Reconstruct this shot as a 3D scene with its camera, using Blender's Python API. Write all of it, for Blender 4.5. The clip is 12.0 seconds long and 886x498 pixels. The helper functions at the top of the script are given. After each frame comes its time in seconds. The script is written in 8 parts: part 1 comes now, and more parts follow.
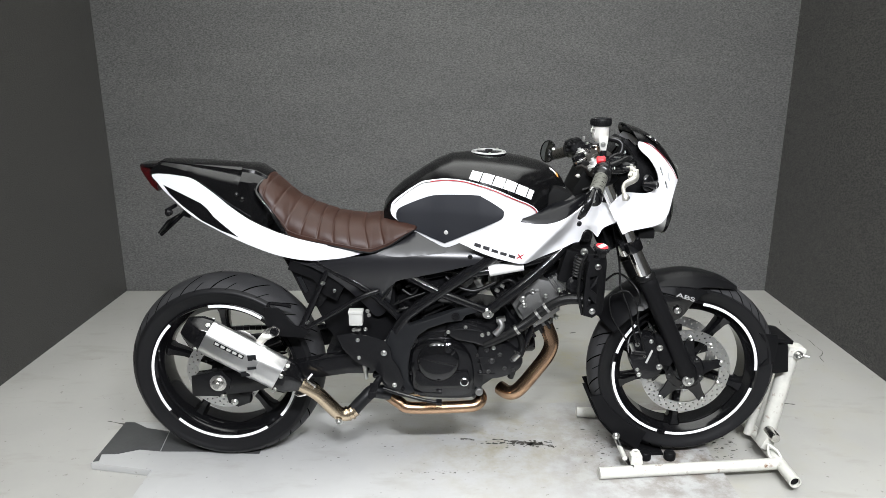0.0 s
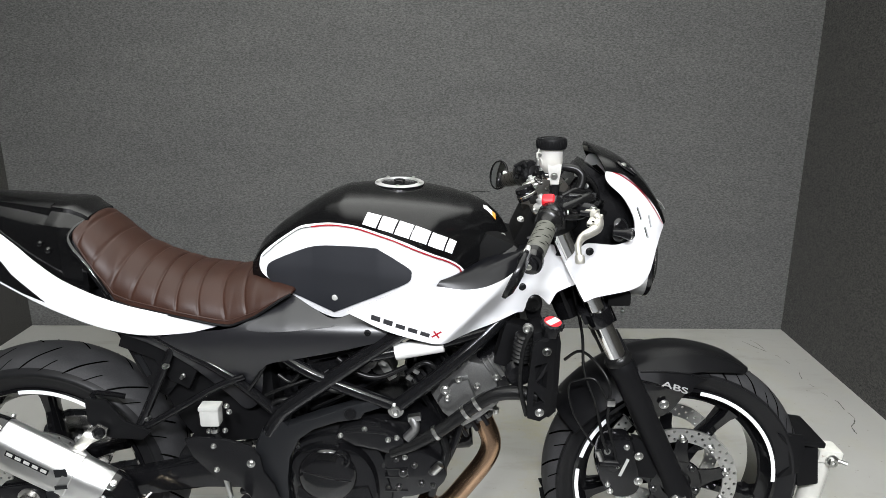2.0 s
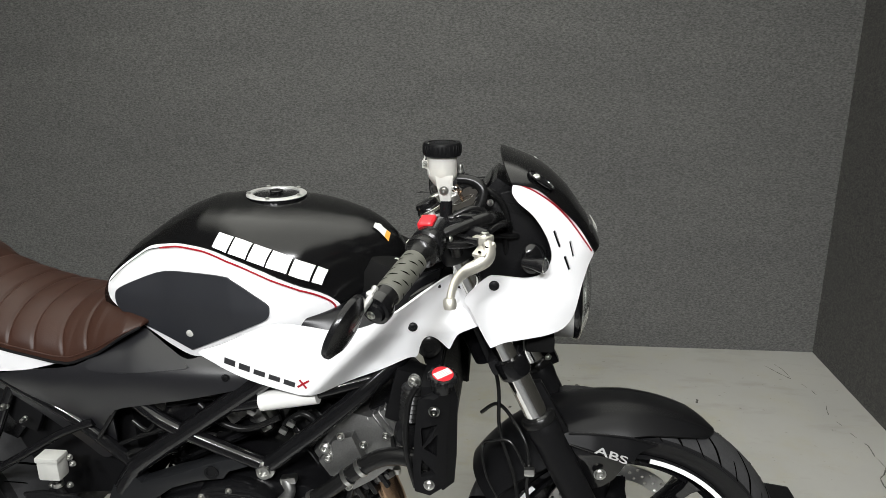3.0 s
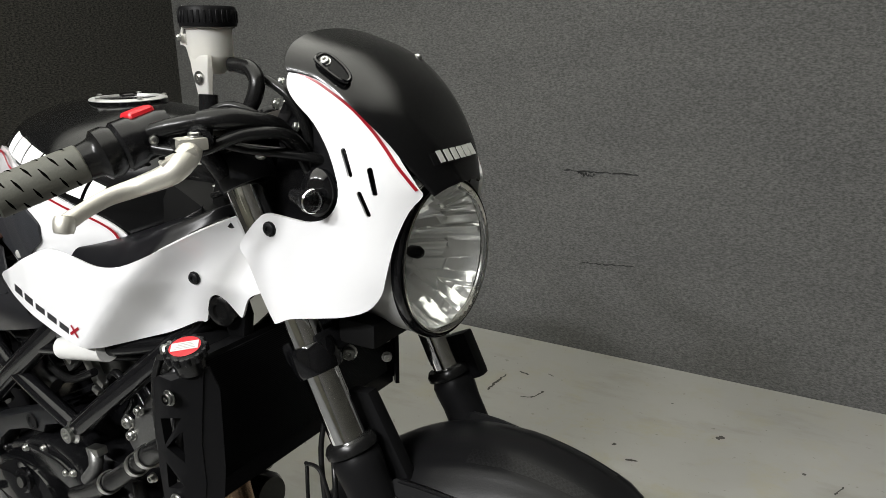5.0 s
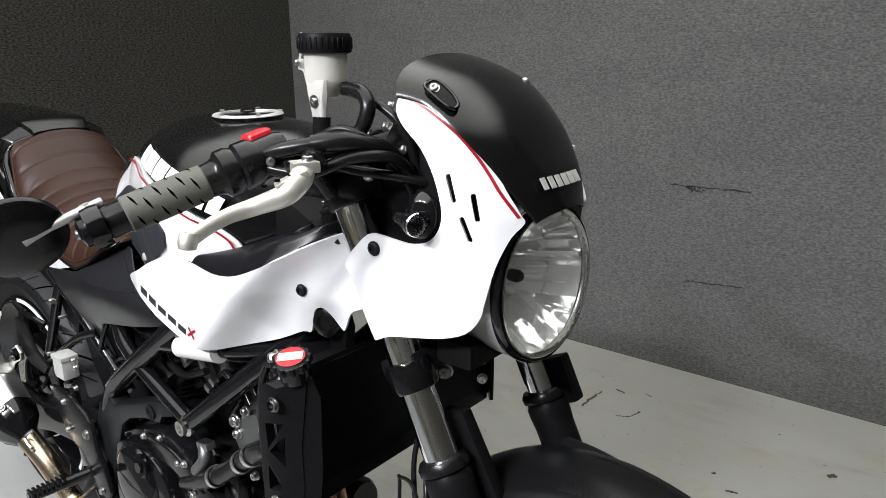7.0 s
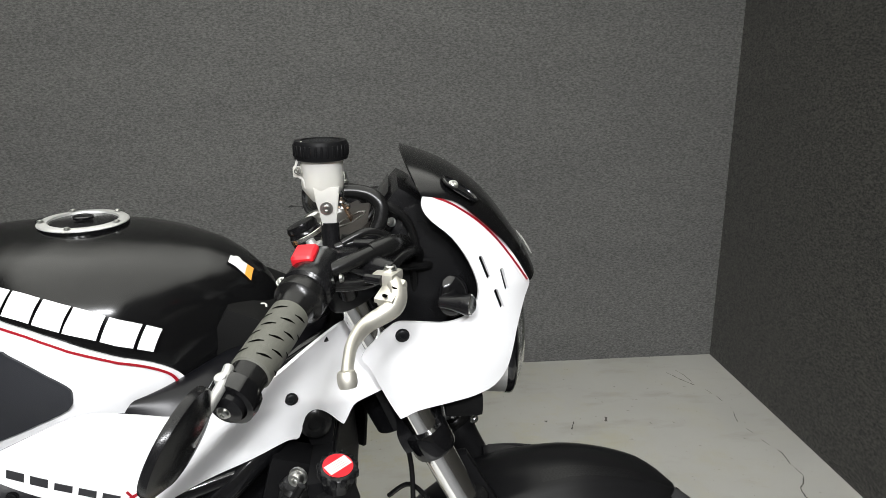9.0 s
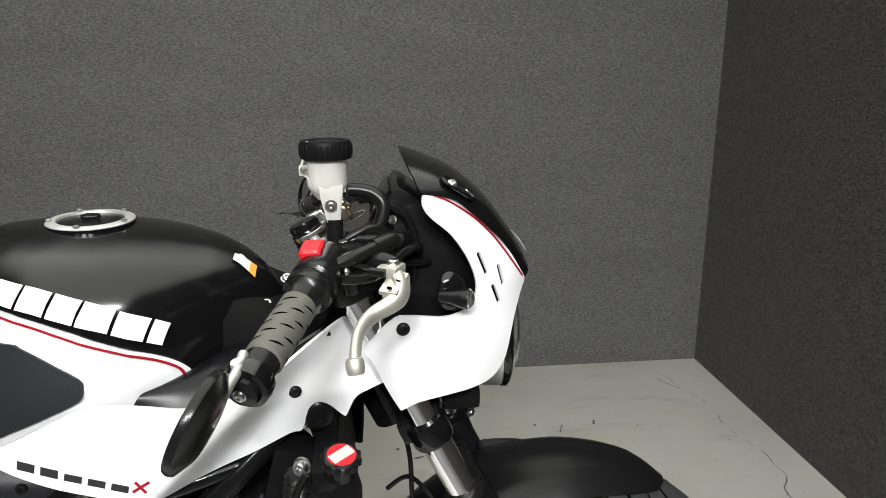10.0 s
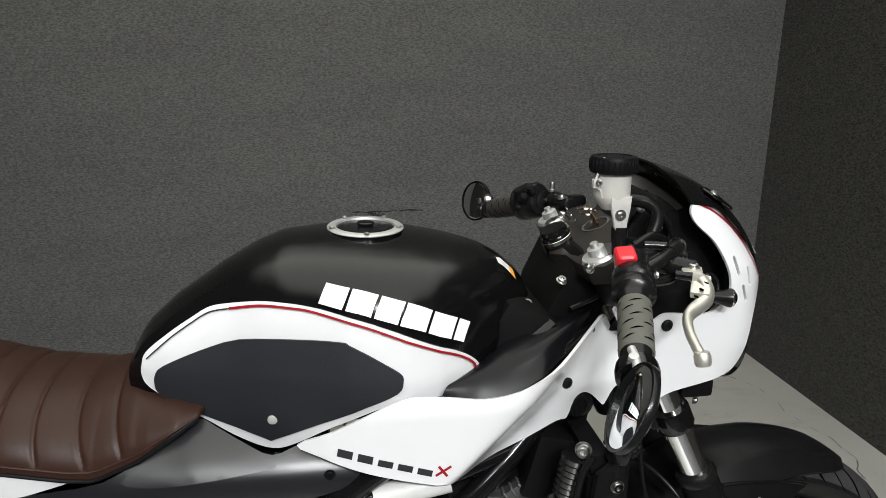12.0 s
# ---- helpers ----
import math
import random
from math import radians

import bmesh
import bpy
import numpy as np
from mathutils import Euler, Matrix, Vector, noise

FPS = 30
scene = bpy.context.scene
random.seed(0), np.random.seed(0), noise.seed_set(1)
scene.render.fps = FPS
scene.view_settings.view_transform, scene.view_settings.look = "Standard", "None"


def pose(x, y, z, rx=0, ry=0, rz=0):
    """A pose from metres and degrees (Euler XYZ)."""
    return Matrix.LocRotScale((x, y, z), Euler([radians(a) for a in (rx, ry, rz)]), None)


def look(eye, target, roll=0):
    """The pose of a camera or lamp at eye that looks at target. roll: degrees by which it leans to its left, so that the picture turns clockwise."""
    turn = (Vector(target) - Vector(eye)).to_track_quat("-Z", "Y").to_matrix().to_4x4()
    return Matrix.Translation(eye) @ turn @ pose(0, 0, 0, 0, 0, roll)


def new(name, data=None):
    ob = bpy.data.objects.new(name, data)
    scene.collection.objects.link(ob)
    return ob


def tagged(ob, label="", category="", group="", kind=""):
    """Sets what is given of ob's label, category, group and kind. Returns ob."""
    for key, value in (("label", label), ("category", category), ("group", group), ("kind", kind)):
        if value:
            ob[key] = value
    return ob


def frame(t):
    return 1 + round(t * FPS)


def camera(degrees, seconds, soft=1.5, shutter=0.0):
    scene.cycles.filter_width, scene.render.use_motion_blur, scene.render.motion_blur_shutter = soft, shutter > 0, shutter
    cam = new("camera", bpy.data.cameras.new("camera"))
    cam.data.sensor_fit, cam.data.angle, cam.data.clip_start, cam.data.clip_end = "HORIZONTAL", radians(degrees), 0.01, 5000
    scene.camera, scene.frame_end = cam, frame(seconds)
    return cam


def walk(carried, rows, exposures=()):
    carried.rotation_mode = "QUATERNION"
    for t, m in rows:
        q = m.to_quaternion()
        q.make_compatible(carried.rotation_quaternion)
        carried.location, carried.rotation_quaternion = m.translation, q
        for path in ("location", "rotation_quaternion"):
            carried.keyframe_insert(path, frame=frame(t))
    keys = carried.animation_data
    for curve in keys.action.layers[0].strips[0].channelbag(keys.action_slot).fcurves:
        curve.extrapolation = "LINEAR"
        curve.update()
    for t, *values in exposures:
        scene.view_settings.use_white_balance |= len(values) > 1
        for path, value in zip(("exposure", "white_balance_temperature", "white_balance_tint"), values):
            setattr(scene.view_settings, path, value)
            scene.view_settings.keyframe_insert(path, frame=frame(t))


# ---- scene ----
cam = camera(64.3, 12.0, 0.8)
PATH = [
    (0, (0.0, -2.132, 1.291), (-0.007, -0.207, 0.751), -0.1),
    (0.5, (-0.006, -2.027, 1.287), (-0.011, -0.101, 0.748), -0.2),
    (1, (0.055, -1.86, 1.283), (0.053, 0.065, 0.738), -0.3),
    (1.5, (0.16, -1.695, 1.283), (0.139, 0.229, 0.74), -0.3),
    (2, (0.253, -1.505, 1.277), (0.217, 0.418, 0.73), -0.1),
    (2.5, (0.379, -1.345, 1.269), (0.308, 0.576, 0.717), -0.3),
    (2.7, (0.454, -1.285, 1.27), (0.341, 0.631, 0.705), -0.4),
    (4.3, (0.881, -0.818, 1.134), (0.144, 0.958, 0.584), -0.8),
    (4.5, (0.942, -0.762, 1.119), (0.123, 0.976, 0.566), -0.8),
    (5, (1.051, -0.658, 1.066), (0.06, 0.989, 0.514), -0.6),
    (5.5, (1.112, -0.608, 1.025), (-0.029, 0.94, 0.474), -0.4),
    (6, (1.152, -0.587, 1.009), (-0.074, 0.896, 0.464), -0.5),
    (6.5, (1.155, -0.587, 1.021), (-0.106, 0.868, 0.481), -0.5),
    (7, (1.048, -0.658, 1.089), (-0.171, 0.832, 0.548), -0.5),
    (7.5, (0.82, -0.791, 1.167), (0.073, 0.983, 0.624), -0.1),
    (7.7, (0.714, -0.835, 1.188), (0.225, 1.027, 0.646), 0.1),
    (9.3, (0.503, -0.901, 1.205), (0.675, 1.014, 0.656), -0.5),
    (9.5, (0.498, -0.908, 1.198), (0.681, 1.012, 0.671), -0.4),
    (10, (0.489, -0.929, 1.198), (0.689, 0.991, 0.674), -0.3),
    (10.5, (0.398, -0.942, 1.209), (0.611, 0.977, 0.688), -0.2),
    (11, (0.309, -0.945, 1.214), (0.541, 0.973, 0.697), -0.2),
    (11.5, (0.205, -0.943, 1.218), (0.473, 0.968, 0.692), 0.1),
    (12, (0.098, -0.959, 1.234), (0.381, 0.945, 0.694), 0.2),
]
EXPOSURES = [(0, 0.67, 6250, 13), (1.0, 0.72, 6150, 14), (1.5, 0.67, 6100, 14), (2.5, 0.42, 6500, 11), (4.5, 0.03, 6550, 11), (5.0, 0.23, 6600, 11), (5.5, 0.49, 6550, 11), (6.5, 0.63, 6500, 11), (7.0, 0.5, 6280, 14), (7.7, 0.43, 6120, 15), (9.5, 0.32, 6550, 11), (10.5, 0.22, 6550, 11), (11.0, 0.07, 6500, 11), (12.0, -0.09, 6500, 11)]
walk(cam, [(t, look(eye, target, roll)) for t, eye, target, roll in PATH], EXPOSURES)

# ---- light ----
world = bpy.data.worlds.new("world")
scene.world = world
world.use_nodes = True
world.node_tree.nodes["Background"].inputs[0].default_value = (0.75, 0.8, 0.85, 1)
world.node_tree.nodes["Background"].inputs[1].default_value = 0.05


def area_lamp(x, y, z, sx, sy, watts, tilt=0.0):
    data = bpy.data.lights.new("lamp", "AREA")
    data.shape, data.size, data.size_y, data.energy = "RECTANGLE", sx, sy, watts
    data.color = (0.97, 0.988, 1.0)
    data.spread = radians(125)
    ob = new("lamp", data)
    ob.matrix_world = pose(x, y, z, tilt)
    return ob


LAMP_Z = 2.6
for x, watts in ((-0.75, 9), (0.1, 42), (0.9, 33)):
    area_lamp(x, -2.7, LAMP_Z, 0.42, 0.09, watts, 30)
# unseen fill light, added; it shines up for soft bounce off the ceiling
area_lamp(0.14, -0.9, 2.28, 3.0, 4.6, 135, 180)


# ---- materials ----
def material(name, colour, rough=0.5, metal=0.0, grain=0.0, grain_scale=200.0, blotch=0.0, blotch_scale=6.0, bump=0.0, coat=0.0, stretch=(1, 1, 1), vary_rough=0.0, spec=0.5):
    mat = bpy.data.materials.new(name)
    mat.use_nodes = True
    nt = mat.node_tree
    n, l = nt.nodes, nt.links
    b = n["Principled BSDF"]
    b.inputs["Base Color"].default_value = (*colour, 1)
    b.inputs["Roughness"].default_value = rough
    b.inputs["Metallic"].default_value = metal
    b.inputs["Specular IOR Level"].default_value = spec
    b.inputs["Coat Weight"].default_value = coat
    b.inputs["Coat Roughness"].default_value = 0.08
    tc = n.new("ShaderNodeTexCoord")
    mp = n.new("ShaderNodeMapping")
    mp.inputs["Scale"].default_value = stretch
    l.new(tc.outputs["Object"], mp.inputs["Vector"])
    fine = n.new("ShaderNodeTexNoise")
    fine.inputs["Scale"].default_value = grain_scale
    fine.inputs["Detail"].default_value = 3
    l.new(mp.outputs[0], fine.inputs["Vector"])
    big = n.new("ShaderNodeTexNoise")
    big.inputs["Scale"].default_value = blotch_scale
    big.inputs["Detail"].default_value = 5
    l.new(tc.outputs["Object"], big.inputs["Vector"])
    if grain or blotch:
        total = n.new("ShaderNodeMath")
        total.operation = "ADD"
        for k, (src, amount) in enumerate(((fine, grain), (big, blotch))):
            m = n.new("ShaderNodeMath")
            m.operation = "MULTIPLY_ADD"
            m.inputs[1].default_value = amount * 2
            m.inputs[2].default_value = -amount
            l.new(src.outputs["Fac"], m.inputs[0])
            l.new(m.outputs[0], total.inputs[k])
        one = n.new("ShaderNodeMath")
        one.operation = "ADD"
        one.inputs[1].default_value = 1.0
        l.new(total.outputs[0], one.inputs[0])
        mix = n.new("ShaderNodeVectorMath")
        mix.operation = "SCALE"
        mix.inputs[0].default_value = colour
        l.new(one.outputs[0], mix.inputs["Scale"])
        l.new(mix.outputs[0], b.inputs["Base Color"])
    if vary_rough:
        m = n.new("ShaderNodeMath")
        m.operation = "MULTIPLY_ADD"
        m.inputs[1].default_value = vary_rough * 2
        m.inputs[2].default_value = rough - vary_rough
        m.use_clamp = True
        l.new(big.outputs["Fac"], m.inputs[0])
        l.new(m.outputs[0], b.inputs["Roughness"])
    if bump:
        bp = n.new("ShaderNodeBump")
        bp.inputs["Strength"].default_value = bump
        bp.inputs["Distance"].default_value = 0.002
        l.new(fine.outputs["Fac"], bp.inputs["Height"])
        l.new(bp.outputs[0], b.inputs["Normal"])
    return mat


WHITE = material("white gloss paint", (0.69, 0.69, 0.70), 0.22, coat=0.6, blotch=0.015, blotch_scale=12, vary_rough=0.04)
BLACK = material("black gloss paint", (0.0038, 0.0038, 0.0042), 0.08, spec=0.45, blotch=0.1, vary_rough=0.03)
BODYBLACK = material("black body paint", (0.0035, 0.0035, 0.0037), 0.17, spec=0.33, grain=0.05, grain_scale=500, blotch=0.1, vary_rough=0.05)
DUCT = material("semi gloss duct plastic", (0.004, 0.004, 0.005), 0.30, spec=0.2, grain=0.1, grain_scale=900, blotch=0.1, bump=0.03, vary_rough=0.05)
SATIN = material("satin black plastic", (0.0065, 0.0065, 0.007), 0.22, spec=0.24, grain=0.12, grain_scale=900, blotch=0.1, bump=0.05, vary_rough=0.05)
MATT = material("matt black plastic", (0.006, 0.006, 0.0064), 0.40, spec=0.07, grain=0.15, grain_scale=700, blotch=0.12, bump=0.08, vary_rough=0.06)
DEEP = material("black foam and rubber", (0.0045, 0.0045, 0.0045), 0.6, spec=0.08, grain=0.2, grain_scale=500, bump=0.1)
FRAMEBLACK = material("black powder coat", (0.005, 0.005, 0.0055), 0.10, spec=0.32, grain=0.1, grain_scale=500, bump=0.04, vary_rough=0.06)
CASTBLACK = material("black cast metal", (0.0055, 0.0055, 0.006), 0.15, spec=0.32, grain=0.2, grain_scale=400, blotch=0.2, bump=0.08, vary_rough=0.08)
CASTGREY = material("dark grey cast metal", (0.009, 0.0095, 0.0105), 0.36, spec=0.3, metal=0.15, grain=0.15, grain_scale=500, blotch=0.1, bump=0.1, vary_rough=0.08)
SHELL = material("silver headlight shell", (0.45, 0.45, 0.44), 0.3, metal=0.5, grain=0.04, grain_scale=300, blotch=0.05)
CAN = material("brushed silencer steel", (0.72, 0.72, 0.71), 0.36, metal=1.0, grain=0.08, grain_scale=260, stretch=(10, 1, 10), blotch=0.05, bump=0.04, vary_rough=0.06)
COVER = material("soft satin plastic", (0.010, 0.010, 0.0115), 0.30, spec=0.5, grain=0.1, grain_scale=900, blotch=0.08, bump=0.04, vary_rough=0.04)
CLAMP = material("dark anodised clamp", (0.030, 0.026, 0.023), 0.5, metal=0.5, grain=0.15, grain_scale=500, blotch=0.1, bump=0.1, vary_rough=0.06)
ALU = material("bare cast aluminium", (0.21, 0.21, 0.205), 0.42, metal=0.9, grain=0.25, grain_scale=350, blotch=0.2, bump=0.15, vary_rough=0.1)
STEEL = material("brushed steel", (0.62, 0.61, 0.58), 0.26, metal=1.0, grain=0.06, grain_scale=300, stretch=(1, 12, 12), blotch=0.06, bump=0.03, vary_rough=0.06)
RINGALU = material("pale satin aluminium", (0.50, 0.50, 0.49), 0.5, metal=0.75, grain=0.05, grain_scale=900, vary_rough=0.05)
CHROME = material("hard chrome", (0.90, 0.90, 0.89), 0.10, metal=1.0)
BOLT = material("zinc bolt", (0.50, 0.50, 0.48), 0.3, metal=1.0, grain=0.1, grain_scale=900, vary_rough=0.08)
DARKBOLT = material("black oxide bolt", (0.10, 0.10, 0.10), 0.3, metal=1.0, grain=0.1, grain_scale=900, vary_rough=0.08)
DISC = material("brake disc steel", (0.55, 0.55, 0.54), 0.34, metal=1.0, grain=0.12, grain_scale=500, stretch=(1, 6, 1), vary_rough=0.07)
SILVER = material("silver anodised lever", (0.58, 0.56, 0.50), 0.48, metal=0.85, grain=0.05, grain_scale=800, blotch=0.05, vary_rough=0.05)
BRONZE = material("heat tinted exhaust pipe", (0.47, 0.31, 0.20), 0.25, metal=1.0, grain=0.12, grain_scale=60, blotch=0.3, blotch_scale=9, vary_rough=0.06)
GOLDPIPE = material("straw tinted steel pipe", (0.56, 0.46, 0.33), 0.24, metal=1.0, grain=0.1, grain_scale=60, blotch=0.2, blotch_scale=10, vary_rough=0.06)
RUBBER = material("tyre sidewall rubber", (0.0085, 0.0085, 0.009), 0.38, spec=0.13, grain=0.2, grain_scale=300, blotch=0.25, blotch_scale=9, bump=0.08, vary_rough=0.08)
TREAD = material("dusty tread rubber", (0.030, 0.030, 0.031), 0.55, spec=0.22, grain=0.25, grain_scale=260, blotch=0.35, blotch_scale=14, bump=0.1, vary_rough=0.08)
GROOVE = material("tread groove", (0.0015, 0.0015, 0.0015), 0.9, spec=0.0)
HOSE = material("rubber hose", (0.0065, 0.0065, 0.0065), 0.26, spec=0.25, grain=0.15, grain_scale=600, bump=0.05, vary_rough=0.06)
GRIP = material("grey green rubber grip", (0.075, 0.075, 0.062), 0.7, grain=0.12, grain_scale=600, blotch=0.1, bump=0.15, vary_rough=0.05)
# same rubber as the right grip, its colour darkened for the shaded left side
GRIPSHADE = material("grip rubber darkened for shade", (0.030, 0.027, 0.022), 0.6, grain=0.12, grain_scale=600, blotch=0.1, bump=0.15, vary_rough=0.05)
PAD = material("ribbed tank pad rubber", (0.011, 0.012, 0.0155), 0.6, grain=0.1, grain_scale=900, blotch=0.05, bump=0.2)
LEATHER = material("brown leather", (0.026, 0.0105, 0.0066), 0.46, spec=0.24, grain=0.14, grain_scale=420, blotch=0.22, blotch_scale=14, bump=0.08, vary_rough=0.06)
RED = material("red paint", (0.26, 0.004, 0.012), 0.35, blotch=0.05)
SWITCHRED = material("red switch plastic", (0.55, 0.012, 0.02), 0.4, blotch=0.05)
ORANGE = material("orange print", (0.75, 0.3, 0.04), 0.5, blotch=0.05)
LABELWHITE = material("white label", (0.6, 0.6, 0.58), 0.45, blotch=0.04, blotch_scale=40)
DECALWHITE = material("white decal", (0.8, 0.8, 0.8), 0.4, blotch=0.02, blotch_scale=40)
DECALGREY = material("grey decal", (0.35, 0.35, 0.33), 0.4, blotch=0.04, blotch_scale=60)
DECALDARK = material("dark decal", (0.02, 0.02, 0.022), 0.4, blotch=0.05)
LETTER = material("pale raised lettering", (0.17, 0.17, 0.165), 0.4, blotch=0.04, blotch_scale=60)
TAPE = material("reflective rim tape", (0.82, 0.82, 0.82), 0.35, blotch=0.04, blotch_scale=60)
TAILRED = material("red lens", (0.030, 0.0015, 0.002), 0.15, coat=0.5, blotch=0.1)
CHOCKPAINT = material("chipped white chock paint", (0.50, 0.495, 0.45), 0.4, grain=0.12, grain_scale=60, blotch=0.16, blotch_scale=14, bump=0.1, vary_rough=0.1)
FENDER = material("black carbon look plastic", (0.005, 0.005, 0.0054), 0.30, spec=0.13, grain=0.2, grain_scale=500, blotch=0.1, bump=0.06, vary_rough=0.05)


def carbon_weave():
    """Black plastic with a fine raised weave."""
    mat = bpy.data.materials.new("carbon weave plastic")
    mat.use_nodes = True
    n, l = mat.node_tree.nodes, mat.node_tree.links
    b = n["Principled BSDF"]
    b.inputs["Roughness"].default_value = 0.34
    b.inputs["Specular IOR Level"].default_value = 0.18
    tc = n.new("ShaderNodeTexCoord")
    ck = n.new("ShaderNodeTexChecker")
    ck.inputs["Scale"].default_value = 330
    ck.inputs["Color1"].default_value = (0.0015, 0.0015, 0.0016, 1)
    ck.inputs["Color2"].default_value = (0.007, 0.007, 0.0075, 1)
    l.new(tc.outputs["Object"], ck.inputs["Vector"])
    l.new(ck.outputs["Color"], b.inputs["Base Color"])
    bp = n.new("ShaderNodeBump")
    bp.inputs["Strength"].default_value = 0.4
    bp.inputs["Distance"].default_value = 0.001
    l.new(ck.outputs["Fac"], bp.inputs["Height"])
    l.new(bp.outputs[0], b.inputs["Normal"])
    return mat


CARBON = carbon_weave()
CEILING = material("pale ceiling paint", (0.74, 0.735, 0.665), 0.9, grain=0.2, grain_scale=30, blotch=0.2)


def stained(mat, colour, scale, lo, hi, near=None, reach=0.4):
    """Blotches of dirt or rust over a paint; near keeps them round one spot."""
    n, l = mat.node_tree.nodes, mat.node_tree.links
    b = n["Principled BSDF"]
    tc = n.new("ShaderNodeTexCoord")
    t = n.new("ShaderNodeTexNoise")
    t.inputs["Scale"].default_value = scale
    t.inputs["Detail"].default_value = 7
    t.inputs["Roughness"].default_value = 0.7
    l.new(tc.outputs["Object"], t.inputs["Vector"])
    r = n.new("ShaderNodeMapRange")
    r.inputs["From Min"].default_value, r.inputs["From Max"].default_value = lo, hi
    l.new(t.outputs["Fac"], r.inputs["Value"])
    fac = r.outputs[0]
    if near:
        d = n.new("ShaderNodeVectorMath")
        d.operation = "DISTANCE"
        d.inputs[1].default_value = near
        l.new(tc.outputs["Object"], d.inputs[0])
        f = n.new("ShaderNodeMapRange")
        f.inputs["From Min"].default_value, f.inputs["From Max"].default_value = reach, 0.0
        l.new(d.outputs["Value"], f.inputs["Value"])
        m = n.new("ShaderNodeMath")
        m.operation = "MULTIPLY"
        l.new(fac, m.inputs[0])
        l.new(f.outputs[0], m.inputs[1])
        fac = m.outputs[0]
    mx = n.new("ShaderNodeMix")
    mx.data_type = "RGBA"
    src = b.inputs["Base Color"].links[0].from_socket
    l.new(fac, mx.inputs[0])
    l.new(src, mx.inputs[6])
    mx.inputs[7].default_value = (*colour, 1)
    l.new(mx.outputs[2], b.inputs["Base Color"])


stained(CHOCKPAINT, (0.16, 0.085, 0.045), 26, 0.60, 0.70)


def plastic_milky():
    mat = material("milky reservoir plastic", (0.80, 0.79, 0.76), 0.42, blotch=0.04, blotch_scale=60)
    n, l = mat.node_tree.nodes, mat.node_tree.links
    b = n["Principled BSDF"]
    t = n.new("ShaderNodeBsdfTranslucent")
    t.inputs["Color"].default_value = (0.82, 0.81, 0.77, 1)
    mx = n.new("ShaderNodeMixShader")
    mx.inputs[0].default_value = 0.55
    l.new(b.outputs[0], mx.inputs[1])
    l.new(t.outputs[0], mx.inputs[2])
    l.new(mx.outputs[0], n["Material Output"].inputs["Surface"])
    return mat


MILKY = plastic_milky()
FLUID = material("straw brake fluid", (0.62, 0.58, 0.42), 0.3, blotch=0.03)
MILKYDIM = material("aged reservoir plastic", (0.36, 0.36, 0.34), 0.4, blotch=0.15, blotch_scale=50)


def clear_glass():
    mat = bpy.data.materials.new("clear lens glass")
    mat.use_nodes = True
    b = mat.node_tree.nodes["Principled BSDF"]
    b.inputs["Base Color"].default_value = (0.97, 0.98, 0.97, 1)
    b.inputs["Roughness"].default_value = 0.02
    b.inputs["Transmission Weight"].default_value = 1.0
    b.inputs["IOR"].default_value = 1.3
    return mat


GLASS = clear_glass()
MIRROR = material("mirror glass", (0.75, 0.77, 0.78), 0.03, metal=1.0, blotch=0.02)
REFLECTOR = material("headlamp reflector", (0.96, 0.96, 0.94), 0.09, metal=0.6, blotch=0.03, blotch_scale=30)


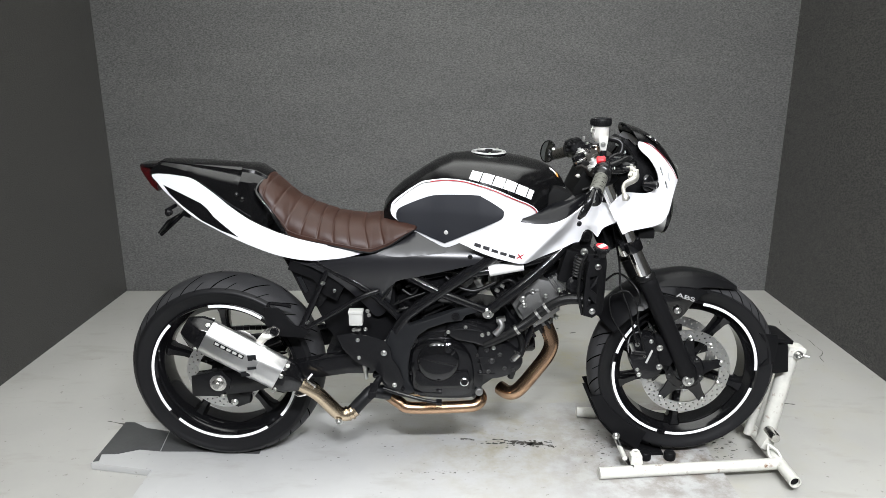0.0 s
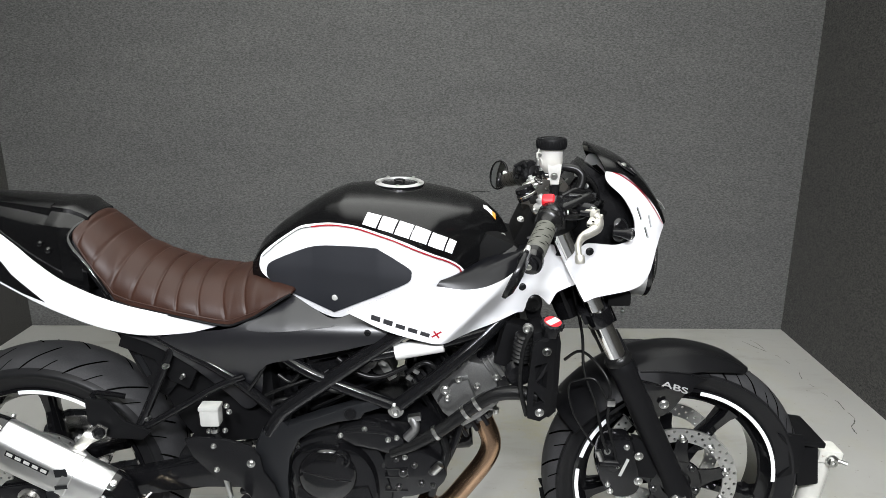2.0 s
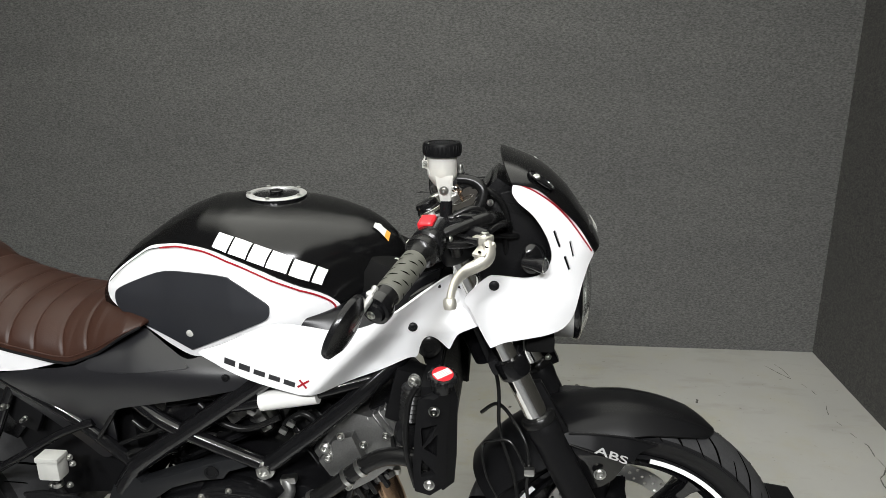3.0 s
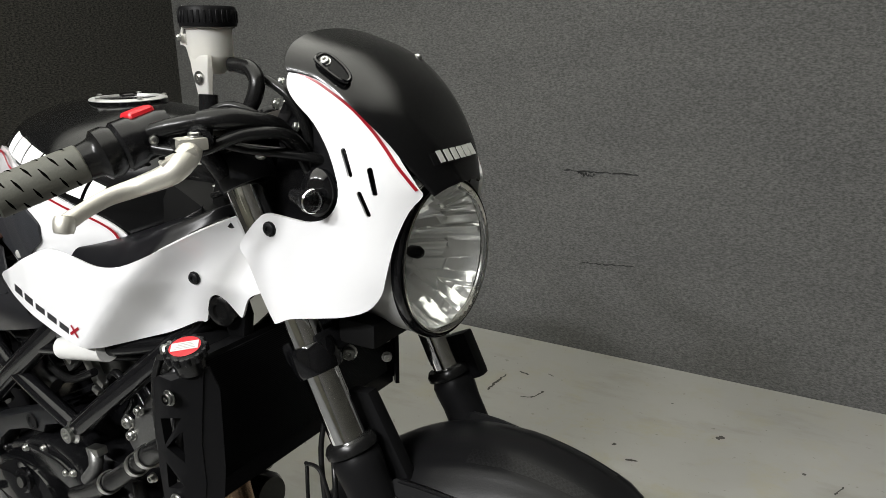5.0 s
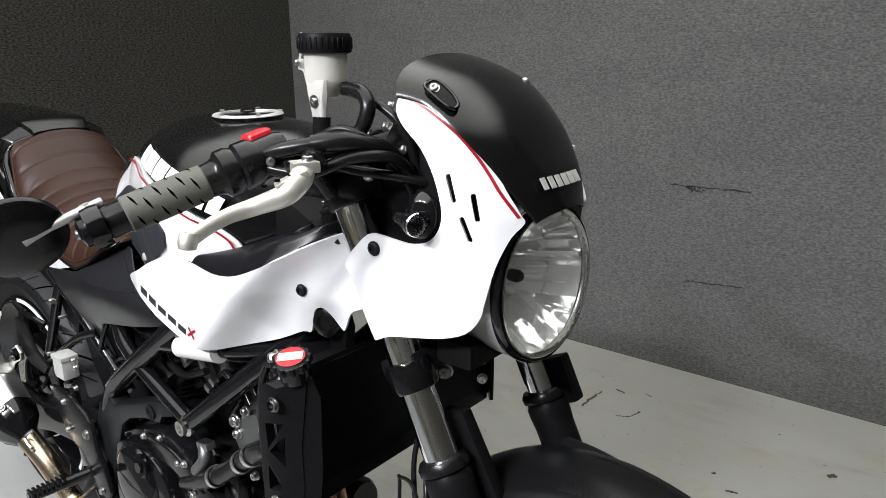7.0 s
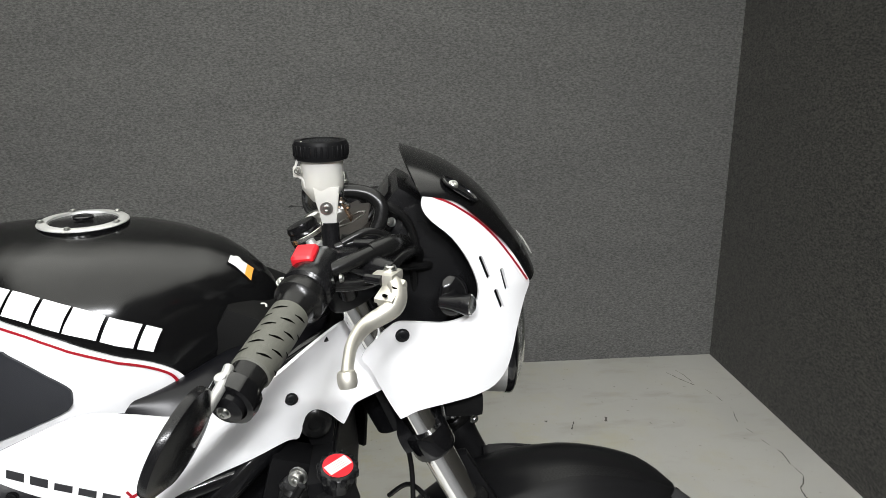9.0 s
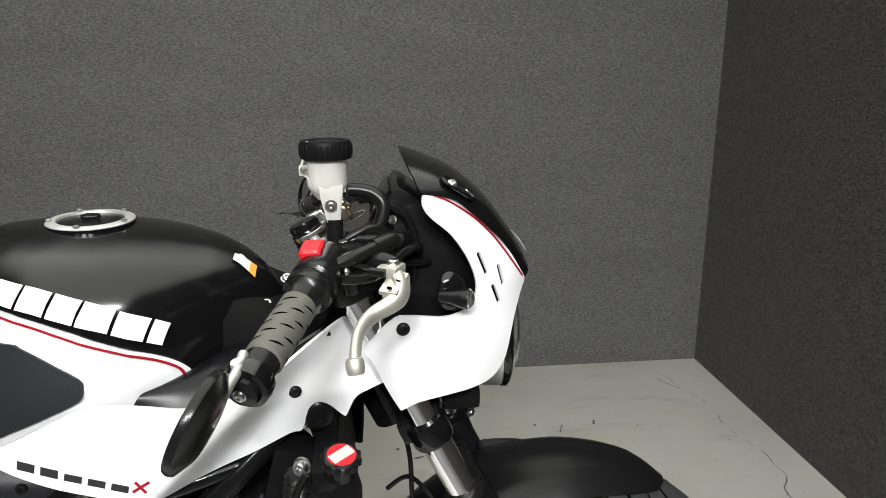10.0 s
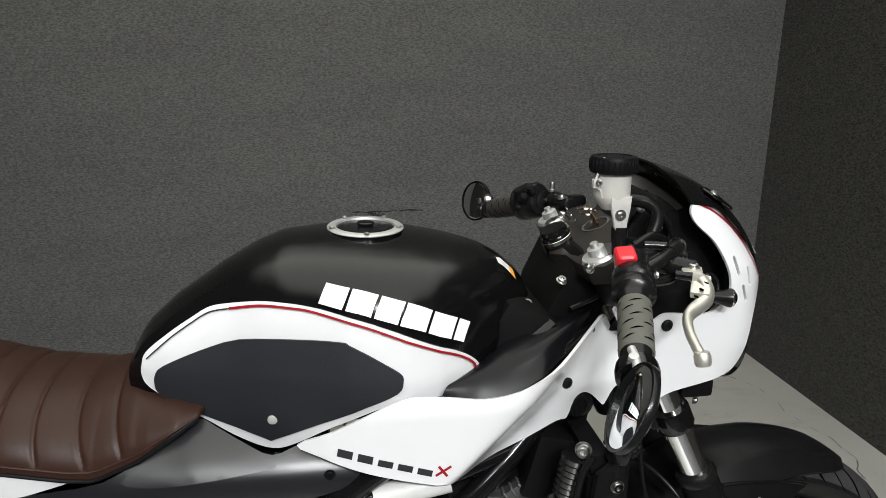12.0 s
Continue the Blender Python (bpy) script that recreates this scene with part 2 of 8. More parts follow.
def carpet(name, tint, low=0.066, high=0.146):
    """Grey felt-like wall carpet: pale flecks on dark pile, with a faint horizontal nap."""
    mat = bpy.data.materials.new(name)
    mat.use_nodes = True
    nt = mat.node_tree
    n, l = nt.nodes, nt.links
    b = n["Principled BSDF"]
    b.inputs["Roughness"].default_value = 0.95
    b.inputs["Specular IOR Level"].default_value = 0.15
    b.inputs["Sheen Weight"].default_value = 0.12
    tc = n.new("ShaderNodeTexCoord")
    mp = n.new("ShaderNodeMapping")
    mp.inputs["Scale"].default_value = (0.75, 0.75, 1.7)
    l.new(tc.outputs["Object"], mp.inputs["Vector"])
    f1 = n.new("ShaderNodeTexNoise")
    f1.inputs["Scale"].default_value = 120
    f1.inputs["Detail"].default_value = 4
    f1.inputs["Roughness"].default_value = 0.75
    l.new(mp.outputs[0], f1.inputs["Vector"])
    r1 = n.new("ShaderNodeValToRGB")
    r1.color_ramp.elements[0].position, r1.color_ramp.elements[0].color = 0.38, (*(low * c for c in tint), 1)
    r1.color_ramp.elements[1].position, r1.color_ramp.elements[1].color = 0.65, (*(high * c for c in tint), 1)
    l.new(f1.outputs["Fac"], r1.inputs[0])
    mp2 = n.new("ShaderNodeMapping")
    mp2.inputs["Scale"].default_value = (0.4, 0.4, 1.5)
    l.new(tc.outputs["Object"], mp2.inputs["Vector"])
    f2 = n.new("ShaderNodeTexNoise")
    f2.inputs["Scale"].default_value = 5
    f2.inputs["Detail"].default_value = 6
    l.new(mp2.outputs[0], f2.inputs["Vector"])
    r2 = n.new("ShaderNodeValToRGB")
    r2.color_ramp.elements[0].position, r2.color_ramp.elements[0].color = 0.3, (0.93, 0.93, 0.93, 1)
    r2.color_ramp.elements[1].position, r2.color_ramp.elements[1].color = 0.7, (1.05, 1.05, 1.04, 1)
    l.new(f2.outputs["Fac"], r2.inputs[0])
    mx = n.new("ShaderNodeMix")
    mx.data_type, mx.blend_type = "RGBA", "MULTIPLY"
    mx.inputs[0].default_value = 1.0
    l.new(r1.outputs[0], mx.inputs[6])
    l.new(r2.outputs[0], mx.inputs[7])
    l.new(mx.outputs[2], b.inputs["Base Color"])
    bp = n.new("ShaderNodeBump")
    bp.inputs["Strength"].default_value = 0.6
    bp.inputs["Distance"].default_value = 0.003
    l.new(f1.outputs["Fac"], bp.inputs["Height"])
    l.new(bp.outputs[0], b.inputs["Normal"])
    return mat


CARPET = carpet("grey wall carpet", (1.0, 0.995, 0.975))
UNSEENWALL = material("dark olive paint of the unseen wall", (0.11, 0.105, 0.082), 0.8, grain=0.1, grain_scale=60, blotch=0.12, blotch_scale=2)
# brown carpet, its colour darkened further for the weaker light on the sides
SHADEDCARPET = carpet("shade-darkened brown grey wall carpet", (0.355, 0.335, 0.29), 0.012, 0.142)


def painted_floor(name, base, dirt):
    """Worn white floor paint with grey scuffs, specks and faint stains."""
    mat = bpy.data.materials.new(name)
    mat.use_nodes = True
    nt = mat.node_tree
    n, l = nt.nodes, nt.links
    b = n["Principled BSDF"]
    tc = n.new("ShaderNodeTexCoord")

    def noise_ramp(scale, lo, hi, c0, c1, detail=5, stretch=(1, 1, 1)):
        mp = n.new("ShaderNodeMapping")
        mp.inputs["Scale"].default_value = stretch
        l.new(tc.outputs["Object"], mp.inputs["Vector"])
        t = n.new("ShaderNodeTexNoise")
        t.inputs["Scale"].default_value = scale
        t.inputs["Detail"].default_value = detail
        t.inputs["Roughness"].default_value = 0.62
        l.new(mp.outputs[0], t.inputs["Vector"])
        r = n.new("ShaderNodeValToRGB")
        r.color_ramp.elements[0].position, r.color_ramp.elements[0].color = lo, (*c0, 1)
        r.color_ramp.elements[1].position, r.color_ramp.elements[1].color = hi, (*c1, 1)
        l.new(t.outputs["Fac"], r.inputs[0])
        return r.outputs[0], t.outputs["Fac"]

    broad, fac = noise_ramp(2.2, 0.3, 0.72, tuple(c * (1 - dirt) for c in base), base)
    specks, _ = noise_ramp(38, 0.26, 0.33, (0.45, 0.44, 0.40), (1, 1, 1), 3)
    smears, _ = noise_ramp(7, 0.30, 0.45, (0.82, 0.81, 0.77), (1, 1, 1), 6, (0.5, 1.4, 1))
    col = broad
    for other in (specks, smears):
        mx = n.new("ShaderNodeMix")
        mx.data_type, mx.blend_type = "RGBA", "MULTIPLY"
        mx.inputs[0].default_value = 0.8
        l.new(col, mx.inputs[6])
        l.new(other, mx.inputs[7])
        col = mx.outputs[2]
    l.new(col, b.inputs["Base Color"])
    m = n.new("ShaderNodeMath")
    m.operation = "MULTIPLY_ADD"
    m.inputs[1].default_value = 0.3
    m.inputs[2].default_value = 0.25
    l.new(fac, m.inputs[0])
    l.new(m.outputs[0], b.inputs["Roughness"])
    bp = n.new("ShaderNodeBump")
    bp.inputs["Strength"].default_value = 0.12
    bp.inputs["Distance"].default_value = 0.004
    l.new(fac, bp.inputs["Height"])
    l.new(bp.outputs[0], b.inputs["Normal"])
    return mat


FLOOR = painted_floor("worn white floor paint", (0.36, 0.355, 0.33), 0.14)
PLATE = painted_floor("scuffed white plate paint", (0.40, 0.40, 0.39), 0.18)
stained(PLATE, (0.12, 0.09, 0.06), 14, 0.40, 0.60, (0.80, 0.02, 0.0), 0.60)
stained(PLATE, (0.26, 0.24, 0.17), 9, 0.42, 0.66, (0.18, 0.05, 0.0), 0.5)
stained(FLOOR, (0.33, 0.31, 0.22), 6, 0.50, 0.68, (0.5, 0.9, -0.03), 1.6)
DARKFLOOR = material("dark floor for less bounce", (0.05, 0.05, 0.05), 0.6, grain=0.2, grain_scale=90, blotch=0.2)
STAIN = material("dark floor scuff", (0.05, 0.047, 0.04), 0.7, grain=0.4, grain_scale=80, blotch=0.3)
TEAR = material("torn carpet backing", (0.016, 0.016, 0.016), 0.9, grain=0.3, grain_scale=300)
DARKSHEET = material("dark worn metal sheet", (0.055, 0.056, 0.055), 0.42, grain=0.2, grain_scale=90, blotch=0.3, blotch_scale=12, vary_rough=0.12)


# ---- mesh helpers ----
def mesh_of(name, bm, mat, smooth=40):
    me = bpy.data.meshes.new(name)
    bmesh.ops.recalc_face_normals(bm, faces=bm.faces)
    bm.to_mesh(me)
    bm.free()
    me.materials.append(mat)
    if smooth:
        me.polygons.foreach_set("use_smooth", [True] * len(me.polygons))
        me.set_sharp_from_angle(angle=radians(smooth))
    return me


def part(name, bm, mat, parent=None, label="", smooth=40):
    """One mesh object, under a thing or a part."""
    ob = new(name, mesh_of(name, bm, mat, smooth))
    if parent is not None:
        ob.parent = parent
    if label:
        ob["label"] = label
    return ob


def curve_through(points, n=6, closed=False):
    """Catmull-Rom through points of any dimension."""
    p = [np.array(q, float) for q in points]
    out, m = [], len(p)
    for i in range(m if closed else m - 1):
        a, b, c, d = (p[(i + k) % m] if closed else p[min(max(i + k, 0), m - 1)] for k in (-1, 0, 1, 2))
        for k in range(n):
            t = k / n
            out.append(0.5 * (2 * b + (c - a) * t + (2 * a - 5 * b + 4 * c - d) * t * t + (3 * b - a - 3 * c + d) * t ** 3))
    if not closed:
        out.append(p[-1])
    return out


def lerp(x, xs, ys):
    return float(np.interp(x, xs, ys))


def tube(points, r, seg=12, n=6, bm=None, flat=1.0):
    """A round bar along a smooth line; r: a radius or one per given point."""
    bm = bm or bmesh.new()
    line = curve_through(points, n) if n > 1 else [np.array(q, float) for q in points]
    rs = [r] * len(line) if isinstance(r, (int, float)) else [float(np.interp(i, np.linspace(0, len(line) - 1, len(r)), r)) for i in range(len(line))]
    side, rings = None, []
    for i, p in enumerate(line):
        d = Vector(line[min(i + 1, len(line) - 1)] - line[max(i - 1, 0)]).normalized()
        if side is None:
            side = d.orthogonal().normalized()
        side = (side - d * side.dot(d)).normalized()
        up = d.cross(side)
        rings.append([bm.verts.new(Vector(p) + rs[i] * (math.cos(a) * side + flat * math.sin(a) * up)) for a in (2 * math.pi * k / seg for k in range(seg))])
    for a, b in zip(rings, rings[1:]):
        for k in range(seg):
            bm.faces.new((a[k], a[(k + 1) % seg], b[(k + 1) % seg], b[k]))
    bm.faces.new(rings[0][::-1])
    bm.faces.new(rings[-1])
    return bm


def lathe(profile, m=None, seg=32, closed=False, bm=None):
    """Turns a profile of (radius, height) about the local z axis of m."""
    bm = bm or bmesh.new()
    m = m or Matrix()
    rings = []
    for r, h in profile:
        rings.append([bm.verts.new(m @ Vector((r * math.cos(a), r * math.sin(a), h))) for a in (2 * math.pi * k / seg for k in range(seg))] if r > 1e-6 else [bm.verts.new(m @ Vector((0, 0, h)))])
    pairs = list(zip(rings, rings[1:])) + ([(rings[-1], rings[0])] if closed else [])
    for a, b in pairs:
        for k in range(seg):
            q = (a[k % len(a)], a[(k + 1) % len(a)], b[(k + 1) % len(b)], b[k % len(b)])
            q = list(dict.fromkeys(q))
            if len(q) > 2:
                bm.faces.new(q)
    if not closed:
        for ring, turn in ((rings[0], -1), (rings[-1], 1)):
            if len(ring) > 2:
                bm.faces.new(ring[::turn])
    return bm


def aim(p, d, spin=0):
    """A pose at p whose local z looks along d."""
    return Matrix.Translation(p) @ Vector(d).to_track_quat("Z", "Y").to_matrix().to_4x4() @ pose(0, 0, 0, 0, 0, spin)


def block(size, m=None, bevel=0.003, bm=None, segs=2):
    bm2 = bmesh.new()
    bmesh.ops.create_cube(bm2, size=1, matrix=Matrix.Diagonal((*size, 1)))
    if bevel:
        bmesh.ops.bevel(bm2, geom=bm2.edges[:], offset=bevel, segments=segs, affect="EDGES", profile=0.7)
    if m:
        bm2.transform(m)
    return join(bm, bm2)


def join(bm, other):
    if bm is None:
        return other
    me = bpy.data.meshes.new("tmp")
    other.to_mesh(me)
    other.free()
    bm.from_mesh(me)
    bpy.data.meshes.remove(me)
    return bm


def prism(outline, y0, y1, bevel=0.003, smooth=0, bm=None):
    """A plate with an outline in x and z, from y0 to y1, with rounded edges."""
    pts = curve_through(outline, smooth, True) if smooth else outline
    b2 = bmesh.new()
    vs = [b2.verts.new((q[0], y0, q[1])) for q in pts]
    f = b2.faces.new(vs)
    r = bmesh.ops.extrude_face_region(b2, geom=[f])
    for v in r["geom"]:
        if isinstance(v, bmesh.types.BMVert):
            v.co.y = y1
    if bevel:
        rim = [e for e in b2.edges if abs(e.verts[0].co.y - e.verts[1].co.y) < 1e-6]
        bmesh.ops.bevel(b2, geom=rim, offset=bevel, segments=2, affect="EDGES", profile=0.6)
    big = [g for g in b2.faces if len(g.verts) > 4]
    bmesh.ops.triangulate(b2, faces=big)
    return join(bm, b2)


def inside(p, poly):
    hit, j = False, len(poly) - 1
    for i in range(len(poly)):
        (xi, yi), (xj, yj) = poly[i][:2], poly[j][:2]
        if (yi > p[1]) != (yj > p[1]) and p[0] < (xj - xi) * (p[1] - yi) / (yj - yi) + xi:
            hit = not hit
        j = i
    return hit


def sheet2d(outer, holes=(), step=0.012):
    """Triangles of an outline with holes: points and faces in the plane."""
    from mathutils.geometry import delaunay_2d_cdt
    pts, edges = [], []
    for loop in (outer, *holes):
        k0 = len(pts)
        pts += [Vector((q[0], q[1])) for q in loop]
        edges += [(k0 + i, k0 + (i + 1) % len(loop)) for i in range(len(loop))]
    arr = np.array([(q[0], q[1]) for q in outer])
    rim = np.array([(q.x, q.y) for q in pts])
    (x0, z0), (x1, z1) = arr.min(0), arr.max(0)
    row = 0
    z = z0 + step * 0.5
    while z < z1:
        x = x0 + (step * 0.5 if row % 2 else 0)
        while x < x1:
            if np.min((rim[:, 0] - x) ** 2 + (rim[:, 1] - z) ** 2) > (0.5 * step) ** 2 and inside((x, z), outer) and not any(inside((x, z), h) for h in holes):
                pts.append(Vector((x, z)))
            x += step
        z += step * 0.87
        row += 1
    v, _, f, *_ = delaunay_2d_cdt(pts, edges, [], 0, 1e-6)
    keep = []
    for t in f:
        c = sum((v[i] for i in t), Vector((0, 0))) / len(t)
        if inside(c, outer) and not any(inside(c, h) for h in holes):
            keep.append(t)
    return v, keep


def panel(outline, depth, side=-1, thick=0.003, smooth=4, step=0.012, holes=(), lift=0.0):
    """A moulded shell: an outline in x and z, laid on the body side given by depth(x, z); side -1 is the rider's right."""
    outer = curve_through(outline, smooth, True) if smooth else outline
    v, faces = sheet2d([tuple(q) for q in outer], holes, step)
    bm = bmesh.new()
    vs = [bm.verts.new((q.x, side * (depth(q.x, q.y) + lift), q.y)) for q in v]
    for t in faces:
        bm.faces.new([vs[i] for i in t])
    bmesh.ops.delete(bm, geom=[q for q in bm.verts if not q.link_faces], context="VERTS")
    bm.normal_update()
    flip = [f for f in bm.faces if f.normal.y * side < 0]
    bmesh.ops.reverse_faces(bm, faces=flip)
    bm.normal_update()
    front = bm.faces[:]
    inner = {q: bm.verts.new(q.co - q.normal * thick) for q in bm.verts[:]}
    rim = [e for e in bm.edges if len(e.link_faces) == 1]
    for f in front:
        bm.faces.new([inner[q] for q in f.verts][::-1])
    for e in rim:
        bm.faces.new((e.verts[0], e.verts[1], inner[e.verts[1]], inner[e.verts[0]]))
    return bm


def loft(rings, caps=True, closed=True, bm=None):
    """Skins rings of equal length."""
    bm = bm or bmesh.new()
    rows = [[bm.verts.new(p) for p in ring] for ring in rings]
    for a, b in zip(rows, rows[1:]):
        for k in range(len(a) if closed else len(a) - 1):
            j = (k + 1) % len(a)
            bm.faces.new((a[k], a[j], b[j], b[k]))
    if caps and closed:
        bm.faces.new(rows[0][::-1])
        bm.faces.new(rows[-1])
    return bm


def bolt(p, d, r=0.007, h=0.005, bm=None):
    """A domed socket bolt head at p, looking along d."""
    return lathe([(r * 1.25, 0), (r * 1.25, h * 0.25), (r, h * 0.3), (r, h * 0.8), (r * 0.8, h), (r * 0.45, h), (r * 0.42, h * 0.5), (0, h * 0.45)], aim(p, d), 12, bm=bm)


def thing(name, label, category, at=(0, 0, 0), group="", kind=""):
    ob = new(name)
    ob.location = at
    return tagged(ob, label, category, group, kind)


def under(ob, parent):
    """Keeps the world place of a mesh when it goes under a parent that is not at the origin."""
    ob.parent = parent
    ob.matrix_parent_inverse = parent.matrix_basis.inverted()
    return ob


# ---- the booth ----
X0, X1, Y0, Y1, ZF, ZC = -1.822, 1.818, -3.6, 1.68, -0.025, 2.7


def slab(x0, x1, y0, y1, z0, z1, bevel=0.0):
    return block((x1 - x0, y1 - y0, z1 - z0), pose((x0 + x1) / 2, (y0 + y1) / 2, (z0 + z1) / 2), bevel)


def structure(name, bm, mat, label, category):
    return tagged(part(name, bm, mat, smooth=30), label, category, kind="structure")


YF = -0.72
# unseen front floor, made dark to keep bounce light off the lower bike
structure("floor_front", slab(X0 - 0.2, X1 + 0.2, Y0 - 0.2, YF, ZF - 0.15, ZF - 0.004), DARKFLOOR, "unseen dark floor added in front to cut bounce light", "floor")
floor = structure("floor", slab(X0 - 0.2, X1 + 0.2, YF, Y1 + 0.2, ZF - 0.15, ZF), FLOOR, "worn white painted floor with dark scuffs and cracks", "floor")
structure("wall_north", slab(X0 - 0.2, X1 + 0.2, Y1, Y1 + 0.15, ZF, ZC), CARPET, "back wall covered in speckled dark grey carpet", "wall")
structure("wall_west", slab(X0 - 0.15, X0, Y0, Y1, ZF, ZC), SHADEDCARPET, "side wall covered in speckled brownish grey carpet, darkened for shade", "wall")
structure("wall_east", slab(X1, X1 + 0.15, Y0, Y1, ZF, ZC), SHADEDCARPET, "side wall covered in speckled brownish grey carpet, darkened for shade", "wall")
# unseen wall added behind the camera, dark so gloss parts reflect dark
structure("wall_south", slab(X0 - 0.2, X1 + 0.2, Y0 - 0.15, Y0, ZF, ZC), UNSEENWALL, "plain unseen wall added to close the booth, dark for reflections", "wall")
structure("ceiling", slab(X0 - 0.2, X1 + 0.2, Y0 - 0.2, Y1 + 0.2, ZC, ZC + 0.1), CEILING, "plain pale ceiling of the booth", "ceiling")


def scuff(points, width, z, mat, name="scuff_mark", rng=None):
    """A thin uneven mark lying on a floor."""
    rng = rng or random.Random(len(points) + int(1000 * abs(points[0][0])))
    line = curve_through([(p[0], p[1]) for p in points], 8)
    bm = bmesh.new()
    rows = []
    for i, p in enumerate(line):
        q, o = line[min(i + 1, len(line) - 1)], line[max(i - 1, 0)]
        d = Vector((q[0] - o[0], q[1] - o[1])).normalized()
        w = width * (0.25 + 0.9 * rng.random()) * (0.2 if i in (0, len(line) - 1) else 1)
        j = (rng.random() - 0.5) * width
        rows.append([bm.verts.new((p[0] - d.y * s * w - d.y * j, p[1] + d.x * s * w + d.x * j, z)) for s in (-1, 1)])
    for a, b in zip(rows, rows[1:]):
        bm.faces.new((a[0], a[1], b[1], b[0]))
    ob = part(name, bm, mat, floor)
    return ob


for pts, w in (
    ([(1.574, 1.53), (1.61, 1.46), (1.639, 1.416)], 0.0022),
    ([(1.617, 1.544), (1.633, 1.5), (1.639, 1.434)], 0.0013),
    ([(1.662, 1.379), (1.668, 1.364), (1.672, 1.345)], 0.0013),
    ([(1.68, 1.326), (1.684, 1.289)], 0.0013),
    ([(1.688, 1.211), (1.677, 1.179), (1.669, 1.144)], 0.0013),
    ([(1.677, 1.1), (1.684, 1.073)], 0.0013),
    ([(1.691, 1.028), (1.699, 0.995)], 0.0013),
    ([(1.709, 0.966), (1.714, 0.941), (1.705, 0.886)], 0.0022),
    ([(1.709, 0.873), (1.711, 0.826)], 0.0013),
    ([(1.711, 0.826), (1.689, 0.79), (1.667, 0.766), (1.659, 0.716)], 0.0022),
    ([(0.087, 1.22), (0.085, 1.28), (0.091, 1.357)], 0.005),
    ([(0.119, 1.398), (0.16, 1.389)], 0.004),
    ([(0.214, 1.428), (0.238, 1.419)], 0.003),
    ([(0.252, 1.304), (0.235, 1.25), (0.199, 1.232)], 0.004),
    ([(0.794, 1.279), (0.813, 1.298)], 0.009),
    ([(0.545, 1.10), (0.556, 1.11)], 0.006),
    ([(0.60, 1.045), (0.632, 1.055)], 0.005),
    ([(0.632, 1.425), (0.637, 1.43)], 0.003),
    ([(-0.205, 0.944), (-0.166, 0.972)], 0.005),
    ([(1.026, 1.205), (1.028, 1.215)], 0.005),
    ([(1.228, 1.19), (1.238, 1.22)], 0.006),
    ([(1.1, 1.15), (1.12, 1.2)], 0.003),
    ([(-1.25, 0.2), (-1.1, 0.16), (-1.0, 0.17)], 0.004),
    ([(1.25, 0.35), (1.35, 0.33)], 0.004),
):
    scuff(pts, w, ZF + 0.0015, STAIN)


def wall_tear(x0, z0, x1, z1, w):
    """A frayed dark tear in the back wall's carpet."""
    rng = random.Random(int(1000 * (x0 + z0)))
    bm = bmesh.new()
    rows, k = [], 26
    for i in range(k + 1):
        t = i / k
        x, z = x0 + (x1 - x0) * t, z0 + (z1 - z0) * t + rng.uniform(-w, w) * 0.7
        h = w * rng.uniform(0.15, 1.0) * (0.1 if i in (0, k) else 1)
        rows.append([bm.verts.new((x, Y1 - 0.0015, z - h)), bm.verts.new((x, Y1 - 0.0015, z + h))])
    for a, b in zip(rows, rows[1:]):
        bm.faces.new((a[0], a[1], b[1], b[0]))
    return bm


wall_n = bpy.data.objects["wall_north"]
for x0, z0, x1, z1, w in ((0.140, 0.642, 0.414, 0.646, 0.0040), (0.20, 0.636, 0.262, 0.630, 0.008), (0.220, 0.312, 0.417, 0.326, 0.003), (0.220, 0.278, 0.224, 0.311, 0.004), (0.362, 0.291, 0.370, 0.324, 0.003)):
    part("carpet_tear", wall_tear(x0, z0, x1, z1, w), TEAR, wall_n, "frayed dark tear in the carpet")

# white lift plate under the wheels
def plan_prism(outline, z0, z1, bevel=0.003):
    """A flat slab with an outline in x and y."""
    bm = prism(outline, z0, z1, bevel)
    bm.transform(Matrix(((1, 0, 0, 0), (0, 0, 1, 0), (0, 1, 0, 0), (0, 0, 0, 1))))
    return bm


plate = tagged(new("floor_plate", mesh_of("floor_plate", plan_prism([(-1.158, -0.110), (-0.945, -0.150), (-0.945, -0.60), (0.884, -0.60), (0.884, 0.30), (-1.0, 0.30), (-1.0, 0.152), (-1.160, 0.154)], ZF, 0.0), PLATE, 30)), "scuffed white painted platform under the motorcycle", "floor plate", kind="structure")
sheet = thing("metal_sheet", "dark worn metal sheet taped down behind the rear tyre", "metal sheet", (-1.05, 0.0, 0.001))
ob = part("sheet", prism([(-1.152, -0.106), (-1.156, 0.148), (-1.125, 0.148), (-1.06, 0.105), (-0.975, 0.083), (-0.62, 0.06), (-0.62, -0.06), (-0.835, -0.044), (-0.955, -0.044), (-1.03, -0.032), (-1.09, -0.058), (-1.145, -0.061), (-1.135, -0.10)], 0, 0.003, 0.0008), DARKSHEET)
ob.data.transform(Matrix(((1, 0, 0, 0), (0, 0, 1, 0), (0, 1, 0, 0.001), (0, 0, 0, 1))))
under(ob, sheet)
for a, b in (((-0.972, 0.083), (-0.955, -0.044)),):
    under(part("tape_strip", tube([(a[0], a[1], 0.004), (b[0], b[1], 0.004)], 0.004, 6, 2, flat=0.3), PLATE), sheet)
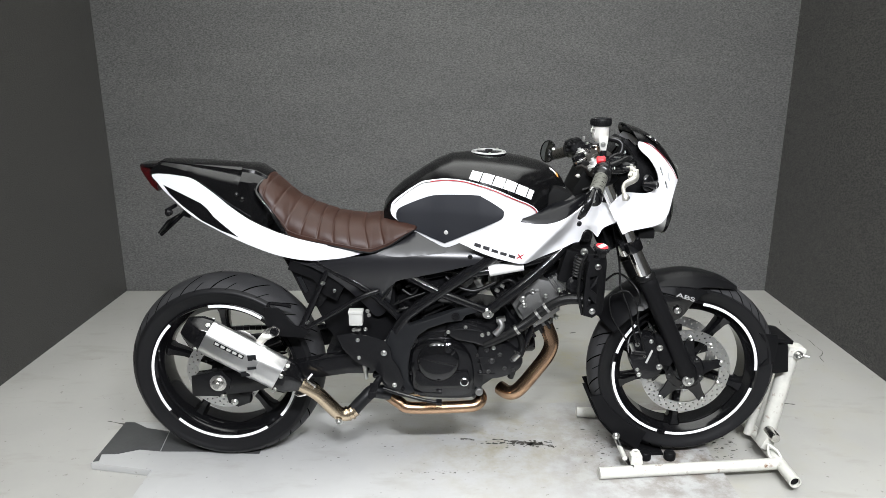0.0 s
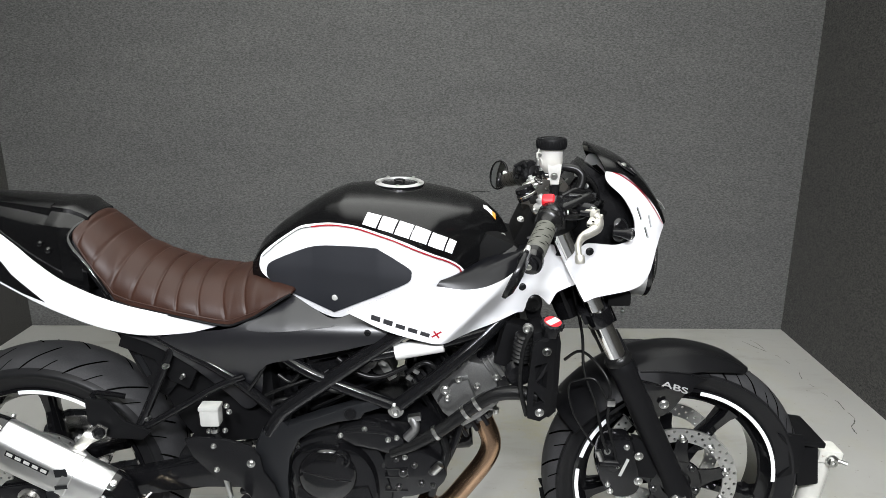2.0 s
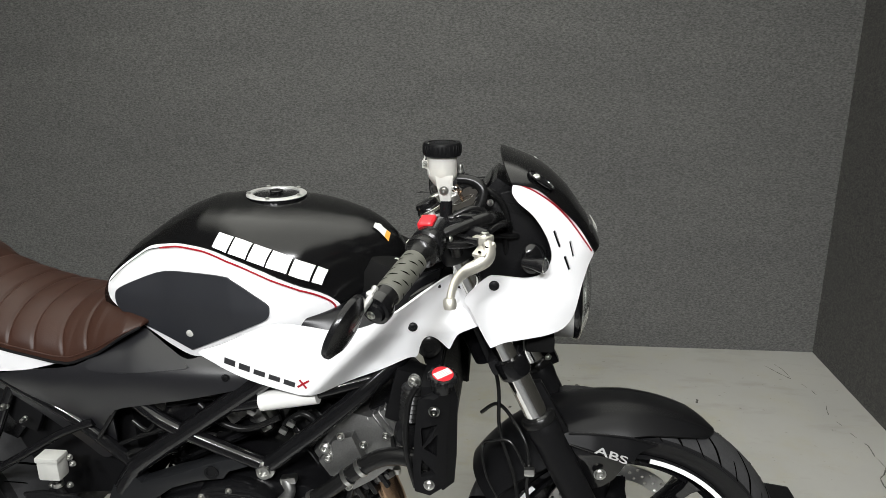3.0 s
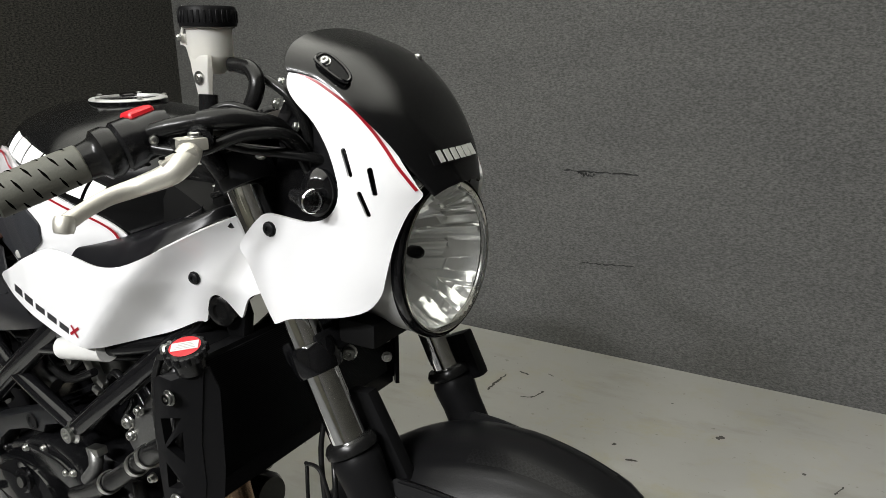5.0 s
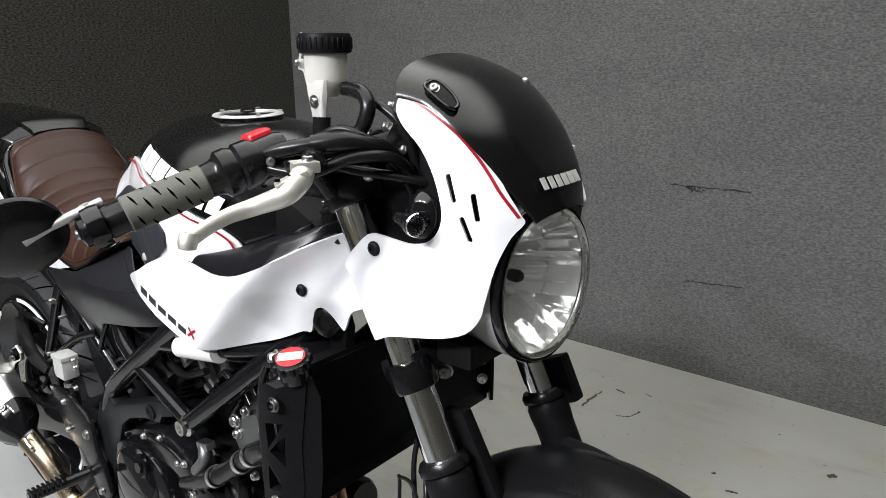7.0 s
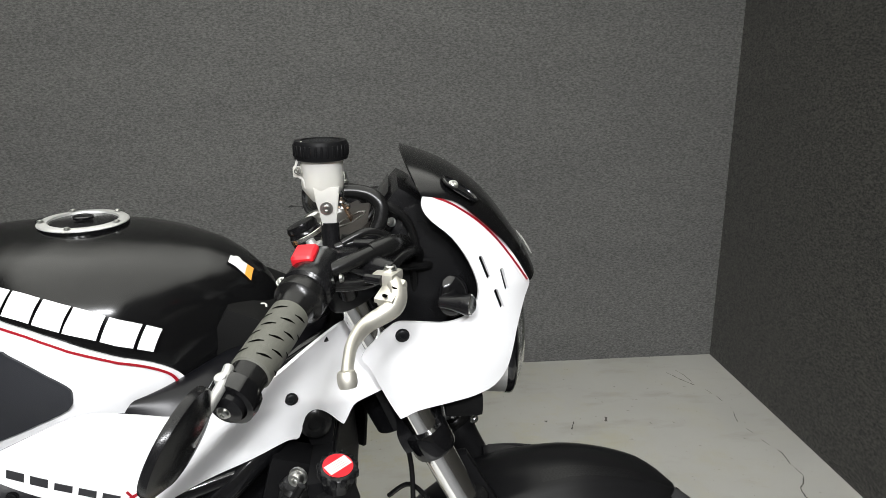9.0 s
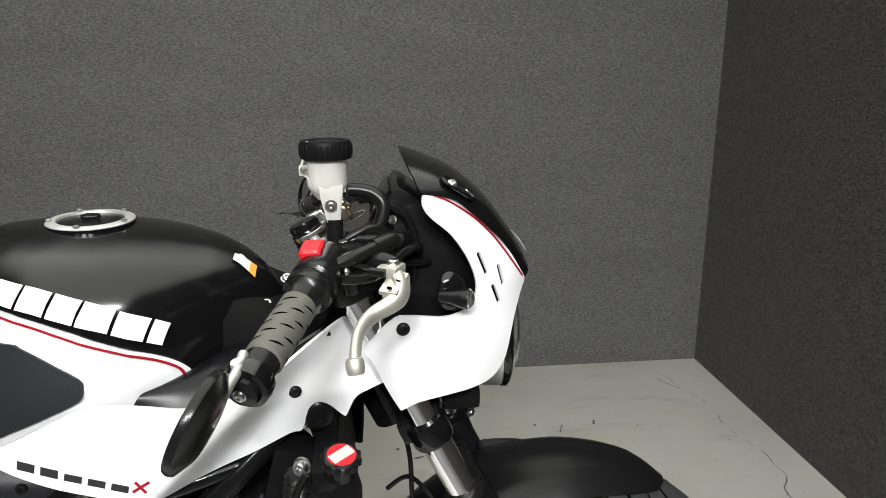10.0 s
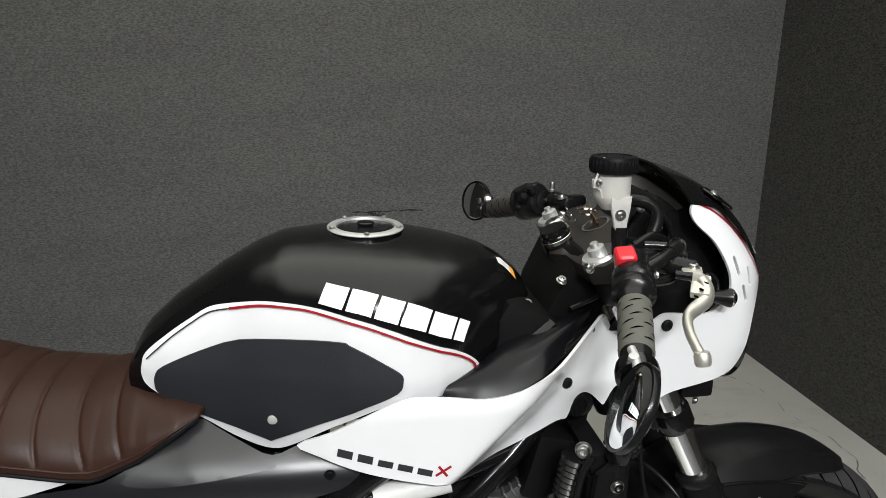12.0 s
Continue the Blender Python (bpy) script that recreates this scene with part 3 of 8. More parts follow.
def dirt_field(x0, x1, y0, y1, count, size, seed):
    """Small flat specks of dirt on the plate."""
    rng = random.Random(seed)
    bm = bmesh.new()
    for _ in range(count):
        x, y, r = rng.gauss((x0 + x1) / 2, (x1 - x0) / 4), rng.gauss((y0 + y1) / 2, (y1 - y0) / 4), size * rng.uniform(0.3, 1.4)
        k = rng.randint(5, 8)
        a0, st = rng.random() * 6, rng.uniform(1, 3.5)
        bm.faces.new([bm.verts.new((x + st * r * rng.uniform(0.5, 1) * math.cos(a0 + 6.283 * i / k), y + r * rng.uniform(0.5, 1) * math.sin(a0 + 6.283 * i / k), 0.0012)) for i in range(k)])
    return bm


tagged(part("dirt_specks", dirt_field(0.17, 0.37, -0.012, 0.026, 90, 0.0042, 3), STAIN), "dark oily specks on the white plate", "dirt", kind="stuff")
for k, (a, b) in enumerate((((0.16, 0.034), (0.24, 0.012)), ((0.22, 0.022), (0.30, 0.004)), ((0.26, 0.010), (0.37, -0.016)), ((0.05, 0.034), (0.10, 0.028)))):
    scuff([a, ((a[0] + b[0]) / 2, (a[1] + b[1]) / 2 + 0.006), b], 0.0045, 0.0013, STAIN)
tagged(part("dirt_specks", dirt_field(-0.15, 0.10, -0.175, -0.155, 30, 0.0018, 4), STAIN), "dark scuff line on the white plate", "dirt", kind="stuff")
tagged(part("dirt_specks", dirt_field(-0.95, 0.8, -0.17, 0.28, 200, 0.0015, 5), STAIN), "scattered dark specks on the white plate", "dirt", kind="stuff")
tagged(part("dirt_specks", dirt_field(0.86, 1.03, -0.13, 0.06, 60, 0.0030, 8), STAIN), "oily grime on the plate inside the chock", "dirt", kind="stuff")
tagged(part("dirt_specks", dirt_field(0.42, 0.60, -0.15, 0.12, 45, 0.0026, 9), STAIN), "dark grime on the plate beside the cradle", "dirt", kind="stuff")

# ---- the motorcycle ----
bike = thing("motorcycle", "black and white motorcycle with brown quilted seat on wheel chock", "motorcycle")
RW, FW = Vector((-0.705, 0, 0.303)), Vector((0.765, 0, 0.306))
RAKE = 0.475
STEER = Matrix.Translation((0.41, -0.006, 1.0)) @ Matrix.Rotation(radians(-0.3), 4, Vector((-RAKE, 0, 1)).normalized()) @ Matrix.Translation((-0.41, 0, -1.0))


# wheels
def ring_sector(r0, r1, a0, a1, y0, y1, c, n=40):
    """A flat arc in the wheel's plane."""
    out = [(c.x + r1 * math.cos(a0 + (a1 - a0) * i / n), c.z + r1 * math.sin(a0 + (a1 - a0) * i / n)) for i in range(n + 1)]
    out += [(c.x + r0 * math.cos(a1 - (a1 - a0) * i / n), c.z + r0 * math.sin(a1 - (a1 - a0) * i / n)) for i in range(n + 1)]
    bm = bmesh.new()
    m = n + 1
    rows = [[bm.verts.new((x, y, z)) for x, z in out] for y in (y0, y1)]
    for row, s in ((rows[0], 1), (rows[1], -1)):
        for i in range(n):
            bm.faces.new([row[i], row[i + 1], row[2 * m - 2 - i], row[2 * m - 1 - i]][::s])
    for i in range(2 * m):
        j = (i + 1) % (2 * m)
        bm.faces.new((rows[0][i], rows[0][j], rows[1][j], rows[1][i]))
    return bm


def drilled_disc(c, y, r0, r1, rows, thick, waves=0):
    """A brake disc drilled through with rows of (radius, count, start, hole)."""
    def circle(r, n, cx=0.0, cz=0.0, ph=0.0):
        return [(cx + r * math.cos(ph + 2 * math.pi * i / n), cz + r * math.sin(ph + 2 * math.pi * i / n)) for i in range(n)]
    holes = [circle(r0, 60)]
    for r, n, ph, h in rows:
        for i in range(n):
            a = ph + 2 * math.pi * i / n
            holes.append(circle(h, 7, r * math.cos(a), r * math.sin(a)))
    v, faces = sheet2d(circle(r1, 90), holes, 0.02)
    bm = bmesh.new()
    lo = [bm.verts.new((c.x + q.x, y - thick / 2, c.z + q.y)) for q in v]
    hi = [bm.verts.new((c.x + q.x, y + thick / 2, c.z + q.y)) for q in v]
    for t in faces:
        bm.faces.new([lo[i] for i in t])
        bm.faces.new([hi[i] for i in t][::-1])
    index = {q: k for k, q in enumerate(lo)}
    for e in [e for e in bm.edges if len(e.link_faces) == 1 and e.verts[0] in index and e.verts[1] in index]:
        a, b = (index[q] for q in e.verts)
        bm.faces.new((lo[a], lo[b], hi[b], hi[a]))
    bmesh.ops.delete(bm, geom=[q for q in bm.verts if not q.link_faces], context="VERTS")
    return bm


def tyre_profile(R, w, rim, bead):
    return curve_through([(rim - 0.004, -bead), (rim + 0.012, -bead - 0.006), (rim + 0.026, -w * 0.95), (rim + 0.036, -w), (R - 0.030, -w * 0.93), (R - 0.012, -w * 0.64), (R - 0.003, -w * 0.30), (R, 0), (R - 0.003, w * 0.30), (R - 0.012, w * 0.64), (R - 0.030, w * 0.93), (rim + 0.036, w), (rim + 0.026, w * 0.95), (rim + 0.012, bead + 0.006), (rim - 0.004, bead)], 4)


def tyre_mesh(c, R, w, rim, bead, band):
    """The two sidewalls of a tyre, or the tread band between them."""
    prof = [tuple(p) for p in tyre_profile(R, w, rim, bead)]
    first = next(i for i, p in enumerate(prof) if p[0] > R - 0.0285)
    last = len(prof) - 1 - first
    m = aim(c, (0, 1, 0))
    bm = lathe(prof[first:last + 1], m, 96) if band else lathe(prof[last:], m, 96, bm=lathe(prof[:first + 1], m, 96))
    bmesh.ops.delete(bm, geom=[f for f in bm.faces if len(f.verts) > 4], context="FACES_ONLY")
    return bm


def tread_grooves(c, R, w, rim, bead, count, lean):
    """Long slanting sipes across the tread."""
    prof = [p for p in tyre_profile(R, w, rim, bead) if p[0] > R - 0.0305]
    ys, rs = [p[1] for p in prof], [p[0] for p in prof]
    bm = bmesh.new()
    for k in range(count):
        for side in (-1, 1):
            for first, last, thick, shift in ((0.10, 0.92, 0.0021, 0.0), (0.62, 0.95, 0.0012, 0.5)):
                a0 = 2 * math.pi * (k + shift + (0.5 if side > 0 else 0)) / count
                rows = []
                for i in range(11):
                    t = i / 10
                    q = first + (last - first) * t
                    y = side * w * q
                    r = lerp(y, ys, rs) + 0.0009
                    a = a0 + lean * (q + 0.35 * q * q)
                    h = thick * (0.25 if i in (0, 10) else 1) / R * 1.5
                    rows.append([bm.verts.new((c.x + r * math.cos(a + e * h), c.y + y, c.z + r * math.sin(a + e * h))) for e in (-1, 1)])
                for p, q in zip(rows, rows[1:]):
                    bm.faces.new((p[0], p[1], q[1], q[0]))
    return bm


def wheel(name, c, R, w, bead, groove_n, spin, label, lean):
    rim = 0.2365
    prof = [(rim, -bead), (rim, -bead - 0.006), (rim - 0.008, -bead - 0.007), (rim - 0.014, -bead + 0.004), (rim - 0.03, -bead + 0.02), (rim - 0.036, -0.03), (rim - 0.036, 0.03), (rim - 0.03, bead - 0.02), (rim - 0.014, bead - 0.004), (rim - 0.008, bead + 0.007), (rim, bead + 0.006), (rim, bead), (rim - 0.02, bead - 0.02), (rim - 0.02, -bead + 0.02)]
    bm = lathe(prof, aim(c, (0, 1, 0)), 96, closed=True)
    spokes = []
    for k in range(5):
        a = radians(spin + 72 * k)
        ring = []
        for r, half, y0, y1 in ((0.035, 0.022, -0.028, 0.028), (0.08, 0.017, -0.024, 0.024), (0.15, 0.013, -0.022, 0.022), (0.188, 0.016, -0.028, 0.028), (0.207, 0.026, -0.032, 0.032)):
            d, q = Vector((math.cos(a), 0, math.sin(a))), Vector((-math.sin(a), 0, math.cos(a)))
            p = c + d * r
            ring.append([p + q * (half * u) + Vector((0, v, 0)) for u, v in ((-1, y0 * 0.55), (-0.55, y0), (0.55, y0), (1, y0 * 0.55), (1, y1 * 0.55), (0.55, y1), (-0.55, y1), (-1, y1 * 0.55))])
        spokes.append(loft(ring))
    ob = part(name, bm, BLACK, bike, label)
    for b2 in spokes:
        part("spoke", b2, BLACK, ob)
    part("hub", lathe([(0.026, -0.06), (0.048, -0.055), (0.052, -0.03), (0.042, -0.02), (0.042, 0.02), (0.052, 0.03), (0.048, 0.055), (0.026, 0.06)], aim(c, (0, 1, 0)), 40), BLACK, ob)
    ty = part("tyre", tyre_mesh(c, R, w, rim, bead, False), RUBBER, ob, "worn black road tyre", 80)
    part("tread", tyre_mesh(c, R, w, rim, bead, True), TREAD, ty, "dusty grey tread", 80)
    part("tread_groove", tread_grooves(c, R, w, rim, bead, groove_n, lean), GROOVE, ob)
    return ob


rear_wheel = wheel("rear_wheel", RW, 0.312, 0.083, 0.068, 18, 20, "gloss black cast wheel with white rim tape", 0.21)
front_wheel = wheel("front_wheel", FW, 0.303, 0.062, 0.046, 22, 52, "gloss black cast wheel with white rim tape", -0.17)
for wh, c, bead, arcs in ((rear_wheel, RW, 0.068, ((55, 98), (134, 215), (225, 303), (319, 351))), (front_wheel, FW, 0.046, ((0, 80), (259, 344), (173, 252), (137, 165)))):
    for a0, a1 in arcs:
        for s in (-1, 1):
            part("rim_tape", ring_sector(0.2232, 0.2316, radians(a0), radians(a1), s * (bead + 0.0085), s * (bead + 0.0068), c), TAPE, wh, "white reflective rim tape")

part("brake_disc", drilled_disc(RW, -0.068, 0.086, 0.121, ((0.114, 26, 0.0, 0.0034), (0.104, 26, 0.12, 0.0034), (0.094, 26, 0.0, 0.0034)), 0.005), DISC, rear_wheel, "drilled steel brake disc")
carrier = bmesh.new()
for k in range(5):
    a = radians(40 + 72 * k)
    d = Vector((math.cos(a), 0, math.sin(a)))
    tube([RW + d * 0.03 + Vector((0, -0.066, 0)), RW + d * 0.09 + Vector((0, -0.066, 0))], [0.014, 0.009], 8, 2, carrier, 0.35)
part("disc_carrier", carrier, BLACK, rear_wheel)
for s in (-1, 1):
    y = s * 0.062
    fd = part("brake_disc", drilled_disc(FW, y, 0.108, 0.141, ((0.135, 30, 0.0, 0.0034), (0.125, 30, 0.1, 0.0034), (0.115, 30, 0.0, 0.0032)), 0.005), DISC, front_wheel, "drilled steel floating brake disc")
    bm = lathe([(0.035, -0.003), (0.060, -0.003), (0.063, 0), (0.060, 0.003), (0.035, 0.003)], aim(FW + Vector((0, y, 0)), (0, 1, 0)), 40, closed=True)
    for k in range(5):
        a = radians(15 + 72 * k)
        d, q = Vector((math.cos(a), 0, math.sin(a))), Vector((-math.sin(a), 0, math.cos(a)))
        loft([[FW + d * r + q * (h * u) + Vector((0, y + v, 0)) for u, v in ((-1, -0.003), (1, -0.003), (1, 0.003), (-1, 0.003))] for r, h in ((0.055, 0.023), (0.085, 0.015), (0.105, 0.014), (0.114, 0.012))], bm=bm)
    part("disc_carrier", bm, BLACK, fd)
    for k in range(10):
        a = radians(15 + 36 * k)
        d = Vector((math.cos(a), 0, math.sin(a)))
        part("disc_button", lathe([(0.0085, -0.001), (0.0085, 0.004), (0.006, 0.0055), (0.004, 0.004), (0, 0.004)], aim(FW + d * 0.116 + Vector((0, y + s * 0.002, 0)), (0, s, 0)), 14), BOLT, fd)
    for k in range(5):
        a = radians(51 + 72 * k)
        d = Vector((math.cos(a), 0, math.sin(a)))
        part("disc_bolt", bolt(FW + d * 0.052 + Vector((0, y + s * 0.003, 0)), (0, s, 0), 0.007, 0.006), DARKBOLT, fd)
for ob in [front_wheel]:
    ob.matrix_world = STEER


# front fork
def fork_point(z, side, ahead=0.0):
    return Vector((0.42 + (1.02 - z) * RAKE + ahead, side * 0.107, z))


fork = part("front_fork", block((0.060, 0.235, 0.030), pose(0.545, 0, 0.742, 0, -25.4, 0), 0.010), SATIN, bike, "black lower fork clamp with chrome tubes")
half = [(-0.050, 0.020), (-0.036, 0.050), (-0.034, 0.085), (-0.030, 0.120), (-0.012, 0.140), (0.020, 0.140), (0.036, 0.120), (0.040, 0.085), (0.060, 0.050), (0.072, 0.024)]
tc = prism([(x, y) for x, y in half] + [(x, -y) for x, y in half[::-1]], -0.014, 0.014, 0.005)
bmesh.ops.transform(tc, matrix=pose(0.442, 0, 0.966, 0, -25.4, 0) @ Matrix(((1, 0, 0, 0), (0, 0, 1, 0), (0, -1, 0, 0), (0, 0, 0, 1))), verts=tc.verts)
part("top_clamp", tc, CLAMP, fork, "dark grey top fork clamp", 30)
part("stem_nut", lathe([(0.020, 0), (0.020, 0.006), (0.014, 0.008), (0.014, 0.02), (0.010, 0.023), (0.006, 0.023), (0.006, 0.015), (0, 0.015)], aim((0.418, 0.03, 0.974), (-RAKE, 0, 1)), 6), BOLT, fork)
for s in (-1, 1):
    part("stanchion", tube([fork_point(0.985, s), fork_point(0.60, s)], 0.0203, 32, 2), CHROME, fork, "polished chrome fork tube")
    part("clamp_ring", lathe([(0.0203, -0.020), (0.0262, -0.020), (0.0278, -0.016), (0.0278, 0.010), (0.0262, 0.014), (0.0203, 0.014)], aim(fork_point(0.738, s), (-RAKE, 0, 1)), 28, closed=True), BLACK, fork)
    part("fork_cap", lathe([(0.0235, 0), (0.0245, 0.006), (0.022, 0.010), (0.012, 0.011), (0.0115, 0.020), (0.006, 0.021), (0.005, 0.027), (0, 0.027)], aim(fork_point(0.971, s) + Vector((-0.010, 0, 0)), (-RAKE, 0, 1)), 24), RINGALU, fork, "bare alloy fork cap")
    a, b = fork_point(0.632, s), fork_point(0.30, s, 0.004)
    sl = part("slider", tube([a, a + (b - a) * 0.02, a + (b - a) * 0.05, a + (b - a) * 0.1, a + (b - a) * 0.85, a + (b - a) * 0.93, b], [0.0250, 0.0285, 0.0285, 0.0268, 0.0262, 0.029, 0.026], 24, 1), MATT, fork, "matt black fork slider")
    part("dust_seal", lathe([(0.0205, -0.003), (0.0300, -0.003), (0.0305, 0.004), (0.027, 0.01), (0.0205, 0.011)], aim(a + Vector((-0.002, 0, 0.004)), (-RAKE, 0, 1)), 24, closed=True), HOSE, sl)
    part("axle_bolt", lathe([(0.018, 0), (0.018, 0.004), (0.012, 0.005), (0.012, 0.012), (0.008, 0.012), (0.007, 0.006), (0, 0.006)], aim((0.752, s * 0.130, 0.308), (0, s, 0)), 20), BOLT, sl)
    if s < 0:
        part("guard_bracket", prism([(0.575, 0.685), (0.605, 0.69), (0.655, 0.60), (0.665, 0.55), (0.63, 0.53), (0.60, 0.60)], s * 0.060, s * 0.078, 0.004), MATT, sl)
    cal = part("brake_caliper", prism([(0.568, 0.385), (0.575, 0.43), (0.602, 0.452), (0.64, 0.45), (0.652, 0.41), (0.667, 0.345), (0.655, 0.315), (0.615, 0.308), (0.585, 0.335)], s * 0.072, s * 0.125, 0.009, 3), CASTBLACK, fork, "black four piston brake caliper")
    for x, z, r in ((0.588, 0.425, 0.006), (0.658, 0.414, 0.008), (0.661, 0.351, 0.008), (0.630, 0.436, 0.0055), (0.60, 0.325, 0.006), (0.594, 0.342, 0.005), (0.612, 0.388, 0.005)):
        part("caliper_bolt", bolt((x, s * 0.125, z), (0, s, 0), r, 0.005), BOLT, cal)
    part("caliper_mark", prism([(0.616, 0.365), (0.622, 0.363), (0.638, 0.405), (0.632, 0.408)], s * 0.1248, s * 0.1262, 0), DECALGREY, cal)
    part("caliper_piston", lathe([(0.014, 0), (0.014, 0.006), (0.011, 0.008), (0, 0.008)], aim((0.605, s * 0.122, 0.39), (0, s, 0)), 18), CASTBLACK, cal)
    part("mount_lug", prism([(0.645, 0.45), (0.675, 0.44), (0.715, 0.37), (0.70, 0.345), (0.66, 0.35)], s * 0.085, s * 0.108, 0.005), MATT, sl)
part("fork_guard", block((0.034, 0.022, 0.066), Matrix.Translation(fork_point(0.660, 1) + Vector((0.028, 0.018, 0))) @ pose(0, 0, 0, 0, -25.4, 0), 0.006), MATT, fork, "small black box beside the fork tube")
part("brake_hose", tube([(0.588, -0.132, 0.428), (0.575, -0.13, 0.46), (0.560, -0.11, 0.53), (0.535, -0.085, 0.60), (0.53, -0.06, 0.68), (0.50, -0.06, 0.80)], 0.0034, 10), HOSE, fork)
part("hose_joint", tube([(0.57, -0.136, 0.405), (0.61, -0.136, 0.402)], 0.0075, 10, 2), CASTBLACK, fork)
part("hose_end", tube([(0.575, -0.136, 0.41), (0.566, -0.132, 0.432)], 0.0065, 10, 2), BOLT, fork)
part("brake_hose", tube([(0.606, -0.136, 0.41), (0.60, -0.13, 0.44), (0.585, -0.12, 0.50), (0.585, -0.12, 0.58), (0.56, -0.09, 0.62), (0.53, -0.05, 0.63), (0.50, -0.03, 0.60)], 0.0034, 10), HOSE, fork)
part("sensor_wire", tube([(0.58, -0.12, 0.55), (0.555, -0.11, 0.59), (0.525, -0.10, 0.585), (0.505, -0.08, 0.56), (0.515, -0.09, 0.50), (0.56, -0.11, 0.43)], 0.0025, 8), HOSE, fork)
part("hose_clip", block((0.018, 0.010, 0.014), pose(0.588, -0.128, 0.545), 0.003), BOLT, fork)
part("bracket_nut", bolt((0.566, -0.06, 0.725), (0.5, -0.9, 0), 0.008, 0.008), BOLT, fork)


# front fender
def fender_mesh():
    rings = []
    cx, cz = 0.7505, 0.2835
    for i in range(29):
        a = radians(59 + 84.5 * i / 28)
        t = i / 28
        r = lerp(t, (0, 0.1, 0.35, 0.6, 1), (0.3365, 0.3435, 0.3487, 0.3457, 0.3325))
        h = lerp(t, (0, 0.04, 0.12, 0.3, 0.45, 0.62, 1), (0.013, 0.040, 0.061, 0.074, 0.086, 0.103, 0.099))
        drop = lerp(t, (0, 0.15, 0.4, 0.7, 1), (0.007, 0.023, 0.048, 0.057, 0.046))
        row = []
        for u in np.linspace(-1, 1, 41):
            rr = r - drop * abs(u) ** 2.6 + 0.0022 * math.exp(-((abs(u) - 0.62) / 0.07) ** 2) * math.sin(math.pi * min(1, t / 0.7)) ** 0.5 * (t < 0.7)
            row.append((u * h, rr))
        ring = [(cx + rr * math.cos(a), y, cz + rr * math.sin(a)) for y, rr in row]
        ring += [(cx + (rr - 0.004) * math.cos(a), y * 0.97, cz + (rr - 0.004) * math.sin(a)) for y, rr in row[::-1]]
        rings.append(ring)
    return loft(rings)


def fender_inlay(side):
    """A thin curved field between the crown and the side ridge."""
    bm = bmesh.new()
    rows = []
    for i in range(13):
        t = 0.14 + 0.30 * i / 12
        a = radians(59 + 84.5 * t)
        r = lerp(t, (0, 0.1, 0.35, 0.6, 1), (0.3365, 0.3435, 0.3487, 0.3457, 0.3325))
        h = lerp(t, (0, 0.04, 0.12, 0.3, 0.45, 0.62, 1), (0.013, 0.040, 0.061, 0.074, 0.086, 0.103, 0.099))
        drop = lerp(t, (0, 0.15, 0.4, 0.7, 1), (0.007, 0.023, 0.048, 0.057, 0.046))
        row = []
        for k in range(7):
            u = 0.34 + 0.22 * k / 6
            rr = r - drop * u ** 2.6 + 0.0009
            row.append(bm.verts.new((0.7505 + rr * math.cos(a), side * u * h, 0.2835 + rr * math.sin(a))))
        rows.append(row)
    for a, b in zip(rows, rows[1:]):
        for k in range(6):
            bm.faces.new((a[k], a[k + 1], b[k + 1], b[k]))
    return bm


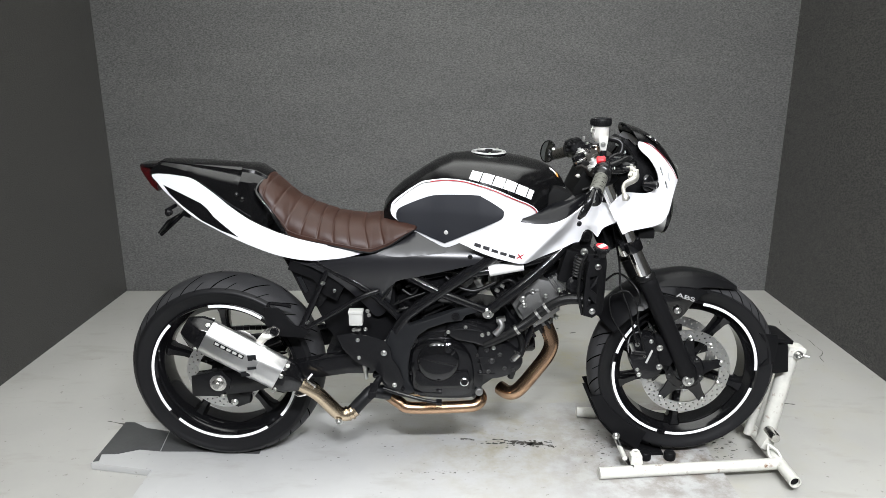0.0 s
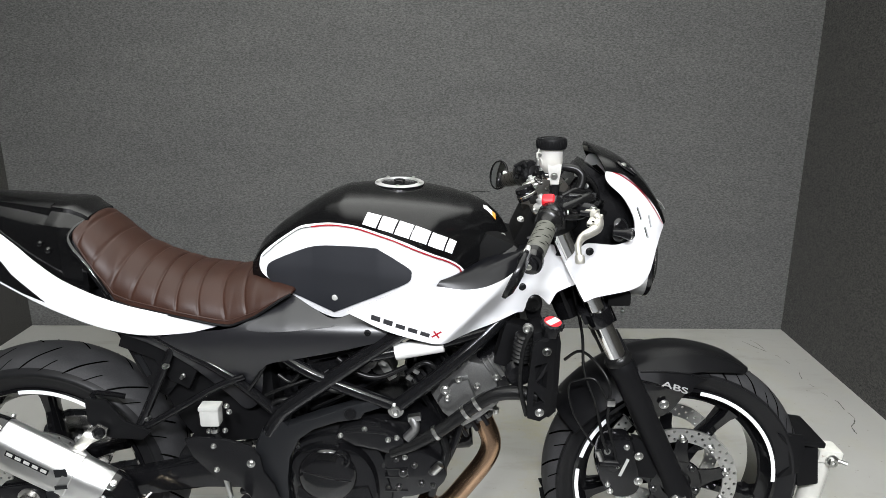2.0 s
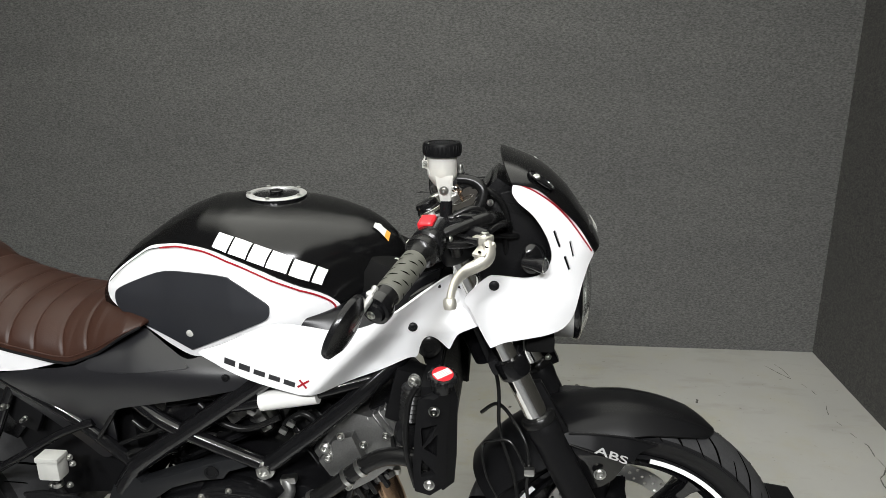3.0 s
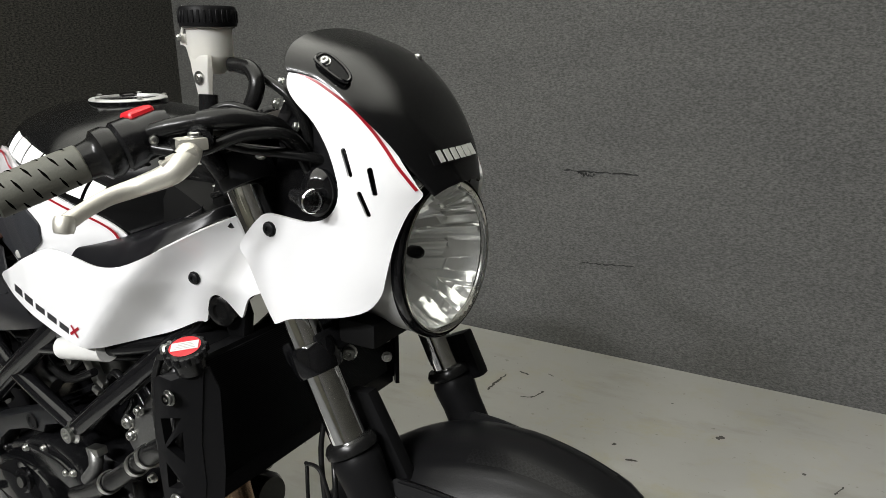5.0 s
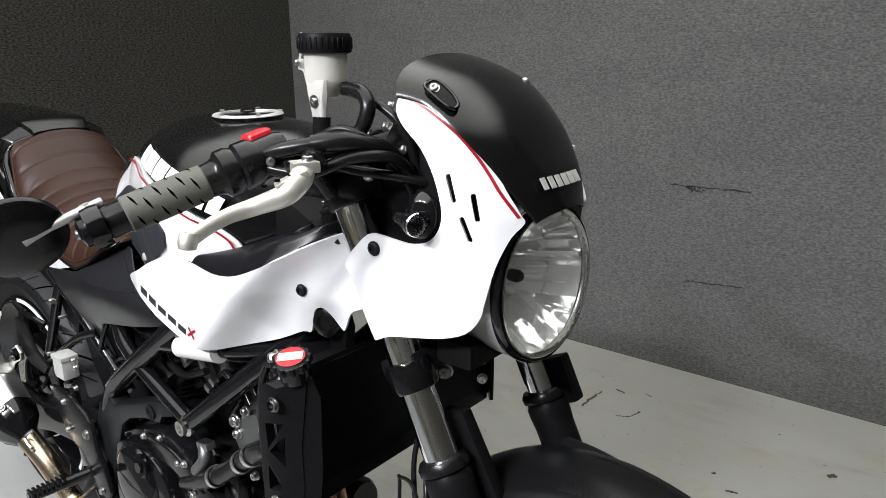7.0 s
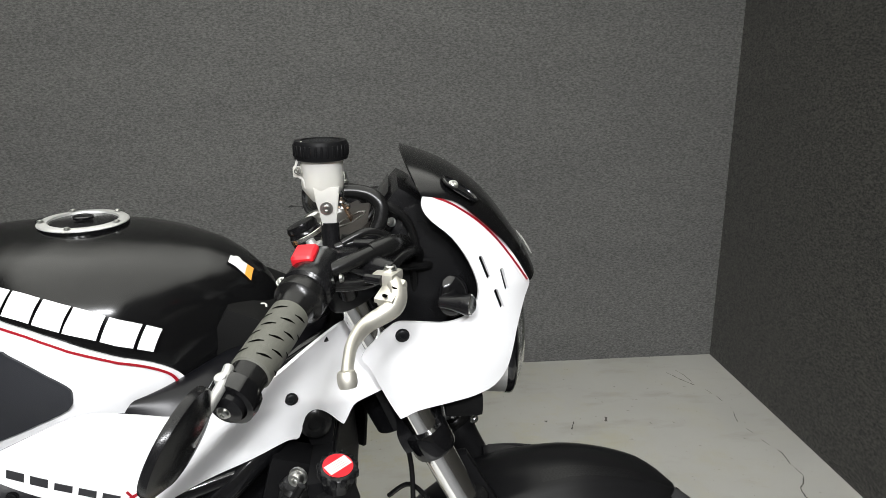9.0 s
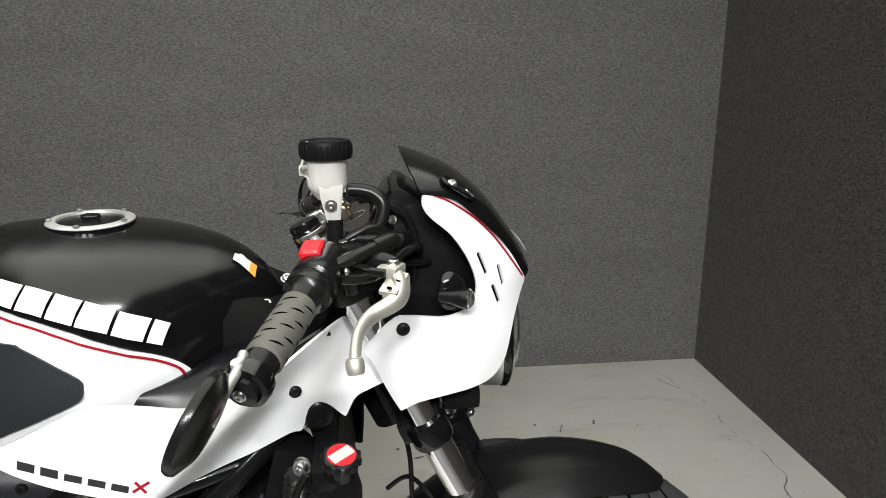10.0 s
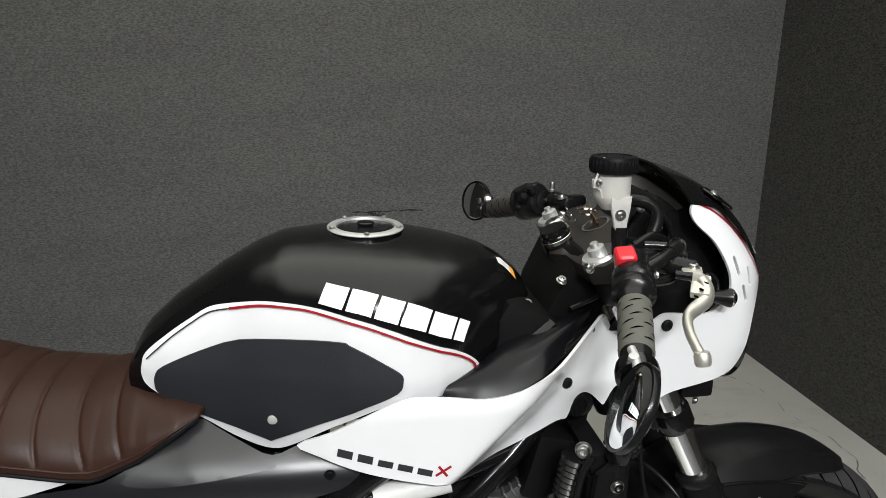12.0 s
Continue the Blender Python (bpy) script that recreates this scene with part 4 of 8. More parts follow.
fender = part("front_fender", fender_mesh(), FENDER, bike, "satin black front mudguard")
for s in (-1, 1):
    def skirt(x, z):
        return lerp(x, (0.64, 0.70, 0.76, 0.83), (0.119, 0.117, 0.106, 0.080)) * (1.0 if s < 0 else 0.9) - 0.55 * max(0, z - 0.555)
    part("carbon_inlay", fender_inlay(s), CARBON, fender, "woven carbon look inlay on the mudguard")
    fl = part("fender_flank", panel([(0.648, 0.602), (0.668, 0.603), (0.70, 0.602), (0.76, 0.594), (0.812, 0.578), (0.79, 0.573), (0.774, 0.567), (0.763, 0.558), (0.72, 0.572), (0.68, 0.582), (0.652, 0.589)], skirt, s, 0.014, 4, 0.010), FENDER, fender, "satin black flank of the mudguard")
    part("flank_edge", tube([(x, s * (skirt(x, z) + 0.0005), z) for x, z in ((0.655, 0.602), (0.70, 0.602), (0.76, 0.594), (0.810, 0.578))], 0.0022, 8), FENDER, fl)
    sk = part("fender_stay", panel([(0.652, 0.586), (0.68, 0.579), (0.72, 0.569), (0.764, 0.557), (0.755, 0.535), (0.745, 0.515), (0.735, 0.500), (0.715, 0.486), (0.690, 0.486), (0.672, 0.53), (0.656, 0.565)], lambda x, z: skirt(x, 0.58) - 0.006 - 0.25 * max(0, 0.56 - z), s, 0.008, 4, 0.012), BLACK, fender, "gloss black side stay of the mudguard")
    part("stay_rim", tube([(x, s * (skirt(x, z) - 0.001), z) for x, z in ((0.652, 0.586), (0.68, 0.578), (0.72, 0.567), (0.763, 0.556))], 0.0018, 8), BLACK, sk)
    part("stay_bolt", bolt((0.712, s * 0.094, 0.525), (0, s, 0), 0.009, 0.006), BOLT, sk)
    cu = bpy.data.curves.new("abs_lettering", "FONT")
    cu.body, cu.size, cu.extrude = "ABS", 0.0225, 0.0003
    cu.offset = 0.0003
    cu.materials.append(LETTER)
    tx = new("abs_lettering", cu)
    tx.parent = fender
    lean = Matrix(((1, 0.35, 0, 0), (0, 1, 0, 0), (0, 0, 1, 0), (0, 0, 0, 1))) @ Matrix.Diagonal((1.5, 0.75, 1, 1))
    if s < 0:
        tx.matrix_world = Matrix.Translation((0.699, -0.1080, 0.5760)) @ pose(0, 0, 0, 61, 0, 0).to_3x3().to_4x4() @ Matrix.Rotation(radians(6), 4, "Y") @ Matrix.Rotation(radians(-8), 4, "Z") @ lean
    else:
        tx.matrix_world = Matrix.Translation((0.765, 0.0945, 0.563)) @ pose(0, 0, 0, 61, 0, 180).to_3x3().to_4x4() @ Matrix.Rotation(radians(-1), 4, "Y") @ Matrix.Rotation(radians(17), 4, "Z") @ lean
for ob in (fork, fender):
    ob.matrix_world = STEER


# tank
def tank_top(x):
    return lerp(x, (-0.185, -0.17, -0.13, -0.065, -0.02, 0.02, 0.07, 0.12, 0.19, 0.24, 0.29, 0.32, 0.35, 0.372), (0.845, 0.871, 0.907, 0.951, 0.977, 0.992, 0.996, 0.996, 0.990, 0.981, 0.967, 0.951, 0.924, 0.88))


def tank_wide(x):
    return lerp(x, (-0.185, -0.16, -0.13, -0.08, -0.042, 0.0, 0.067, 0.1, 0.14, 0.17, 0.215, 0.26, 0.31, 0.345, 0.372), (0.062, 0.082, 0.092, 0.102, 0.112, 0.129, 0.153, 0.166, 0.173, 0.173, 0.16, 0.132, 0.092, 0.06, 0.035))


def crown(c, s):
    """The tank top is rounder across than its flanks."""
    return 0.003 * math.cos(math.pi * min(2 * abs(c), 1)) * s


def tank_side(x, z):
    u = min(max((z - 0.80) / max(tank_top(x) - 0.80, 0.02), 0), 0.985)
    y = tank_wide(x) * (1 - u ** 5) ** 0.4
    return y * (1 - 1.5 * max(0, 0.84 - z))


def tank_mesh():
    rings = []
    for x in np.concatenate([np.linspace(-0.185, 0.372, 60)]):
        w, zt = tank_wide(x), tank_top(x)
        ring = [(x, -w * 0.9, 0.785)]
        for k in range(1, 32):
            th = math.pi * k / 32
            c, s = math.cos(th), math.sin(th)
            ring.append((x, -w * math.copysign(abs(c) ** 0.8, c), 0.80 + (zt - 0.80) * s ** 0.4 + crown(c, s)))
        ring.append((x, w * 0.9, 0.785))
        rings.append(ring)
    return loft(rings)


tank = part("fuel_tank", tank_mesh(), BODYBLACK, bike, "gloss black fuel tank with white sides")
TANK_WHITE = [(-0.1545, 0.8155), (-0.163, 0.8315), (-0.1615, 0.8465), (-0.155, 0.8627), (-0.1255, 0.8874), (-0.0945, 0.9085), (-0.0695, 0.9235), (-0.043, 0.9305), (-0.005, 0.9375), (0.031, 0.938), (0.066, 0.9345), (0.0993, 0.9275), (0.133, 0.918), (0.165, 0.906), (0.1995, 0.889), (0.2365, 0.871), (0.2615, 0.8525), (0.2705, 0.835), (0.2525, 0.8215), (0.2255, 0.8125), (0.163, 0.8155), (0.0935, 0.7825), (0.033, 0.743), (-0.0015, 0.7295), (-0.0425, 0.741), (-0.084, 0.7675), (-0.1275, 0.796)]
for s in (-1, 1):
    wp = part("side_panel", panel(TANK_WHITE, tank_side, s, 0.004, 4, 0.010, lift=0.004), WHITE, tank, "gloss white tank side panel")
    part("knee_pad", panel([(-0.146, 0.823), (-0.144, 0.835), (-0.1335, 0.848), (-0.087, 0.87), (-0.034, 0.889), (0.031, 0.8955), (0.0905, 0.8975), (0.102, 0.894), (0.131, 0.8785), (0.162, 0.858), (0.166, 0.8465), (0.159, 0.83), (0.122, 0.8105), (0.065, 0.7795), (0.0035, 0.747), (-0.009, 0.746), (-0.0685, 0.769), (-0.1265, 0.796), (-0.1435, 0.8105)], tank_side, s, 0.003, 3, 0.010, lift=0.0075), PAD, wp, "dark grey ribbed rubber knee pad")
    part("pad_button", lathe([(0.0065, 0), (0.0065, 0.002), (0.005, 0.003), (0, 0.003)], aim((0.002, s * (tank_side(0.002, 0.779) + 0.007), 0.779), (0, s, 0)), 14), DECALGREY, wp)


def strip_on(points, width, depth, side, lift, n=8):
    """A narrow painted strip along a line in x and z on a body side."""
    line = curve_through(points, n)
    bm = bmesh.new()
    rows = []
    for i, p in enumerate(line):
        d = Vector(line[min(i + 1, len(line) - 1)] - line[max(i - 1, 0)]).normalized()
        q = [(p[0] - d.y * k * width / 2, p[1] + d.x * k * width / 2) for k in (-1, 1)]
        rows.append([bm.verts.new((a, side * (depth(a, b) + lift), b)) for a, b in q])
    for a, b in zip(rows, rows[1:]):
        bm.faces.new((a[0], a[1], b[1], b[0]))
    return bm


for s in (-1, 1):
    part("pinstripe", strip_on([(-0.0435, 0.926), (-0.005, 0.934), (0.0315, 0.9345), (0.066, 0.931), (0.133, 0.914), (0.199, 0.8855), (0.2355, 0.868), (0.2585, 0.851), (0.2655, 0.837)], 0.0028, tank_side, s, 0.0092), RED, tank, "thin dark red pinstripe")
    part("pinstripe", strip_on([(-0.1535, 0.8565), (-0.124, 0.8825), (-0.094, 0.904), (-0.0695, 0.919), (-0.0435, 0.926)], 0.0016, tank_side, s, 0.0092), DECALDARK, tank)


def tank_point(x, th, side, lift):
    """A point of the tank's skin at a station x and a section angle, raised by lift."""
    def at(x, th):
        return Vector((x, side * tank_wide(x) * math.cos(th) ** 0.8, 0.80 + (tank_top(x) - 0.80) * math.sin(th) ** 0.4 + crown(math.cos(th), math.sin(th))))
    p = at(x, th)
    n = (at(x + 0.004, th) - p).cross(at(x, th + 0.02) - p).normalized() * side
    return p + (n if n.z > 0 else -n) * lift


def emblem_block(x0, x1, lo0, lo1, hi0, hi1, slant, side):
    """One plain slanted block of a painted mark, wrapped on the tank."""
    bm = bmesh.new()
    layers = []
    for lift in (0.0062, 0.0052):
        grid = []
        for i in range(5):
            u = i / 4
            row = []
            for k in range(5):
                v = k / 4
                row.append(bm.verts.new(tank_point(x0 + (x1 - x0) * u + slant * v, radians((lo0 + (lo1 - lo0) * u) * (1 - v) + (hi0 + (hi1 - hi0) * u) * v), side, lift)))
            grid.append(row)
        layers.append(grid)
    for i in range(4):
        for k in range(4):
            for g in layers:
                bm.faces.new((g[i][k], g[i + 1][k], g[i + 1][k + 1], g[i][k + 1]))
    a, b = layers
    for i in range(4):
        for k in (0, 4):
            bm.faces.new((a[i][k], a[i + 1][k], b[i + 1][k], b[i][k]))
            bm.faces.new((a[k][i], a[k][i + 1], b[k][i + 1], b[k][i]))
    bmesh.ops.recalc_face_normals(bm, faces=bm.faces[:])
    return bm


for s in (-1, 1):
    for k, (u0, u1) in enumerate(((0.0, 0.155), (0.175, 0.345), (0.365, 0.52), (0.535, 0.705), (0.725, 0.885), (0.905, 0.985))):
        x0, x1 = 0.069 + 0.176 * u0, 0.069 + 0.176 * u1
        lo0, lo1 = (lerp(u, (0, 0.466, 1), (25.6, 18.0, 7.4)) for u in (u0, u1))
        hi0, hi1 = (lerp(u, (0, 0.466, 1), (37.7, 29.4, 14.8)) for u in (u0, u1))
        part("emblem_block", emblem_block(x0, x1, lo0, lo1, hi0, hi1, 0.010, s), DECALWHITE, tank, "plain white block of the tank emblem", 0)
CAPM = aim((0.131, -0.002, 0.9965), (0.02, -0.03, 1))
cap = part("filler_cap", lathe([(0.040, -0.012), (0.040, 0.002), (0.036, 0.003), (0, 0.0035)], CAPM, 40), SATIN, tank, "black filler cap with a silver ring")
part("cap_ring", lathe([(0.040, 0.002), (0.041, 0.0050), (0.051, 0.0046), (0.0530, 0.0030), (0.0530, 0.002)], CAPM, 48, closed=True), RINGALU, cap, "silver filler cap ring")
for k in range(5):
    a = radians(72 * k + 20)
    part("cap_bolt", bolt(CAPM @ Vector((0.048 * math.cos(a), 0.048 * math.sin(a), 0.006)), (0, 0, 1), 0.0032, 0.002), BOLT, cap)
part("cap_base", lathe([(0.040, -0.016), (0.0528, -0.016), (0.0528, 0.0022), (0.040, 0.0022)], CAPM, 48, closed=True), BLACK, cap)
part("cap_flap", lathe([(0.012, 0.006), (0.012, 0.009), (0.010, 0.010), (0, 0.010)], CAPM, 20), BLACK, cap)


def on_tank_top(x0, x1, y0, y1, lift):
    bm = bmesh.new()
    rows = []
    for i in range(7):
        x = x0 + (x1 - x0) * i / 6
        row = []
        for j in range(5):
            y = y0 + (y1 - y0) * j / 4
            w, zt = tank_wide(x), tank_top(x)
            u = max(0.0, 1 - (abs(y) / w) ** 2.5) ** 0.2
            row.append(bm.verts.new((x, y, 0.80 + (zt - 0.80) * u + lift)))
        rows.append(row)
    for a, b in zip(rows, rows[1:]):
        for j in range(4):
            bm.faces.new((a[j], a[j + 1], b[j + 1], b[j]))
    return bm


part("sticker", on_tank_top(0.312, 0.331, -0.042, -0.014, 0.001), LABELWHITE, tank, "white warning sticker")
part("sticker", on_tank_top(0.331, 0.338, -0.042, -0.014, 0.001), ORANGE, tank, "orange end of the warning sticker")


# white lower side cowls with the crease
def cowl_side(x, z):
    d = x - (0.234 + (z - 0.710) * 1.02)
    base = lerp(x, (0.03, 0.07, 0.12, 0.25, 0.34, 0.5), (0.168, 0.178, 0.182, 0.182, 0.178, 0.172))
    step = 0.5 * (math.sqrt(d * d + 0.00002) - math.sqrt((d - 0.05) ** 2 + 0.0002) + 0.05)
    y = base - 0.95 * step - 0.10 * max(0, d - 0.05)
    y = 0.5 * (y + 0.112 + math.sqrt((y - 0.112) ** 2 + 0.00002))
    return y - lerp(x, (0.2, 0.36, 0.45), (0.22, 0.3, 0.6)) * max(0, z - 0.80)


SIDE_COWL = [(0.034, 0.765), (0.078, 0.784), (0.120, 0.804), (0.163, 0.821), (0.190, 0.823), (0.228, 0.820), (0.269, 0.815), (0.305, 0.818), (0.334, 0.827), (0.373, 0.845), (0.410, 0.866), (0.445, 0.882), (0.458, 0.882), (0.466, 0.863), (0.486, 0.856), (0.505, 0.852), (0.532, 0.846), (0.535, 0.812), (0.520, 0.806), (0.499, 0.804), (0.477, 0.796), (0.462, 0.787), (0.451, 0.765), (0.446, 0.764), (0.430, 0.781), (0.416, 0.787), (0.404, 0.778), (0.395, 0.750), (0.380, 0.747), (0.337, 0.727), (0.297, 0.713), (0.256, 0.701), (0.226, 0.697), (0.161, 0.712), (0.104, 0.731), (0.063, 0.750)]
def duct_mesh(side):
    """A curved duct skin from the cowl's upper edge in to the tank, with a soft crease half way."""
    top_x = (0.19, 0.228, 0.269, 0.305, 0.334, 0.373, 0.410, 0.445)
    top_z = (0.823, 0.820, 0.815, 0.818, 0.827, 0.845, 0.866, 0.882)
    outer, inner = [], []
    for x in np.linspace(0.222, 0.436, 44):
        zo = lerp(x, top_x, top_z) - 0.006
        yo = cowl_side(x, zo) - 0.007
        yi = lerp(x, (0.222, 0.26, 0.30, 0.36, 0.436), (0.146, 0.124, 0.102, 0.080, 0.066))
        zi = lerp(x, (0.222, 0.25, 0.29, 0.33, 0.38, 0.436), (0.824, 0.836, 0.853, 0.868, 0.882, 0.896))
        row = []
        for k in range(13):
            t = k / 12
            bulge = 0.010 * math.sin(math.pi * t) + 0.004 * max(0, 1 - abs(t - 0.45) * 6) * min(1, max(0, (x - 0.30) / 0.04))
            row.append(Vector((x + 0.02 * (t - 0.5), side * (yo + (yi - yo) * t + 0.5 * bulge), zo + (zi - zo) * t + bulge)))
        outer.append(row)
        inner.append([p - Vector((0, side * 0.002, 0.003)) for p in row])
    return loft([a + b[::-1] for a, b in zip(outer, inner)])


for s in (-1, 1):
    sc = part("side_cowl", panel(SIDE_COWL, cowl_side, s, 0.004, 3, 0.007), WHITE, bike, "gloss white lower side cowl")
    part("cowl_bolt", bolt((0.390, s * (cowl_side(0.390, 0.806) + 0.001), 0.806), (0.2, s, 0), 0.0065, 0.004), CASTGREY, sc)
    for k in range(5):
        x = 0.082 + 0.0248 * k
        z = 0.752 - 0.0080 * k
        h = 0.0105 if k < 2 else 0.0085
        part("name_bar", panel([(x, z), (x + 0.0185, z - 0.0058), (x + 0.0205, z - 0.0058 + h), (x + 0.002, z + h)], cowl_side, s, 0.0005, 0, 0.01, lift=0.0006), DECALDARK, sc, "dark bar of the model lettering", 0)
    for pts in ([(0.205, 0.7155), (0.225, 0.7275)], [(0.209, 0.7285), (0.220, 0.7135)]):
        part("name_cross", strip_on(pts, 0.0035, cowl_side, s, 0.001, 2), RED, sc, "red cross of the model lettering", 0)
    # black duct above the side cowl
    part("air_duct", duct_mesh(s), DUCT, bike, "satin black air duct beside the tank", 50)
    part("fairing_bush", lathe([(0.020, -0.02), (0.020, 0), (0.015, 0.004), (0.009, 0.004), (0.008, 0.001), (0, 0.001)], aim((0.415, s * 0.118, 0.765), (0.15, s, 0)), 24), HOSE, bike, "rubber mount under the side cowl")
    part("fairing_bracket", prism([(0.398, 0.75), (0.405, 0.785), (0.425, 0.79), (0.437, 0.755), (0.432, 0.725), (0.405, 0.725)], s * 0.085, s * 0.102, 0.004), MATT, bike)
for s in (-1, 1):
    part("duct_rail", tube([(0.262, s * 0.158, 0.812), (0.31, s * 0.150, 0.822), (0.37, s * 0.128, 0.845), (0.43, s * 0.098, 0.872)], [0.006, 0.010, 0.011, 0.009], 12), BLACK, bike, "gloss black rail inside the side cowl")
part("tank_front_cover", block((0.15, 0.20, 0.10), pose(0.36, 0, 0.84, 0, 25, 0), 0.03), DEEP, bike)


# headlight cowl
def nose(z):
    return lerp(z, (0.74, 0.78, 0.84, 0.93, 0.958, 0.989, 1.028, 1.058, 1.086), (0.672, 0.695, 0.712, 0.704, 0.692, 0.672, 0.642, 0.606, 0.575))


def keel(x):
    """The middle of the cowl, which is turned a little to the right with the fork."""
    return -0.07 * (x - 0.41)


def bowl_left(x, z):
    return bowl_side(x, z) + 2 * keel(x)


def bowl_side(x, z):
    u = min(max((x - 0.48) / (nose(z) - 0.48), 0), 0.985)
    y = 0.134 * (1 - u ** 5) ** 0.55
    return y - 0.14 * max(0, z - 0.95) - 0.12 * max(0, 0.86 - z) * (u ** 2)


HEAD_COWL = [(0.556, 1.049), (0.549, 1.040), (0.550, 1.028), (0.560, 1.015), (0.583, 0.995), (0.602, 0.967), (0.612, 0.940), (0.611, 0.919), (0.599, 0.903), (0.576, 0.896), (0.553, 0.897), (0.530, 0.899), (0.513, 0.897), (0.489, 0.876), (0.475, 0.857), (0.485, 0.841), (0.502, 0.804), (0.516, 0.778), (0.521, 0.775), (0.541, 0.784), (0.582, 0.792), (0.610, 0.797), (0.635, 0.806), (0.650, 0.824), (0.657, 0.848), (0.664, 0.880), (0.674, 0.910), (0.682, 0.924), (0.678, 0.934), (0.664, 0.958), (0.650, 0.978), (0.635, 0.996), (0.613, 1.018), (0.583, 1.039), (0.567, 1.047)]


def capsule(x0, z0, x1, z1, r):
    d = Vector((x1 - x0, z1 - z0)).normalized()
    n = Vector((-d.y, d.x))
    out = []
    for c, s in (((x1, z1), 1), ((x0, z0), -1)):
        for k in range(7):
            a = -math.pi / 2 + math.pi * k / 6
            v = Vector(c) + r * s * (math.cos(a) * d + math.sin(a) * n)
            out.append((v.x, v.y))
    return out


SLOTS = ((0.616, 0.970, 0.625, 0.947), (0.642, 0.952, 0.648, 0.929), (0.634, 0.929, 0.642, 0.908))
for s, bowl in ((-1, bowl_side), (1, bowl_left)):
    hc = part("head_cowl", panel(HEAD_COWL, bowl, s, 0.004, 3, 0.008, [capsule(*q, 0.0023) for q in SLOTS]), WHITE, bike, "gloss white headlight cowl side")
    part("pinstripe", strip_on([(0.562, 1.0425), (0.584, 1.0325), (0.612, 1.0125), (0.634, 0.991), (0.649, 0.9725), (0.663, 0.953), (0.6785, 0.930)], 0.0021, bowl, s, 0.0008), RED, hc, "dark red pinstripe")
    part("cowl_screw", bolt((0.523, s * (bowl(0.523, 0.883) + 0.0005), 0.883), (0.1, s, 0), 0.0068, 0.004), CASTGREY, hc)
    part("slot_backing", panel([(0.609, 0.98), (0.652, 0.975), (0.66, 0.92), (0.640, 0.875), (0.618, 0.885)], lambda x, z: bowl(x, z) - 0.014, s, 0.002, 0, 0.012), MATT, hc)
    part("inner_panel", panel([(0.46, 0.86), (0.50, 0.86), (0.56, 0.865), (0.625, 0.875), (0.64, 0.93), (0.61, 0.985), (0.565, 1.03), (0.53, 1.02), (0.50, 0.97), (0.49, 0.92)], lambda x, z: bowl(x, z) - 0.045, s, 0.003, 0, 0.014), SATIN, bike, "black inner panel behind the cowl")


# dark screen over the headlight
def screen_lines():
    centre = curve_through([(0.527, 1.084), (0.563, 1.072), (0.594, 1.057), (0.631, 1.027), (0.661, 0.988), (0.681, 0.957), (0.694, 0.930)], 5)
    edge = curve_through([(0.548, 0.1165, 1.043), (0.583, 0.112, 1.036), (0.611, 0.108, 1.016), (0.635, 0.101, 0.993), (0.652, 0.093, 0.974), (0.667, 0.083, 0.952), (0.684, 0.064, 0.922)], 5)
    return [Vector(p) for p in centre], [Vector(p) for p in edge]


def screen_mesh():
    centre, edge = screen_lines()
    bm = bmesh.new()
    rows = []
    for (cx, cz), (ex, ey, ez) in zip(centre, edge):
        row = []
        for k in range(33):
            ph = math.pi / 2 * (k - 16) / 16
            b = 1 - math.cos(ph)
            k0 = keel(cx + (ex - cx) * b)
            row.append(bm.verts.new((cx + (ex - cx) * b, k0 + (ey + k0) * math.sin(ph), cz + (ez - cz) * b)))
        rows.append(row)
    for a, b in zip(rows, rows[1:]):
        for j in range(32):
            bm.faces.new((a[j], a[j + 1], b[j + 1], b[j]))
    bm.normal_update()
    inner = {v: bm.verts.new(v.co - v.normal * 0.003) for v in bm.verts[:]}
    faces = bm.faces[:]
    rim = [e for e in bm.edges if len(e.link_faces) == 1]
    for f in faces:
        bm.faces.new([inner[v] for v in f.verts][::-1])
    for e in rim:
        bm.faces.new((e.verts[0], e.verts[1], inner[e.verts[1]], inner[e.verts[0]]))
    return bm


screen = part("nose_screen", screen_mesh(), BODYBLACK, bike, "gloss black nose screen")


def screen_patch(side, i0, i1, p0, p1, lift):
    """A patch lying on the screen between two rows and two angles."""
    centre, edge = screen_lines()
    bm = bmesh.new()
    rows = []
    for a in range(7):
        u = i0 + (i1 - i0) * a / 6
        n = int(u)
        (cx, cz), (ex, ey, ez) = centre[n].lerp(centre[n + 1], u - n), edge[n].lerp(edge[n + 1], u - n)
        row = []
        for b in range(5):
            ph = radians(p0 + (p1 - p0) * (b / 4 - 0.5) * (0.55 if a in (0, 6) else 1.0) + (p1 - p0) * 0.5)
            f = 1 - math.cos(ph)
            k0 = keel(cx + (ex - cx) * f)
            p = Vector((cx + (ex - cx) * f, k0 + side * (ey + side * k0) * math.sin(ph), cz + (ez - cz) * f))
            row.append(bm.verts.new(p + Vector((0.35, side * 0.6 * math.sin(ph), 0.75)).normalized() * lift))
        rows.append(row)
    for a, b in zip(rows, rows[1:]):
        for k in range(4):
            bm.faces.new((a[k], a[k + 1], b[k + 1], b[k]))
    return bm


